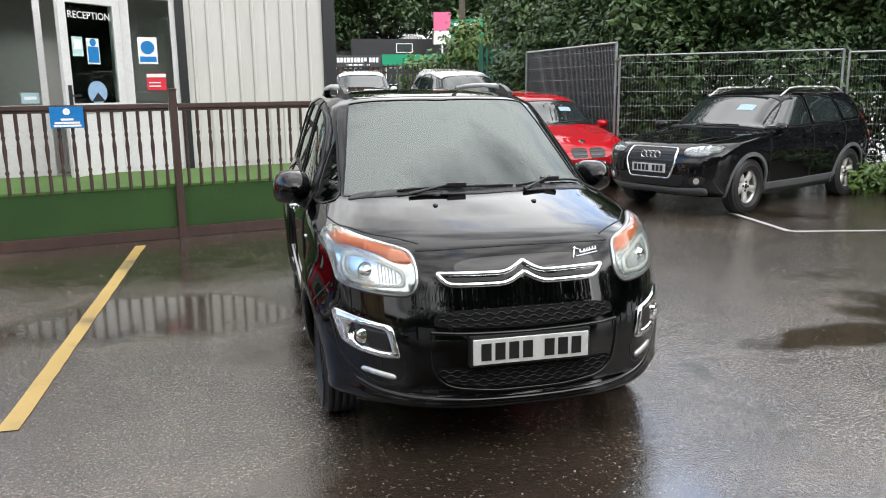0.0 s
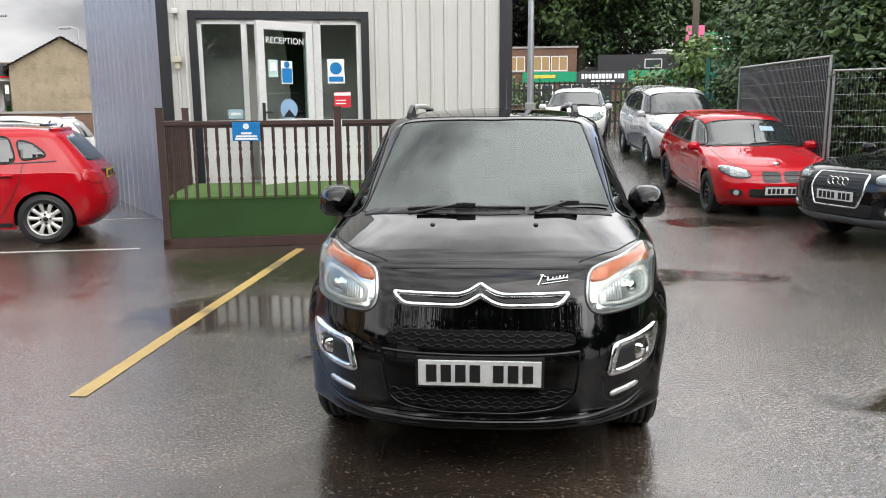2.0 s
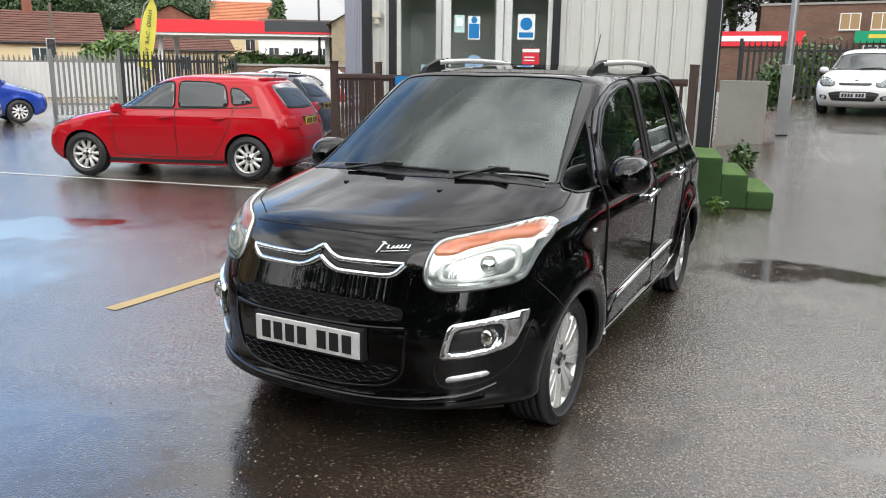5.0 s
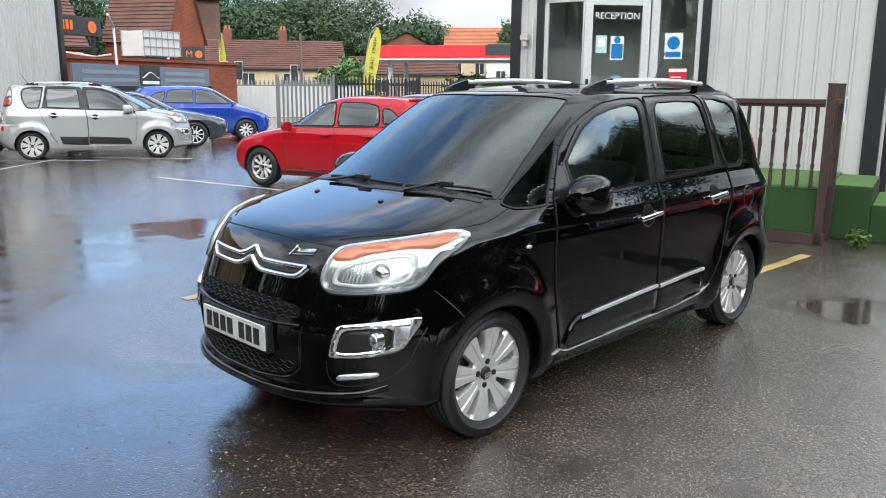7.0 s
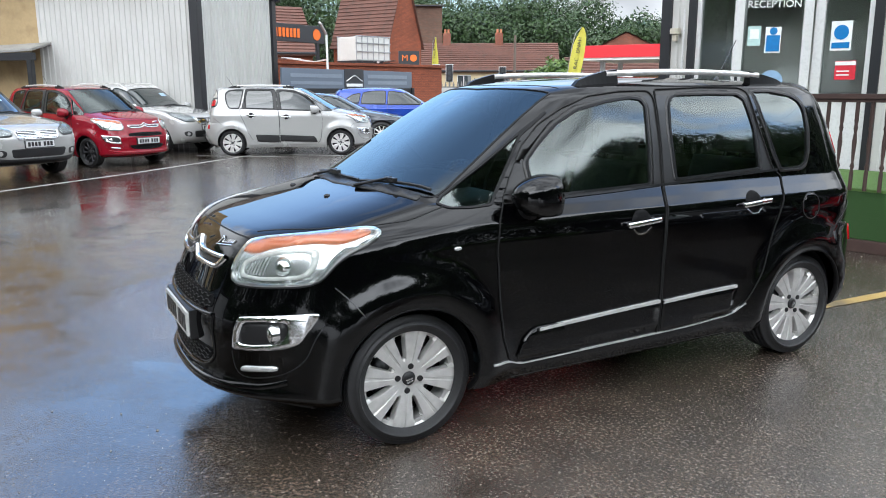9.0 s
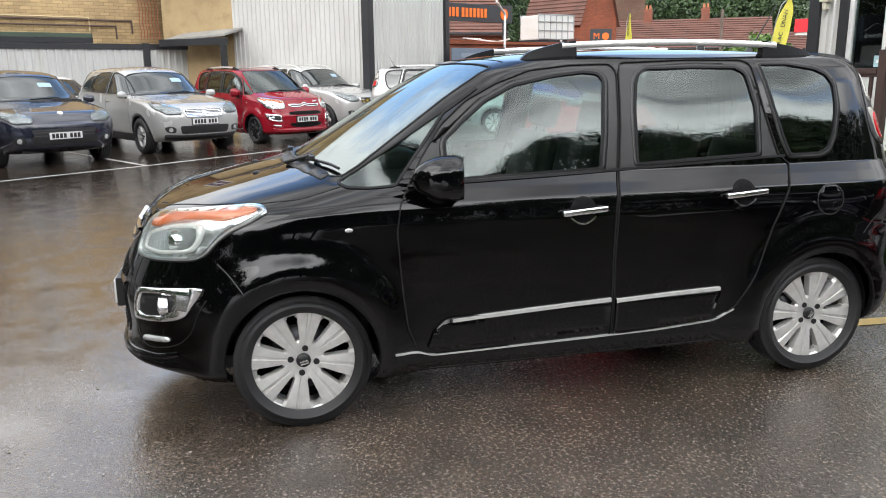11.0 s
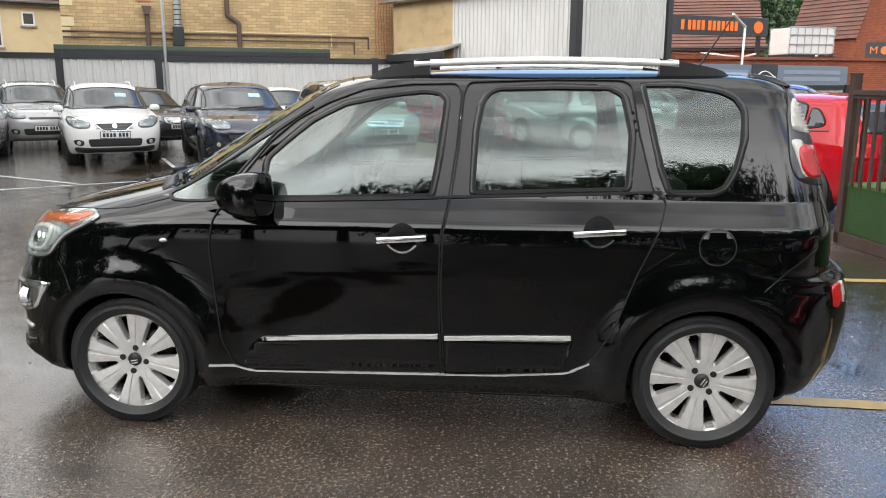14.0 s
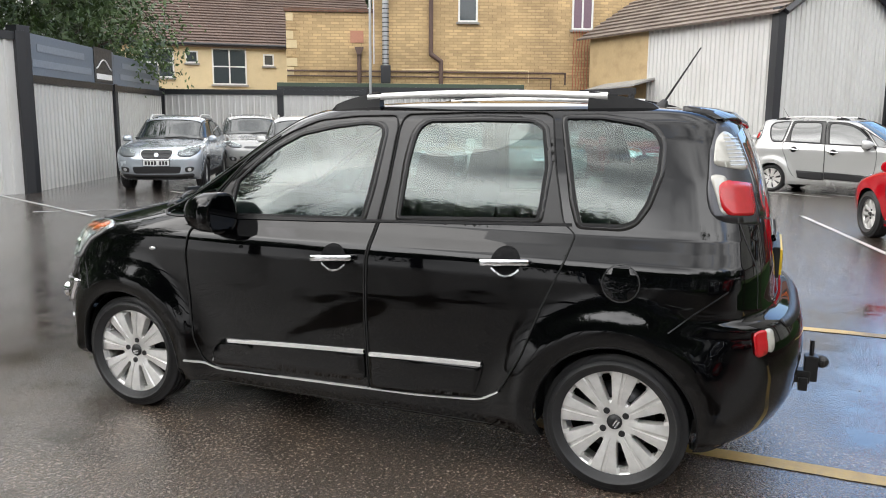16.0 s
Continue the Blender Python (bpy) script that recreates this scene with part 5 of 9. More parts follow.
def people_carrier(name, label, paint, m, step=0.024, alloy="paddle", alloy_mat=None, screen=None, front_glass=None, rear_glass=None, moulding=None):
    BLACK_PAINT = paint
    car = thing(name, label, "car", m)
    sh = Shell(HERO, step)
    body = sh.bm()
    half = [(0.3, -1.25), (0.5, -1.19), (0.625, -1.125), (0.678, -1.075), (0.64, -0.88), (0.594, -0.62), (0.56, -0.42), (0.545, -0.34), (0.3, -0.405)]
    windscreen = [(0, -1.275)] + half + [(0, -0.44)] + [(-x, y) for x, y in reversed(half)]
    clear = [(0.3, -1.2), (0.5, -1.14), (0.6, -1.085), (0.645, -1.04), (0.615, -0.88), (0.57, -0.62), (0.535, -0.43), (0.515, -0.38), (0.3, -0.44)]
    clear = [(0, -1.222)] + clear + [(0, -0.475)] + [(-x, y) for x, y in reversed(clear)]
    sh.carve(body, rounded(windscreen), "t")
    for axis in ("x", "w"):
        for outline in (FRONT_WINDOW, REAR_WINDOW, QUARTER, FRONT_QUARTER):
            sh.carve(body, rounded(outline), axis)
        for wy in HERO["axles"]:
            r = HERO["arch"]
            sh.carve(body, [(wy + r * math.cos(a * math.pi / 24), 0.306 + r * math.sin(a * math.pi / 24)) for a in range(-12, 37)], axis)
        for name, outline in (("front_door", FRONT_DOOR), ("rear_door", REAR_DOOR)):
            piece = sh.carve(body, rounded(outline), axis, keep=True)
            door = part(name, piece, BLACK_PAINT, car, smooth=True)
            door.data.materials.append(FRAME_FILM)
            for pg in door.data.polygons:
                if pg.center.z > 1.064 + 0.0345 * pg.center.y:
                    pg.material_index = 1
            part("door_seam", sh.ribbon(outline, axis, 0.0065, 0.0065, 0.012, closed=True, step=0.012), SEAM, door)
    part("body", body, BLACK_PAINT, car, "glossy lacquered bodywork", smooth=True)
    # glass and seals
    pane = part("windscreen", sh.patch(windscreen, "t", -0.004, 0, 0.04), screen or SCREEN, car, smooth=True)
    # one even sweep across the screen, steeper at its foot
    tips = []
    for vt in pane.data.vertices:
        lean = radians(31.5 + 5.0 * (-0.8 - vt.co.y))
        tips.append(Vector((0.3 * vt.co.x, -math.sin(lean), math.cos(lean))).normalized())
    pane.data.normals_split_custom_set_from_vertices(tips)
    part("windscreen_seal", sh.ribbon(windscreen, "t", 0.012, 0.002, 0.012, closed=True, step=0.015), SATIN_BLACK, car)
    part("screen_border", sh.patch(windscreen, "t", -0.0075, 0, 0.05, hole=clear), SATIN_BLACK, car, "black printed border of the windscreen")
    for axis in ("x", "w"):
        for name, outline, pane in (("front_side_window", FRONT_WINDOW, front_glass or SIDE_GLASS), ("rear_side_window", REAR_WINDOW, rear_glass or REAR_GLASS), ("quarter_window", QUARTER, rear_glass or REAR_GLASS), ("front_quarter_light", FRONT_QUARTER, front_glass or SIDE_GLASS)):
            win = part(name, sh.patch(outline, axis, -0.003, 0, 0.04), pane, car, smooth=True)
            if outline is not FRONT_QUARTER:
                cy, cz = sum(p[0] for p in outline) / len(outline), sum(p[1] for p in outline) / len(outline)
                grown = [(y + (y - cy) / math.hypot(y - cy, z - cz) * 0.026, z + (z - cz) / math.hypot(y - cy, z - cz) * 0.022) for y, z in outline]
                part("window_frame", sh.patch(grown, axis, 0.0018, 0.005, 0.05, hole=outline), FRAME_FILM, win, smooth=True)
            even(win, sh, axis, 0.03, Vector((0.9 if axis == "x" else -0.9, 0.1, -0.22)) if outline is FRONT_QUARTER else None)
            part("window_seal", sh.ribbon(outline, axis, 0.015, 0.0042, 0.016, closed=True, step=0.01), SATIN_BLACK, win)
        part("belt_trim", sh.ribbon([(-0.62, 1.045), (-0.15, 1.058), (0.18, 1.072), (0.55, 1.084), (1.06, 1.103)], axis, 0.014, 0.008, 0.014), SATIN_BLACK, car)
        # side mouldings with bright strips, sill highlight, handles, fuel flap
        for a, b in (((-0.70, 0.40), (0.14, 0.475)), ((0.168, 0.475), (0.72, 0.49))):
            low = [(a[0] - 0.03 if a[0] < 0 else a[0], 0.31), (a[0], a[1]), (a[0] + (0.06 if a[0] < 0 else 0), b[1] - 0.022 if a[0] < 0 else a[1]), (b[0], b[1]), (b[0] - (0.0 if b[0] < 0.3 else 0.05), 0.34)]
            part("side_moulding", sh.patch(low, axis, 0.014, 0.018, 0.04), moulding or BLACK_PAINT, car, "moulding along the lower door", smooth=True)
        part("bright_strip", sh.ribbon([(-0.615, 0.442), (-0.2, 0.464), (0.14, 0.478)], axis, 0.019, 0.017, 0.014), moulding or BRIGHT_TRIM, car, None if moulding else "chrome strip on the lower door")
        part("bright_strip", sh.ribbon([(0.168, 0.47), (0.45, 0.482), (0.705, 0.489)], axis, 0.019, 0.017, 0.014), moulding or BRIGHT_TRIM, car, None if moulding else "chrome strip on the lower door")
        # bright ribbon drawn for the light caught on the door's bottom edge
        part("sill_glint", sh.ribbon([(-0.88, 0.314), (-0.765, 0.309), (-0.715, 0.281), (0.0, 0.296), (0.4, 0.305), (0.7, 0.327), (0.79, 0.38)], axis, 0.0075, 0.011, 0.016), BRIGHT_TRIM, car)
        for hy, hz in ((-0.011, 0.905), (0.805, 0.945)):
            cup = part("handle_cup", sh.patch([(hy - 0.07, hz), (hy - 0.045, hz + 0.05), (hy, hz + 0.066), (hy + 0.045, hz + 0.05), (hy + 0.07, hz), (hy + 0.05, hz - 0.045), (hy, hz - 0.066), (hy - 0.05, hz - 0.045)], axis, 0.0015, 0.003, 0.03), PITCH, car, smooth=True)
            part("cup_edge", sh.ribbon([(hy - 0.06, hz - 0.03), (hy - 0.03, hz - 0.06), (hy, hz - 0.066), (hy + 0.03, hz - 0.06), (hy + 0.06, hz - 0.03)], axis, 0.010, 0.006, 0.008), CHROME, cup)
            co, no = sh.at(axis, hy, hz)
            s = 1 if axis == "x" else -1
            bm = boxes((-0.014, -0.108, -0.013, 0.012, 0.108, 0.013), bevel=0.009)
            for v in bm.verts:
                v.co.x += 0.014 * (1 - (v.co.y / 0.108) ** 2)
            h = part("door_handle", bm, CHROME, car, "chrome door handle", smooth=True)
            h.matrix_basis = pose(s * (abs(co.x) + 0.024), hy, hz, 4, 0, 0) if s > 0 else pose(s * (abs(co.x) + 0.024), hy, hz, 4, 0, 0) @ Matrix.Diagonal((-1, 1, 1, 1))
            bm = bmesh.new()
            for e in (-0.085, 0.085):
                rod(bm, (-0.03, e, 0), (0.005, e, 0), 0.011, sides=10)
            part("handle_post", bm, CHROME, h)
        part("side_repeater", sh.patch([(-1.088, 0.872), (-1.06, 0.888), (-1.03, 0.874), (-1.06, 0.86)], axis, 0.008, 0.012, 0.02), LAMP_SILVER, car, "clear oval side indicator", smooth=True)
        arcs = [(1.28 + 0.078 * math.cos(a * math.pi / 12), 0.892 + 0.078 * math.sin(a * math.pi / 12)) for a in range(24)]
        if axis == "x":
            part("fuel_flap", sh.patch(arcs, axis, 0.0022, 0.004, 0.03), BLACK_PAINT, car, smooth=True)
            part("flap_seam", sh.ribbon(arcs, axis, 0.006, 0.0026, 0.004, closed=True), BLACK_PLASTIC, car)
        part("bumper_seam", sh.ribbon([(1.472, 0.717), (1.574, 0.805), (1.679, 0.886)], axis, 0.006, 0.0015, 0.004), DARK_STEEL, car)
        part("bumper_seam", sh.ribbon([(-1.60, 0.75), (-1.55, 0.70), (-1.5, 0.63)], axis, 0.006, 0.0015, 0.004), DARK_STEEL, car)
        for wy in HERO["axles"]:
            part("arch_lip", sh.ribbon([(wy + (HERO["arch"] + 0.004) * math.cos(a * math.pi / 24), 0.306 + (HERO["arch"] + 0.004) * math.sin(a * math.pi / 24)) for a in range(-3, 28)], axis, 0.01, 0.001, 0.03), SATIN_BLACK, car, smooth=True)
    # lamps: each side
    for s in (1, -1):
        flip = (lambda o: o) if s > 0 else mirrored
        lamp = part("headlamp", sh.patch(flip(HEADLAMP), "f", 0.004, 0.01, 0.03), LAMP_GREY, car, "clear headlamp with an amber upper strip", smooth=True)
        part("amber_strip", sh.patch(flip(AMBER), "f", 0.0085, 0.006, 0.03), LAMP_AMBER, lamp, smooth=True)
        ring = [(0.508, 0.775), (0.503, 0.84), (0.56, 0.866), (0.63, 0.893), (0.70, 0.906), (0.742, 0.9), (0.756, 0.83), (0.744, 0.785), (0.62, 0.768)]
        hole = [(0.522, 0.787), (0.518, 0.828), (0.565, 0.851), (0.635, 0.877), (0.70, 0.889), (0.73, 0.884), (0.742, 0.83), (0.731, 0.799), (0.62, 0.783)]
        part("lamp_bowl", sh.patch(flip(ring), "f", 0.009, 0.008, 0.03, hole=flip(hole)), LAMP_WHITE, lamp, smooth=True)
        co, no = sh.at("f", s * 0.665, 0.832)
        bm = bmesh.new()
        bmesh.ops.create_uvsphere(bm, u_segments=24, v_segments=14, radius=0.055, matrix=Matrix.Translation(co - no * 0.036))
        part("projector", bm, MIRROR, lamp, smooth=True)
        bm = bmesh.new()
        for k in range(6):
            ends = [sh.at("f", s * (0.545 + 0.013 * k), z) for z in (0.79, 0.842 + 0.005 * k)]
            rod(bm, ends[0][0] + ends[0][1] * 0.006, ends[1][0] + ends[1][1] * 0.006, 0.003, sides=5)
        part("reflector_rib", bm, LAMP_SILVER, lamp)
        part("lamp_surround", sh.ribbon(flip(HEADLAMP), "f", 0.016, 0.012, 0.014, closed=True), LAMP_SILVER, lamp, smooth=True)
        part("lamp_cover", sh.patch(flip(HEADLAMP), "f", 0.016, 0.012, 0.04), LAMP_CLEAR, lamp, smooth=True)
        part("lamp_gap", sh.ribbon(flip(HEADLAMP), "f", 0.03, 0.003, 0.004, closed=True), BLACK_PLASTIC, lamp)
        fog = part("fog_lamp_bezel", sh.patch(flip(BEZEL), "f", 0.014, 0.024, 0.03, hole=flip(BEZEL_HOLE), soft=1), CHROME, car, "chrome fog lamp surround", smooth=True)
        part("bezel_pocket", sh.patch(flip(BEZEL_HOLE), "f", 0.0025, 0.002, 0.03), BLACK_PLASTIC, fog, smooth=True)
        co, no = sh.at("f", s * 0.69, 0.558)
        bm = bmesh.new()
        rod(bm, co + Vector((0, 0.03, 0)), co + Vector((0, -0.006, 0)), 0.042, 0.042, 24)
        part("fog_lamp", bm, CHROME, fog)
        bm = bmesh.new()
        bmesh.ops.create_uvsphere(bm, u_segments=20, v_segments=12, radius=0.036, matrix=Matrix.Translation(co) @ Matrix.Diagonal((1, 0.5, 1, 1)))
        part("fog_lens", bm, MIRROR, fog, smooth=True)
        part("daytime_lamp", sh.patch(flip([(0.56, 0.375), (0.565, 0.4), (0.70, 0.417), (0.70, 0.395)]), "f", 0.008, 0.01, 0.03, soft=1), LAMP_SILVER, car, "slim clear daytime lamp", smooth=True)
        part("cluster_seam", sh.ribbon(flip([(0.53, 0.46), (0.525, 0.40), (0.545, 0.352), (0.62, 0.348), (0.72, 0.38), (0.78, 0.45), (0.815, 0.6)]), "f", 0.006, 0.0015, 0.004), DARK_STEEL, car)
    # nose: bonnet line, badge bars, grilles, lip, plate
    part("bonnet_seam", sh.ribbon([(-0.45, 0.921), (-0.25, 0.929), (0, 0.932), (0.25, 0.929), (0.45, 0.921)], "f", 0.008, 0.0015, 0.004), SEAM, car)
    part("bonnet_seam", sh.ribbon([(0.43, -1.81), (0.62, -1.63), (0.74, -1.42), (0.78, -1.25), (0.755, -1.06)], "t", 0.008, 0.0015, 0.004), SEAM, car)
    part("bonnet_seam", sh.ribbon([(-0.43, -1.81), (-0.62, -1.63), (-0.74, -1.42), (-0.78, -1.25), (-0.755, -1.06)], "t", 0.008, 0.0015, 0.004), SEAM, car)
    for s in (1, -1):
        up = [(0, 0.872), (0.05, 0.842), (0.085, 0.83), (0.375, 0.833)]
        low = [(0, 0.829), (0.055, 0.797), (0.09, 0.786), (0.34, 0.787), (0.378, 0.833)]
        part("badge_bar", sh.ribbon([(s * x, z) for x, z in up], "f", 0.020, 0.014, 0.02, soft=1), CHROME, car, "chrome chevron bar across the nose", smooth=True)
        part("badge_bar", sh.ribbon([(s * x, z) for x, z in low], "f", 0.022, 0.014, 0.02, soft=1), CHROME, car, "chrome chevron bar across the nose", smooth=True)
        part("badge_inlay", sh.patch([(s * x, z) for x, z in ((0.005, 0.852), (0.09, 0.815), (0.36, 0.818), (0.335, 0.8), (0.09, 0.8), (0.01, 0.838))], "f", 0.003, 0.003, 0.03, soft=0), BLACK_PLASTIC, car)
    # a slanted bright flourish on the nose panel, as plain strokes
    bm = bmesh.new()
    for x0, z0, x1, z1 in ((0.245, 0.868, 0.268, 0.908), (0.255, 0.905, 0.28, 0.898), (0.285, 0.884, 0.29, 0.897), (0.302, 0.884, 0.312, 0.897), (0.318, 0.886, 0.328, 0.899), (0.336, 0.887, 0.342, 0.901), (0.352, 0.889, 0.358, 0.903), (0.368, 0.89, 0.374, 0.903), (0.262, 0.872, 0.375, 0.882), (0.285, 0.884, 0.375, 0.893)):
        a, na = sh.at("f", x0, z0)
        b, nb = sh.at("f", x1, z1)
        rod(bm, a + na * 0.004, b + nb * 0.004, 0.0032, sides=6)
    part("nose_flourish", bm, CHROME, car, "small bright flourish on the nose panel")
    upper = [(-0.41, 0.625), (-0.405, 0.672), (-0.3, 0.688), (0, 0.694), (0.3, 0.688), (0.405, 0.672), (0.41, 0.625), (0.2, 0.612), (0, 0.609), (-0.2, 0.612)]
    lower = [(-0.40, 0.44), (-0.39, 0.40), (-0.33, 0.365), (-0.15, 0.348), (0, 0.345), (0.15, 0.348), (0.33, 0.365), (0.39, 0.40), (0.40, 0.44), (0, 0.452)]
    for outline, z0, z1 in ((upper, 0.61, 0.70), (lower, 0.345, 0.455)):
        g = part("grille", sh.patch(outline, "f", 0.003, 0.006, 0.04), PITCH, car, "black honeycomb grille")
        ribs = bmesh.new()
        poly = rounded(outline)
        z, row = z0 + 0.012, 0
        while z < z1:
            x = -0.42 + (0.028 if row % 2 else 0)
            line = []
            while x < 0.43:
                for dx, dz in ((0, 0.0), (0.012, 0.009), (0.028, 0.009), (0.04, 0.0), (0.056, 0.0)):
                    line.append((x + dx, z + dz))
                x += 0.056
            good = [p for p in line if inside(p, poly)]
            hits = [sh.at("f", *p) for p in good]
            for (a, na), (b, nb) in zip(hits, hits[1:]):
                if (a - b).length < 0.04:
                    rod(ribs, a + na * 0.006, b + nb * 0.006, 0.0026, sides=4, caps=False)
            z, row = z + 0.022, row + 1
        tagged(part("grille_ribs", ribs, SATIN_BLACK, g), kind="stuff")
    part("grille_bar", sh.ribbon([(-0.42, 0.598), (-0.3, 0.592), (0, 0.588), (0.3, 0.592), (0.42, 0.598)], "f", 0.016, 0.012, 0.016), BLACK_PAINT, car, smooth=True)
    rim_line = [(-0.425, 0.60), (-0.42, 0.48), (-0.405, 0.39), (-0.34, 0.35), (-0.15, 0.332), (0.15, 0.332), (0.34, 0.35), (0.405, 0.39), (0.42, 0.48), (0.425, 0.60)]
    part("grille_edge", sh.ribbon(rim_line, "f", 0.012, 0.006, 0.01), BLACK_PAINT, car, smooth=True)
    bm = sh.ribbon([(-0.72, 0.345), (-0.66, 0.318), (-0.5, 0.306), (-0.3, 0.3), (0, 0.298), (0.3, 0.3), (0.5, 0.306), (0.66, 0.318), (0.72, 0.345)], "f", 0.03, 0.004, 0.012)
    part("front_lip", bm, BLACK_PAINT, car, "lower bumper lip", smooth=True)
    plate_part(car, sh, 0.0, 0.52, "f", PLATE_WHITE, "white number plate with dark bars", lift=0.016)
    part("skirt", sh.ribbon([(-0.7, 0.205), (-0.4, 0.2), (0, 0.2), (0.4, 0.2), (0.7, 0.205)], "f", 0.05, 0.006, 0.02), BLACK_PLASTIC, car)
    # scuttle, wipers and washer jets
    part("scuttle", sh.patch([(-0.66, -1.15), (-0.5, -1.215), (-0.25, -1.272), (0, -1.295), (0.25, -1.272), (0.5, -1.215), (0.66, -1.15), (0.63, -1.105), (0.5, -1.155), (0.25, -1.212), (0, -1.23), (-0.25, -1.212), (-0.5, -1.155), (-0.63, -1.105)], "t", 0.004, 0.008, 0.04, soft=1), BLACK_PLASTIC, car, smooth=True)
    for x0, y0, x1, y1, px, py in ((-0.41, -1.205, 0.2, -1.23, -0.36, -1.262), (0.22, -1.232, 0.635, -1.062, 0.25, -1.275)):
        bm = bmesh.new()
        pts = []
        for k in range(9):
            q = k / 8
            co, no = sh.at("t", x0 + (x1 - x0) * q, y0 + (y1 - y0) * q - 0.012 * math.sin(math.pi * q))
            pts.append(co + no * 0.012)
        tube(bm, pts, 0.0075, 6)
        w = part("wiper", bm, BLACK_PLASTIC, car)
        bm = bmesh.new()
        mid, (pc, pn) = pts[4], sh.at("t", px, py)
        rod(bm, pc + pn * 0.012, mid + Vector((0, 0, 0.022)), 0.009, 0.005, 8)
        ease = boxes((-0.05, -0.012, -0.006, 0.05, 0.012, 0.014), bevel=0.004)
        ease.transform(Matrix.Translation(mid + Vector((0, -0.004, 0.008))))
        me = bpy.data.meshes.new("clip")
        ease.to_mesh(me)
        bm.from_mesh(me)
        bpy.data.meshes.remove(me)
        part("wiper_arm", bm, BLACK_PLASTIC, w)
    for x in (-0.26, 0.25):
        bm = bmesh.new()
        bmesh.ops.create_uvsphere(bm, u_segments=12, v_segments=8, radius=0.013, matrix=Matrix.Translation(sh.at("t", x, -1.42)[0]) @ Matrix.Diagonal((1, 1.3, 0.8, 1)))
        part("washer_jet", bm, BLACK_PLASTIC, car, smooth=True)
    part("inner_mirror", boxes((-0.1, -0.46, 1.43, 0.1, -0.42, 1.495), (-0.02, -0.45, 1.48, 0.02, -0.41, 1.525), bevel=0.012), BLACK_PLASTIC, car)
    # roof: seams, rails, aerial, spoiler
    part("roof_seam", sh.ribbon([(-0.52, -0.28), (-0.3, -0.33), (0, -0.365), (0.3, -0.33), (0.52, -0.28)], "t", 0.008, 0.0015, 0.004), SEAM, car)
    for s in (1, -1):
        rail = part("roof_rail", bmesh.new(), SATIN_BLACK, car, "black roof rail with a bright metal top bar")
        for y0, y1, base in ((-0.20, 0.07, -1), (1.06, 1.36, 1)):
            verts, faces = [], []
            n = 9
            for i in range(n + 1):
                q = i / n
                y = y0 + (y1 - y0) * q
                rise = (q if base < 0 else 1 - q) ** 0.42 * 0.064 + 0.004
                x0, z0 = 0.548 - 0.02 * abs(y - 0.55), along([(-0.3, 1.553), (0.0, 1.58), (0.5, 1.592), (1.0, 1.583), (1.4, 1.562)], y, 1)
                for dx, dz in ((-0.026, -0.02), (-0.017, rise), (0.012, rise), (0.03, -0.03)):
                    verts.append((s * (x0 + dx), y, z0 + dz))
            for i in range(n):
                a, b = 4 * i, 4 * i + 4
                faces += [(a + j, b + j, b + (j + 1) % 4, a + (j + 1) % 4) for j in range(4)]
            faces += [(0, 1, 2, 3), (4 * n + 3, 4 * n + 2, 4 * n + 1, 4 * n)]
            bm = raw(verts, faces)
            bmesh.ops.recalc_face_normals(bm, faces=bm.faces)
            part("rail_foot", bm, SATIN_BLACK, rail, "black rail foot", smooth=False)
        verts, faces = [], []
        n = 24
        for i in range(n + 1):
            y = 0.0 + 1.14 * i / n
            z0 = 1.632 + 0.014 * math.sin(math.pi * i / n)
            x0 = 0.545 - 0.02 * abs(y - 0.55)
            for dx, dz in ((-0.019, -0.02), (-0.021, 0.003), (-0.009, 0.011), (0.01, 0.01), (0.021, 0.0), (0.02, -0.022)):
                verts.append((s * (x0 + dx), y, z0 + dz))
        for i in range(n):
            a, b = 6 * i, 6 * i + 6
            faces += [(a + j, b + j, b + (j + 1) % 6, a + (j + 1) % 6) for j in range(6)]
        bm = raw(verts, faces)
        bmesh.ops.recalc_face_normals(bm, faces=bm.faces)
        part("rail_bar", bm, ALLOY, rail, "brushed silver rail bar", smooth=True)
    bm = bmesh.new()
    base, _ = sh.at("t", 0.08, 1.3)
    rod(bm, base - Vector((0, 0, 0.01)), base + Vector((0, 0.02, 0.03)), 0.035, 0.012, 12)
    rod(bm, base + Vector((0, 0.02, 0.03)), base + Vector((0, 0.165, 0.265)), 0.0055, 0.003, 6)
    part("aerial", bm, BLACK_PLASTIC, car, "black rod aerial")
    part("spoiler", sh.patch([(-0.52, 1.44), (-0.55, 1.6), (-0.3, 1.66), (0, 1.68), (0.3, 1.66), (0.55, 1.6), (0.52, 1.44)], "t", 0.014, 0.03, 0.05), BLACK_PAINT, car, "roof spoiler lip", smooth=True)
    # tail
    for s in (1, -1):
        corner = "d" if s > 0 else "e"
        tail = [(-0.034, 1.522), (-0.1, 1.42), (-0.145, 1.25), (-0.147, 1.17), (-0.12, 1.145), (0.10, 1.12), (0.13, 1.2), (0.13, 1.3), (0.115, 1.4), (0.075, 1.48), (0.02, 1.522)]
        lamp = part("tail_lamp", sh.patch(tail, corner, 0.003, 0.006, 0.03), DARK_STEEL, car, "tall tail lamp, clear above red", smooth=True)
        part("clear_section", sh.patch([(-0.105, 1.355), (-0.07, 1.452), (-0.02, 1.487), (0.031, 1.472), (0.088, 1.41), (0.1, 1.344), (0.063, 1.329), (-0.079, 1.349)], corner, 0.006, 0.005, 0.03), TAIL_CLEAR, lamp, "ribbed clear lamp section", smooth=True)
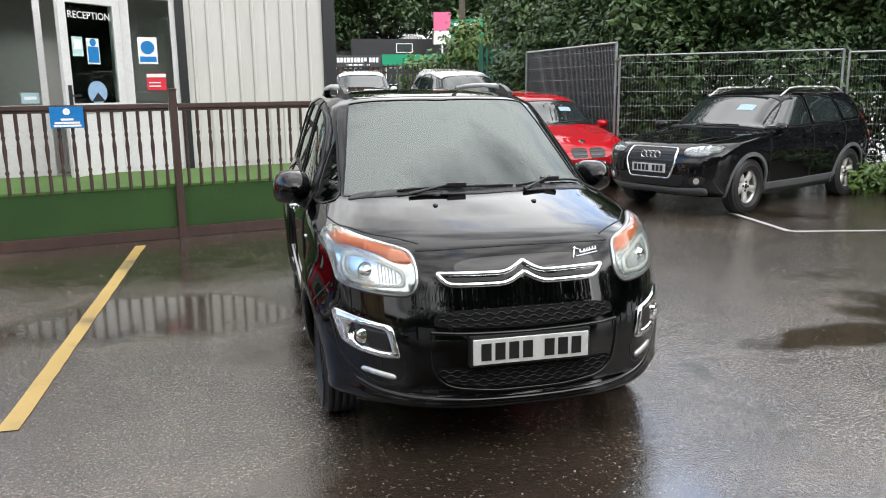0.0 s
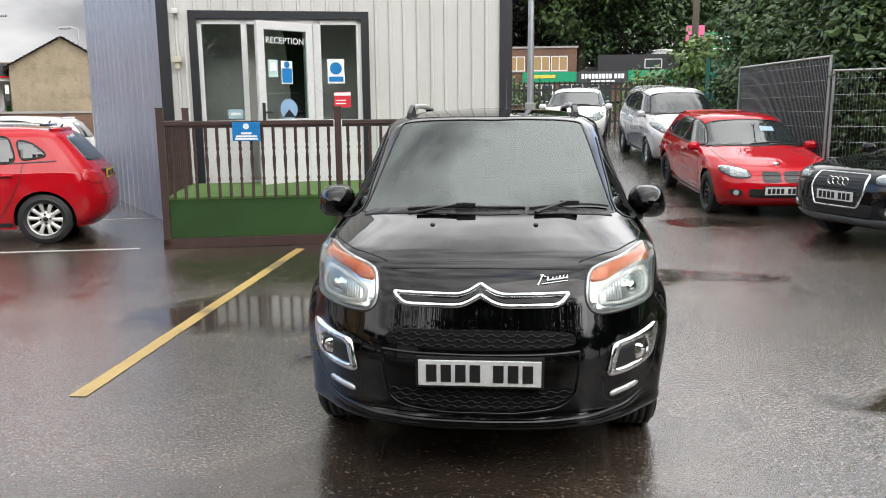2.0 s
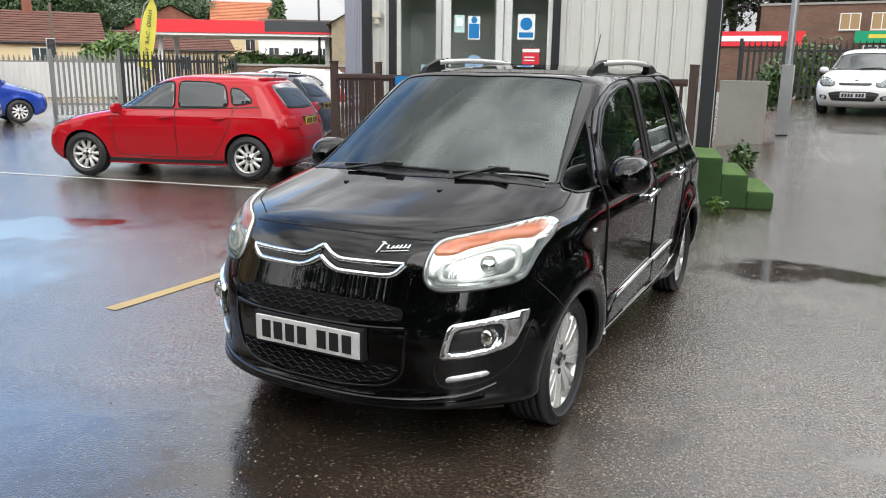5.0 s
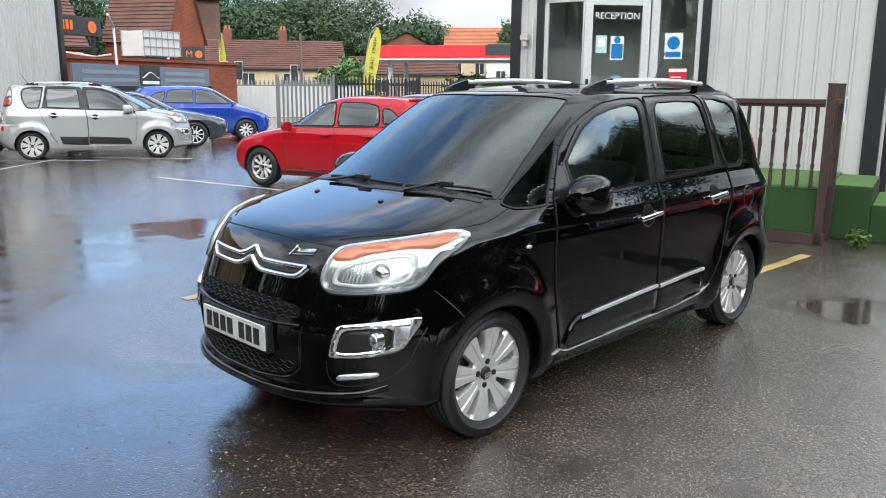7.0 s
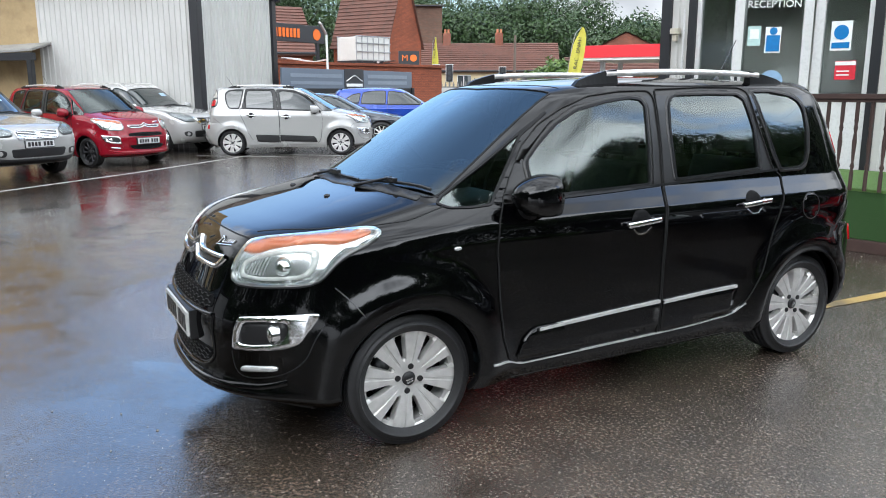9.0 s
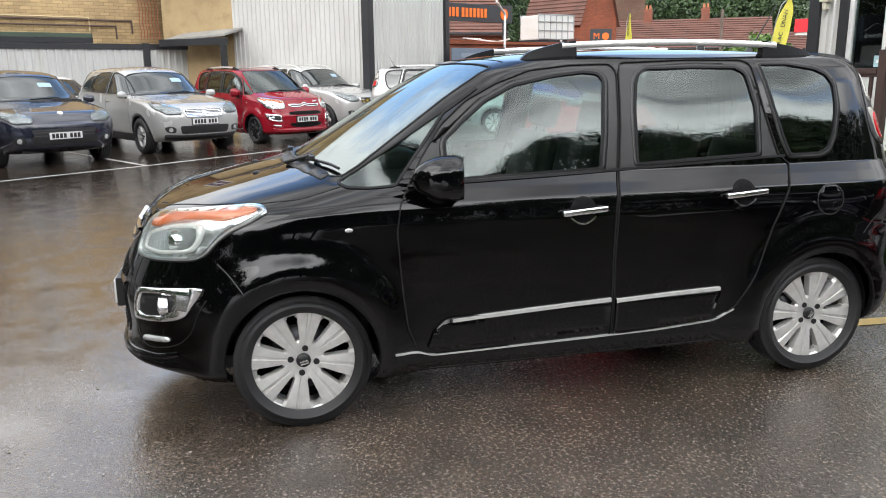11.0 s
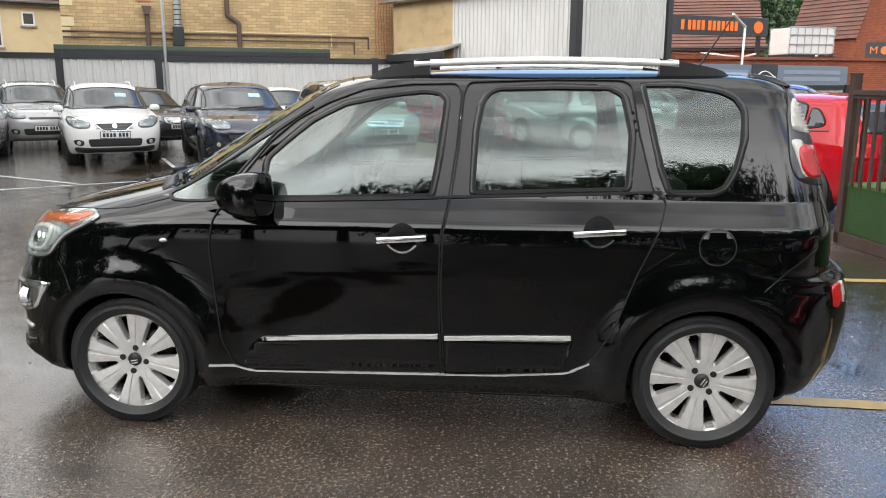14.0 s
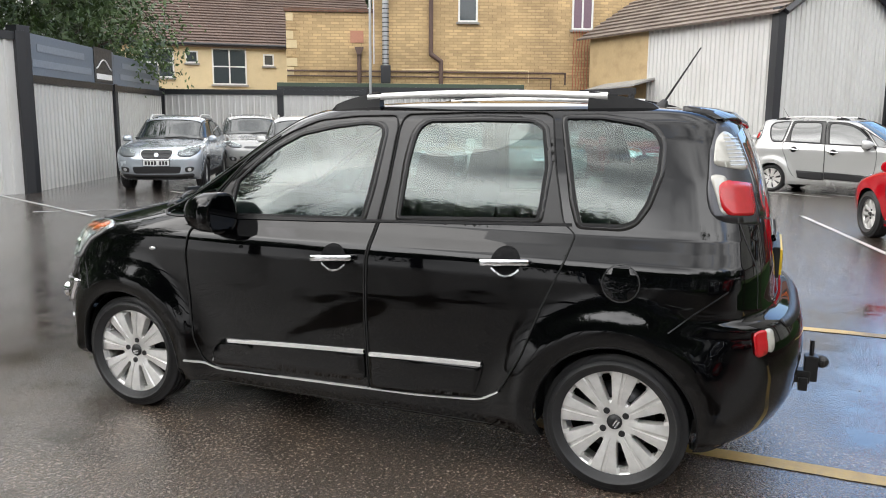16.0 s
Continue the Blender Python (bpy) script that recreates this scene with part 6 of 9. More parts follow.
        part("red_surround", sh.patch([(-0.125, 1.32), (-0.06, 1.315), (-0.075, 1.165), (-0.11, 1.165)], corner, 0.0045, 0.004, 0.03), TAIL_CLEAR, lamp, smooth=True)
        part("red_section", sh.patch([(-0.102, 1.276), (-0.074, 1.297), (0.087, 1.28), (0.084, 1.184), (0.06, 1.157), (-0.09, 1.165), (-0.108, 1.204)], corner, 0.008, 0.007, 0.03, soft=1), LAMP_RED, lamp, smooth=True)
        bm = bmesh.new()
        for k in range(8):
            z = 1.352 + k * 0.015
            ends = [sh.at(corner, a, z) for a in (-0.03, 0.03, 0.082 - 0.35 * max(0, z - 1.41))]
            for (a, na), (b, nb) in zip(ends, ends[1:]):
                rod(bm, a + na * 0.0065, b + nb * 0.0065, 0.0022, sides=4)
        part("lens_rib", bm, LAMP_SILVER, lamp)
        part("lamp_gap", sh.ribbon(tail, corner, 0.012, 0.002, 0.006, closed=True), SEAM, lamp)
        low = part("rear_fog_lamp", sh.patch([(-0.03, 0.722), (0.028, 0.732), (0.03, 0.64), (-0.024, 0.625)], corner, 0.012, 0.016, 0.02, soft=1), LAMP_RED, car, "red and clear bumper lamp", smooth=True)
        part("fog_section", sh.patch([(0.03, 0.732), (0.06, 0.73), (0.072, 0.697), (0.058, 0.643), (0.031, 0.64)], corner, 0.013, 0.016, 0.02, soft=1), TAIL_CLEAR, low, smooth=True)
        part("tailgate_seam", sh.ribbon([(s * 0.56, 1.53), (s * 0.66, 1.3), (s * 0.70, 1.13), (s * 0.69, 0.8)], "r", 0.007, 0.0015, 0.004), BLACK_PLASTIC, car)
    part("rear_screen", sh.patch([(-0.55, 1.14), (-0.5, 1.47), (-0.3, 1.5), (0.3, 1.5), (0.5, 1.47), (0.55, 1.14), (0.3, 1.11), (-0.3, 1.11)], "r", 0.004, 0.008, 0.05), DARK_GLAZING, car, smooth=True)
    part("tailgate_trim", sh.ribbon([(-0.3, 1.03), (0, 1.035), (0.3, 1.03)], "r", 0.03, 0.012, 0.02), CHROME, car)
    plate_part(car, sh, 0.0, 0.92, "r", PLATE_YELLOW, "yellow number plate with dark bars")
    part("rear_bumper_top", sh.patch([(-0.6, 0.745), (-0.3, 0.75), (0.3, 0.75), (0.6, 0.745), (0.58, 0.71), (0, 0.715), (-0.58, 0.71)], "r", 0.006, 0.01, 0.04, soft=1), BLACK_PLASTIC, car, smooth=True)
    bm = boxes((0.0, 1.9, 0.33, 0.07, 2.03, 0.39), (0.005, 2.0, 0.34, 0.065, 2.06, 0.46), bevel=0.008)
    bmesh.ops.create_uvsphere(bm, u_segments=14, v_segments=10, radius=0.03, matrix=Matrix.Translation((0.035, 2.075, 0.435)))
    rod(bm, (0.035, 2.03, 0.46), (0.035, 2.03, 0.53), 0.01)
    box(bm, -0.02, 1.98, 0.30, 0.09, 2.02, 0.36, bevel=0.006)
    part("tow_bar", bm, BLACK_PLASTIC, car, "black tow bar with socket")
    # wheels, mirrors, underside, cabin
    for x in (0.745, -0.745):
        for y in HERO["axles"]:
            wheel(car, x, y, 0.297, 0.233, 0.195, alloy, alloy_mat or ALLOY)
    for y in HERO["axles"]:
        arch_liner(car, y, HERO["arch"] + 0.012, 0.304, 0.80)
    for s in (1, -1):
        door_mirror(car, s, -0.63, 1.082, 1.007, BLACK_PAINT, (0.19, 0.335, 0.17))
    part("underside", boxes((-0.55, -1.75, 0.2, 0.55, 1.7, 0.26), (-0.80, -0.85, 0.2, 0.80, 0.85, 0.26)), BLACK_PLASTIC, car)
    part("headlining", sh.patch([(-0.5, -0.35), (0.5, -0.35), (0.5, 1.45), (-0.5, 1.45)], "t", -0.035, 0, 0.12), plain("headlining", (0.25, 0.25, 0.24), 0.9), car)
    cabin(car, [(-0.36, -0.15, 0.5, 0.62), (0.36, -0.15, 0.5, 0.62), (-0.4, 0.75, 0.52, 0.6), (0.4, 0.75, 0.52, 0.6)], -0.82, 0.26, 0.62, 0.7, -0.36)
    return car


people_carrier("black_people_carrier", "black five-door compact people carrier, wet and polished, parked on wet tarmac", BLACK_PAINT, pose(0, 0, 0))

# ---- the other parked cars ----
GLAZING = plain("dark_glazing_panes", (0.016, 0.022, 0.022), 0.04)
GLAZING.node_tree.nodes["Principled BSDF"].inputs["IOR"].default_value = 1.85
PARKED_LAMP = plain("weathered_lamp", (0.3, 0.31, 0.32), 0.2, 0.35)
CARD = plain("price_card", (0.3, 0.42, 0.52), 0.4)
SHAPES = {
    "hatch": ([(0.05, 0.13), (0.014, 0.17), (0, 0.26), (0.004, 0.38), (0.018, 0.46), (0.055, 0.53), (0.14, 0.60), (0.25, 0.66), (0.285, 0.68), (0.36, 0.80), (0.43, 0.92), (0.47, 0.965), (0.53, 0.99), (0.58, 1.0)],
              [(0.05, 0.14), (0.012, 0.2), (0, 0.34), (0.01, 0.47), (0.02, 0.56), (0.04, 0.66), (0.08, 0.80), (0.12, 0.93), (0.15, 0.965), (0.25, 0.985), (0.42, 1.0)]),
    "suv": ([(0.05, 0.15), (0.012, 0.2), (0, 0.30), (0.004, 0.45), (0.018, 0.52), (0.05, 0.57), (0.15, 0.615), (0.26, 0.655), (0.295, 0.675), (0.36, 0.79), (0.42, 0.9), (0.46, 0.955), (0.52, 0.985), (0.58, 1.0)],
            [(0.04, 0.17), (0.008, 0.25), (0, 0.38), (0.012, 0.52), (0.025, 0.62), (0.05, 0.76), (0.085, 0.90), (0.115, 0.955), (0.2, 0.98), (0.42, 1.0)]),
    "van": ([(0.05, 0.13), (0.014, 0.17), (0, 0.26), (0.004, 0.38), (0.02, 0.46), (0.06, 0.52), (0.13, 0.58), (0.19, 0.63), (0.23, 0.67), (0.31, 0.80), (0.39, 0.92), (0.43, 0.965), (0.5, 0.99), (0.58, 1.0)],
            [(0.04, 0.14), (0.01, 0.2), (0, 0.34), (0.01, 0.5), (0.02, 0.62), (0.04, 0.78), (0.07, 0.92), (0.1, 0.965), (0.25, 0.99), (0.42, 1.0)]),
}


def parked_car(label, kind, size, wheelbase, overhang, paint, at, heading, wheels=("ten", 0.31, 0.2, None), face="bar", plate="f", bits=(), name="parked_car", ground_z=0.0, clad=False, rails=False, pitch=0.0):
    """A parked car: size is length, width, height; at is the middle of its wheelbase; heading points ahead in degrees."""
    L, W, H = size
    nose, tail = SHAPES[kind]
    y0 = -wheelbase / 2 - overhang
    hw = W / 2 * 0.985
    rr = wheels[1]
    sp = dict(nose=[(y0 + a * L, b * H) for a, b in nose], tail=[(y0 + L - a * L, b * H) for a, b in tail],
              width=[(b * H, a * hw) for b, a in ((0.13, 0.89), (0.25, 0.95), (0.4, 0.99), (0.5, 1.0), (0.6, 0.985), (0.66, 0.95), (0.7, 0.92), (0.8, 0.85), (0.9, 0.775), (0.94, 0.72), (0.97, 0.62), (0.985, 0.5), (0.995, 0.28), (1.0, 0.05))],
              fcap=[(b * H, d * L, n) for b, d, n in ((0.13, 0.10, 2.7), (0.3, 0.125, 3.3), (0.5, 0.135, 3.3), (0.58, 0.15, 3.0), (0.64, 0.18, 2.8), (0.68, 0.17, 2.6), (0.95, 0.1, 2.6), (1.0, 0.06, 2))],
              rcap=[(b * H, d * L, n) for b, d, n in ((0.13, 0.1, 2.8), (0.5, 0.11, 3.2), (0.9, 0.075, 3.4), (1.0, 0.05, 2))],
              mid=y0 + L / 2, barrel=0.015, axles=(-wheelbase / 2, wheelbase / 2), wheel=(rr,), arch=rr + 0.045, flare=0.02)
    sh = Shell(sp, 0.05, 2)
    car = thing(name, label, "car", pose(at[0], at[1], ground_z, 0, 0, heading + 90) @ pose(0, 0, 0, pitch, 0, 0), "parked cars")
    body = sh.bm()

    def q(pts):
        return [(y0 + a * L, b * H) for a, b in pts]

    def fr(pts, s=1):
        return [(s * a * hw, b * H) for a, b in pts]

    shift = -0.045 if kind == "van" else 0.0
    front = q([(0.335 + shift, 0.675), (0.40 + shift, 0.795), (0.455 + shift, 0.885), (0.50, 0.922), (0.535, 0.928), (0.545, 0.68)])
    rear = q([(0.56, 0.685), (0.553, 0.93), (0.66, 0.925), (0.725, 0.90), (0.745, 0.72), (0.735, 0.69)])
    quarter = q([(0.76, 0.70), (0.742, 0.89), (0.80, 0.865), (0.85, 0.79), (0.865, 0.73)] if kind != "hatch" else [(0.76, 0.71), (0.745, 0.88), (0.785, 0.86), (0.825, 0.78), (0.835, 0.74)])
    for axis in ("x", "w"):
        for wy in sp["axles"]:
            r = sp["arch"]
            sh.carve(body, [(wy + r * math.cos(a * math.pi / 16), rr + r * math.sin(a * math.pi / 16)) for a in range(-8, 25)], axis)
    part("body", body, paint, car, smooth=True)
    trim = BLACK_PLASTIC
    for axis in ("x", "w"):
        for nm, o in (("front_side_window", front), ("rear_side_window", rear), ("quarter_window", quarter)):
            w = part(nm, sh.patch(o, axis, 0.011, 0.013, 0.05, step=0.03), GLAZING, car, smooth=True)
            part("window_seal", sh.ribbon(o, axis, 0.022, 0.012, 0.014, closed=True, step=0.04), SATIN_BLACK, w)
        part("belt_trim", sh.ribbon(q([(0.31 + shift, 0.665), (0.55, 0.672), (0.86, 0.70)]), axis, 0.016, 0.008, 0.012, step=0.06), CHROME if "chrome" in bits else trim, car)
        part("door_seam", sh.ribbon(q([(0.30, 0.62), (0.305, 0.4), (0.315, 0.22), (0.548, 0.20), (0.548, 0.66)]), axis, 0.012, 0.002, 0.004, step=0.05), trim, car)
        part("door_seam", sh.ribbon(q([(0.552, 0.2), (0.68, 0.21), (0.72, 0.36), (0.755, 0.55), (0.765, 0.68)]), axis, 0.012, 0.002, 0.004, step=0.05), trim, car)
        for hy in (0.51, 0.715):
            part("door_handle", sh.ribbon(q([(hy - 0.022, 0.585), (hy + 0.022, 0.59)]), axis, 0.028, 0.03, 0.028, step=0.03), CHROME if "chrome" in bits else paint, car, smooth=True)
        part("sill", sh.ribbon(q([(0.28, 0.17), (0.5, 0.165), (0.72, 0.17)]), axis, 0.06, 0.008, 0.02, step=0.08), trim, car)
        if clad:
            for wy in sp["axles"]:
                r = sp["arch"] + 0.025
                part("arch_cladding", sh.ribbon([(wy + r * math.cos(a * math.pi / 16), rr + r * math.sin(a * math.pi / 16)) for a in range(-2, 19)], axis, 0.06, 0.008, 0.02, step=0.06), clad, car)
            part("door_cladding", sh.ribbon(q([(0.29, 0.2), (0.5, 0.2), (0.71, 0.21)]), axis, 0.11, 0.01, 0.02, step=0.08), clad, car)
        if "strip" in bits:
            part("side_strip", sh.ribbon(q([(0.31, 0.31), (0.5, 0.315), (0.69, 0.32)]), axis, 0.05, 0.012, 0.016, step=0.08), trim, car)
    ws_base, ws_top = (0.285, 0.44) if kind != "van" else (0.235, 0.4)
    ws = [(a * hw, y0 + b * L) for a, b in ((-0.84, ws_base + 0.04), (-0.45, ws_base + 0.008), (0, ws_base), (0.45, ws_base + 0.008), (0.84, ws_base + 0.04), (0.785, (ws_base + ws_top) / 2 + 0.025), (0.705, ws_top + 0.012), (0.35, ws_top), (0, ws_top - 0.002), (-0.35, ws_top), (-0.705, ws_top + 0.012), (-0.785, (ws_base + ws_top) / 2 + 0.025))]
    w = part("windscreen", sh.patch(ws, "t", 0.009, 0.013, 0.06, step=0.04), GLAZING, car, smooth=True)
    part("window_seal", sh.ribbon(ws, "t", 0.024, 0.010, 0.014, closed=True, step=0.04), SATIN_BLACK, w)
    part("scuttle", sh.ribbon([(-0.75 * hw, y0 + (ws_base + 0.022) * L), (0, y0 + (ws_base - 0.008) * L), (0.75 * hw, y0 + (ws_base + 0.022) * L)], "t", 0.06, 0.008, 0.012, step=0.08), trim, car)
    for sgn in (-0.1, 0.3):
        part("wiper", sh.ribbon([(sgn * hw, y0 + (ws_base + 0.004) * L), ((sgn + 0.55) * hw, y0 + (ws_base + 0.022) * L)], "t", 0.02, 0.025, 0.02, step=0.06), trim, car)
    part("bonnet_seam", sh.ribbon([(0.62 * hw, y0 + 0.06 * L), (0.8 * hw, y0 + 0.15 * L), (0.82 * hw, y0 + ws_base * L)], "t", 0.012, 0.002, 0.004, step=0.06), trim, car)
    part("bonnet_seam", sh.ribbon([(-0.62 * hw, y0 + 0.06 * L), (-0.8 * hw, y0 + 0.15 * L), (-0.82 * hw, y0 + ws_base * L)], "t", 0.012, 0.002, 0.004, step=0.06), trim, car)
    rs = [(-0.66 * hw, 0.69 * H), (-0.6 * hw, 0.9 * H), (0, 0.925 * H), (0.6 * hw, 0.9 * H), (0.66 * hw, 0.69 * H), (0, 0.675 * H)]
    part("rear_screen", sh.patch(rs, "r", 0.005, 0.008, 0.1, step=0.04), GLAZING, car, smooth=True)
    part("spoiler", sh.ribbon([(-0.6 * hw, 0.95 * H), (0, 0.955 * H), (0.6 * hw, 0.95 * H)], "r", 0.05, 0.03, 0.03, step=0.08), paint, car, smooth=True)
    part("tailgate_seam", sh.ribbon([(-0.72 * hw, 0.44 * H), (-0.7 * hw, 0.4 * H), (0.7 * hw, 0.4 * H), (0.72 * hw, 0.44 * H)], "r", 0.01, 0.002, 0.004, step=0.06), trim, car)
    for s in (1, -1):
        slant = {"audi": [(0.53, 0.48), (0.5, 0.53), (0.78, 0.555), (0.93, 0.56), (0.95, 0.51), (0.75, 0.47)], "kidney": [(0.5, 0.435), (0.5, 0.49), (0.72, 0.525), (0.92, 0.535), (0.95, 0.49), (0.76, 0.435)], "slim": [(0.48, 0.47), (0.46, 0.50), (0.75, 0.56), (0.93, 0.585), (0.95, 0.54), (0.75, 0.47)]}.get(face, [(0.5, 0.46), (0.48, 0.52), (0.75, 0.575), (0.92, 0.59), (0.95, 0.53), (0.78, 0.46)])
        lamp = part("headlamp", sh.patch(fr(slant, s), "f", 0.006, 0.01, 0.05, step=0.03), PARKED_LAMP, car, "clear headlamp with a grey reflector", smooth=True)
        part("lamp_cover", sh.patch(fr(slant, s), "f", 0.014, 0.008, 0.08, step=0.03), LAMP_CLEAR, lamp, smooth=True)
        part("lamp_gap", sh.ribbon(fr(slant, s), "f", 0.03, 0.005, 0.006, closed=True, step=0.04), trim, lamp)
        fog = part("fog_lamp", sh.patch(fr([(0.64, 0.25), (0.62, 0.31), (0.74, 0.33), (0.85, 0.32), (0.8, 0.26)], s), "f", 0.005, 0.008, 0.05, step=0.03), trim, car)
        co, no = sh.at("f", s * 0.73 * hw, 0.29 * H)
        part("fog_lens", rod(bmesh.new(), co + no * -0.02, co + no * 0.014, 0.04, 0.038, 16), LAMP_SILVER, fog)
        tl = [(0.58, 0.5), (0.56, 0.585), (0.75, 0.625), (0.9, 0.63), (0.9, 0.5)] if kind == "hatch" else [(0.7, 0.48), (0.68, 0.66), (0.8, 0.78), (0.88, 0.66), (0.9, 0.48)]
        part("tail_lamp", sh.patch(fr(tl, s), "r", 0.008, 0.012, 0.05, step=0.03), LAMP_RED, car, smooth=True)
        side = "x" if s > 0 else "w"
        part("tail_lamp", sh.patch(q([(0.935, 0.52), (0.93, 0.6), (0.965, 0.62), (0.985, 0.6), (0.985, 0.52)]), side, 0.007, 0.01, 0.04, step=0.03), LAMP_RED, car, smooth=True)
        door_mirror(car, s, y0 + (0.335 + shift) * L, 0.67 * H, W / 2 + 0.12, paint, (0.18, 0.13, 0.125))
    low = fr([(-0.52, 0.24), (-0.56, 0.33), (0.56, 0.33), (0.52, 0.24)])
    part("lower_grille", sh.patch(low, "f", 0.005, 0.008, 0.08, step=0.03), trim, car)
    grilles = {"audi": [[(-0.34, 0.3), (-0.42, 0.42), (-0.40, 0.535), (0.40, 0.535), (0.42, 0.42), (0.34, 0.3)]],
               "kidney": [[(0.03, 0.395), (0.03, 0.49), (0.3, 0.495), (0.34, 0.45), (0.3, 0.39)], [(-0.03, 0.395), (-0.03, 0.49), (-0.3, 0.495), (-0.34, 0.45), (-0.3, 0.39)]],
               "vee": [[(-0.22, 0.42), (-0.42, 0.51), (0.42, 0.51), (0.22, 0.42)]],
               "slim": [[(-0.4, 0.455), (-0.42, 0.485), (0.42, 0.485), (0.4, 0.455)]],
               "hex": [[(-0.3, 0.42), (-0.38, 0.49), (-0.34, 0.54), (0.34, 0.54), (0.38, 0.49), (0.3, 0.42)]],
               "grin": [[(-0.36, 0.475), (-0.42, 0.51), (0.42, 0.51), (0.36, 0.475)], [(-0.5, 0.24), (-0.62, 0.36), (-0.4, 0.385), (0.4, 0.385), (0.62, 0.36), (0.5, 0.24)]],
               "mouth": [[(-0.48, 0.3), (-0.55, 0.40), (0.55, 0.40), (0.48, 0.3)]],
               "bar": [[(-0.4, 0.43), (-0.44, 0.51), (0.44, 0.51), (0.4, 0.43)]]}[face]
    for o in grilles:
        g = part("grille", sh.patch(fr(o), "f", 0.006, 0.01, 0.06, step=0.03, soft=1), trim, car)
        if "chrome" in bits or face in ("audi", "bar", "hex", "vee"):
            part("grille_surround", sh.ribbon(fr(o), "f", 0.022, 0.014, 0.02, closed=True, step=0.03, soft=1), CHROME if face != "mouth" else trim, g, smooth=True)
        zs = [p[1] for p in o]
        xs = [p[0] for p in o]
        bars = 4 if face in ("audi", "bar") else 2
        for k in range(1, bars + 1):
            z = min(zs) + (max(zs) - min(zs)) * k / (bars + 1)
            part("grille_bar", sh.ribbon(fr([(min(xs) * 0.9 if min(xs) < 0 else min(xs) * 1.05, z), (max(xs) * 0.9 if max(xs) > 0 else max(xs) * 1.05, z)]), "f", 0.016, 0.012, 0.012, step=0.05), CHROME if face == "bar" else DARK_ALLOY, g)
    zc = 0.475 if face in ("vee", "bar", "hex") else 0.55
    co, no = sh.at("f", 0, (0.48 if face == "audi" else zc) * H)
    if face == "audi":
        bm = bmesh.new()
        for k in range(4):
            c = co + Vector((-0.105 + 0.07 * k, -0.02, 0))
            tube(bm, [c + Vector((0.045 * math.cos(a * math.pi / 8), 0, 0.045 * math.sin(a * math.pi / 8))) for a in range(17)], 0.006, 6)
        part("badge", bm, CHROME, car)
    else:
        part("badge", rod(bmesh.new(), co - no * 0.01, co + no * 0.02, 0.05, 0.045, 20), CHROME, car)
    plate_part(car, sh, 0, ({"slim": 0.33, "mouth": 0.33, "grin": 0.33, "kidney": 0.31}.get(face, 0.375)) * H, "f", PLATE_WHITE, "white number plate with dark bars", lift=0.014)
    plate_part(car, sh, 0, (0.56 if kind == "hatch" else 0.5) * H, "r", PLATE_YELLOW, "yellow number plate with dark bars", lift=0.014)
    if clad:
        part("bumper_cladding", sh.patch(fr([(-0.8, 0.17), (-0.84, 0.24), (-0.5, 0.225), (0.5, 0.225), (0.84, 0.24), (0.8, 0.17)]), "f", 0.008, 0.015, 0.08, step=0.04), clad, car, smooth=True)
    if rails:
        for s in (1, -1):
            bm = bmesh.new()
            pts = [Vector((s * 0.62 * hw, y0 + (0.47 + 0.4 * k / 8) * L, 0)) for k in range(9)]
            for k, p in enumerate(pts):
                p.z = sh.at("t", p.x, p.y)[0].z + (0.05 if 0 < k < 8 else 0.0)
            part("roof_rail", tube(bm, pts, 0.014, 6), ALLOY, car, smooth=True)
    if "aerial" in bits:
        b = sh.at("t", 0, y0 + 0.84 * L)[0]
        part("aerial", rod(bmesh.new(), b, b + Vector((0, 0.04, 0.06)), 0.02, 0.006, 8), trim, car)
    if "sheet" in bits:
        co, no = sh.at("t", 0.3 * hw, y0 + (ws_base + 0.05) * L)
        part("price_card", sh.patch([(0.2 * hw, y0 + (ws_base + 0.085) * L), (0.2 * hw, y0 + (ws_base + 0.11) * L), (0.45 * hw, y0 + (ws_base + 0.117) * L), (0.45 * hw, y0 + (ws_base + 0.092) * L)], "t", 0.012, 0.001, 0.1, soft=0), CARD, car, "pale price card behind the screen")
    style, rad, rim, wm = wheels
    for x in (W / 2 - 0.115, -W / 2 + 0.115):
        for y in sp["axles"]:
            wheel(car, x, y, rad, rim, 0.2, style, wm or ALLOY)
    for y in sp["axles"]:
        arch_liner(car, y, sp["arch"] + 0.01, rr, hw * 0.965)
    part("underside", boxes((-W * 0.33, y0 + 0.2, 0.16 * H, W * 0.33, y0 + L - 0.2, 0.2 * H), (-hw * 0.9, -wheelbase / 2 + 0.42, 0.13 * H, hw * 0.9, wheelbase / 2 - 0.42, 0.18 * H)), trim, car)
    return car


def back_from(axle, heading, wheelbase):
    """The middle of the wheelbase from the middle of the front axle."""
    a = radians(heading)
    return axle[0] - math.cos(a) * wheelbase / 2, axle[1] - math.sin(a) * wheelbase / 2


RED = car_paint("red_paint", (0.37, 0.004, 0.010))
CRIMSON = car_paint("crimson_paint", (0.2, 0.005, 0.013))
WHITE = car_paint("white_paint", (0.6, 0.6, 0.585))
SILVER = car_paint("silver_paint", (0.36, 0.36, 0.35), 0.2)
PALE_SILVER = car_paint("pale_silver_paint", (0.44, 0.44, 0.43), 0.2)
BLUE = car_paint("blue_paint", (0.008, 0.045, 0.33), 0.2)
SLATE = car_paint("slate_paint", (0.05, 0.055, 0.065), 0.4)
NIGHT = car_paint("night_blue_paint", (0.012, 0.015, 0.028), 0.25)
GREY_CLAD = plain("grey_cladding", (0.10, 0.105, 0.11), 0.5)

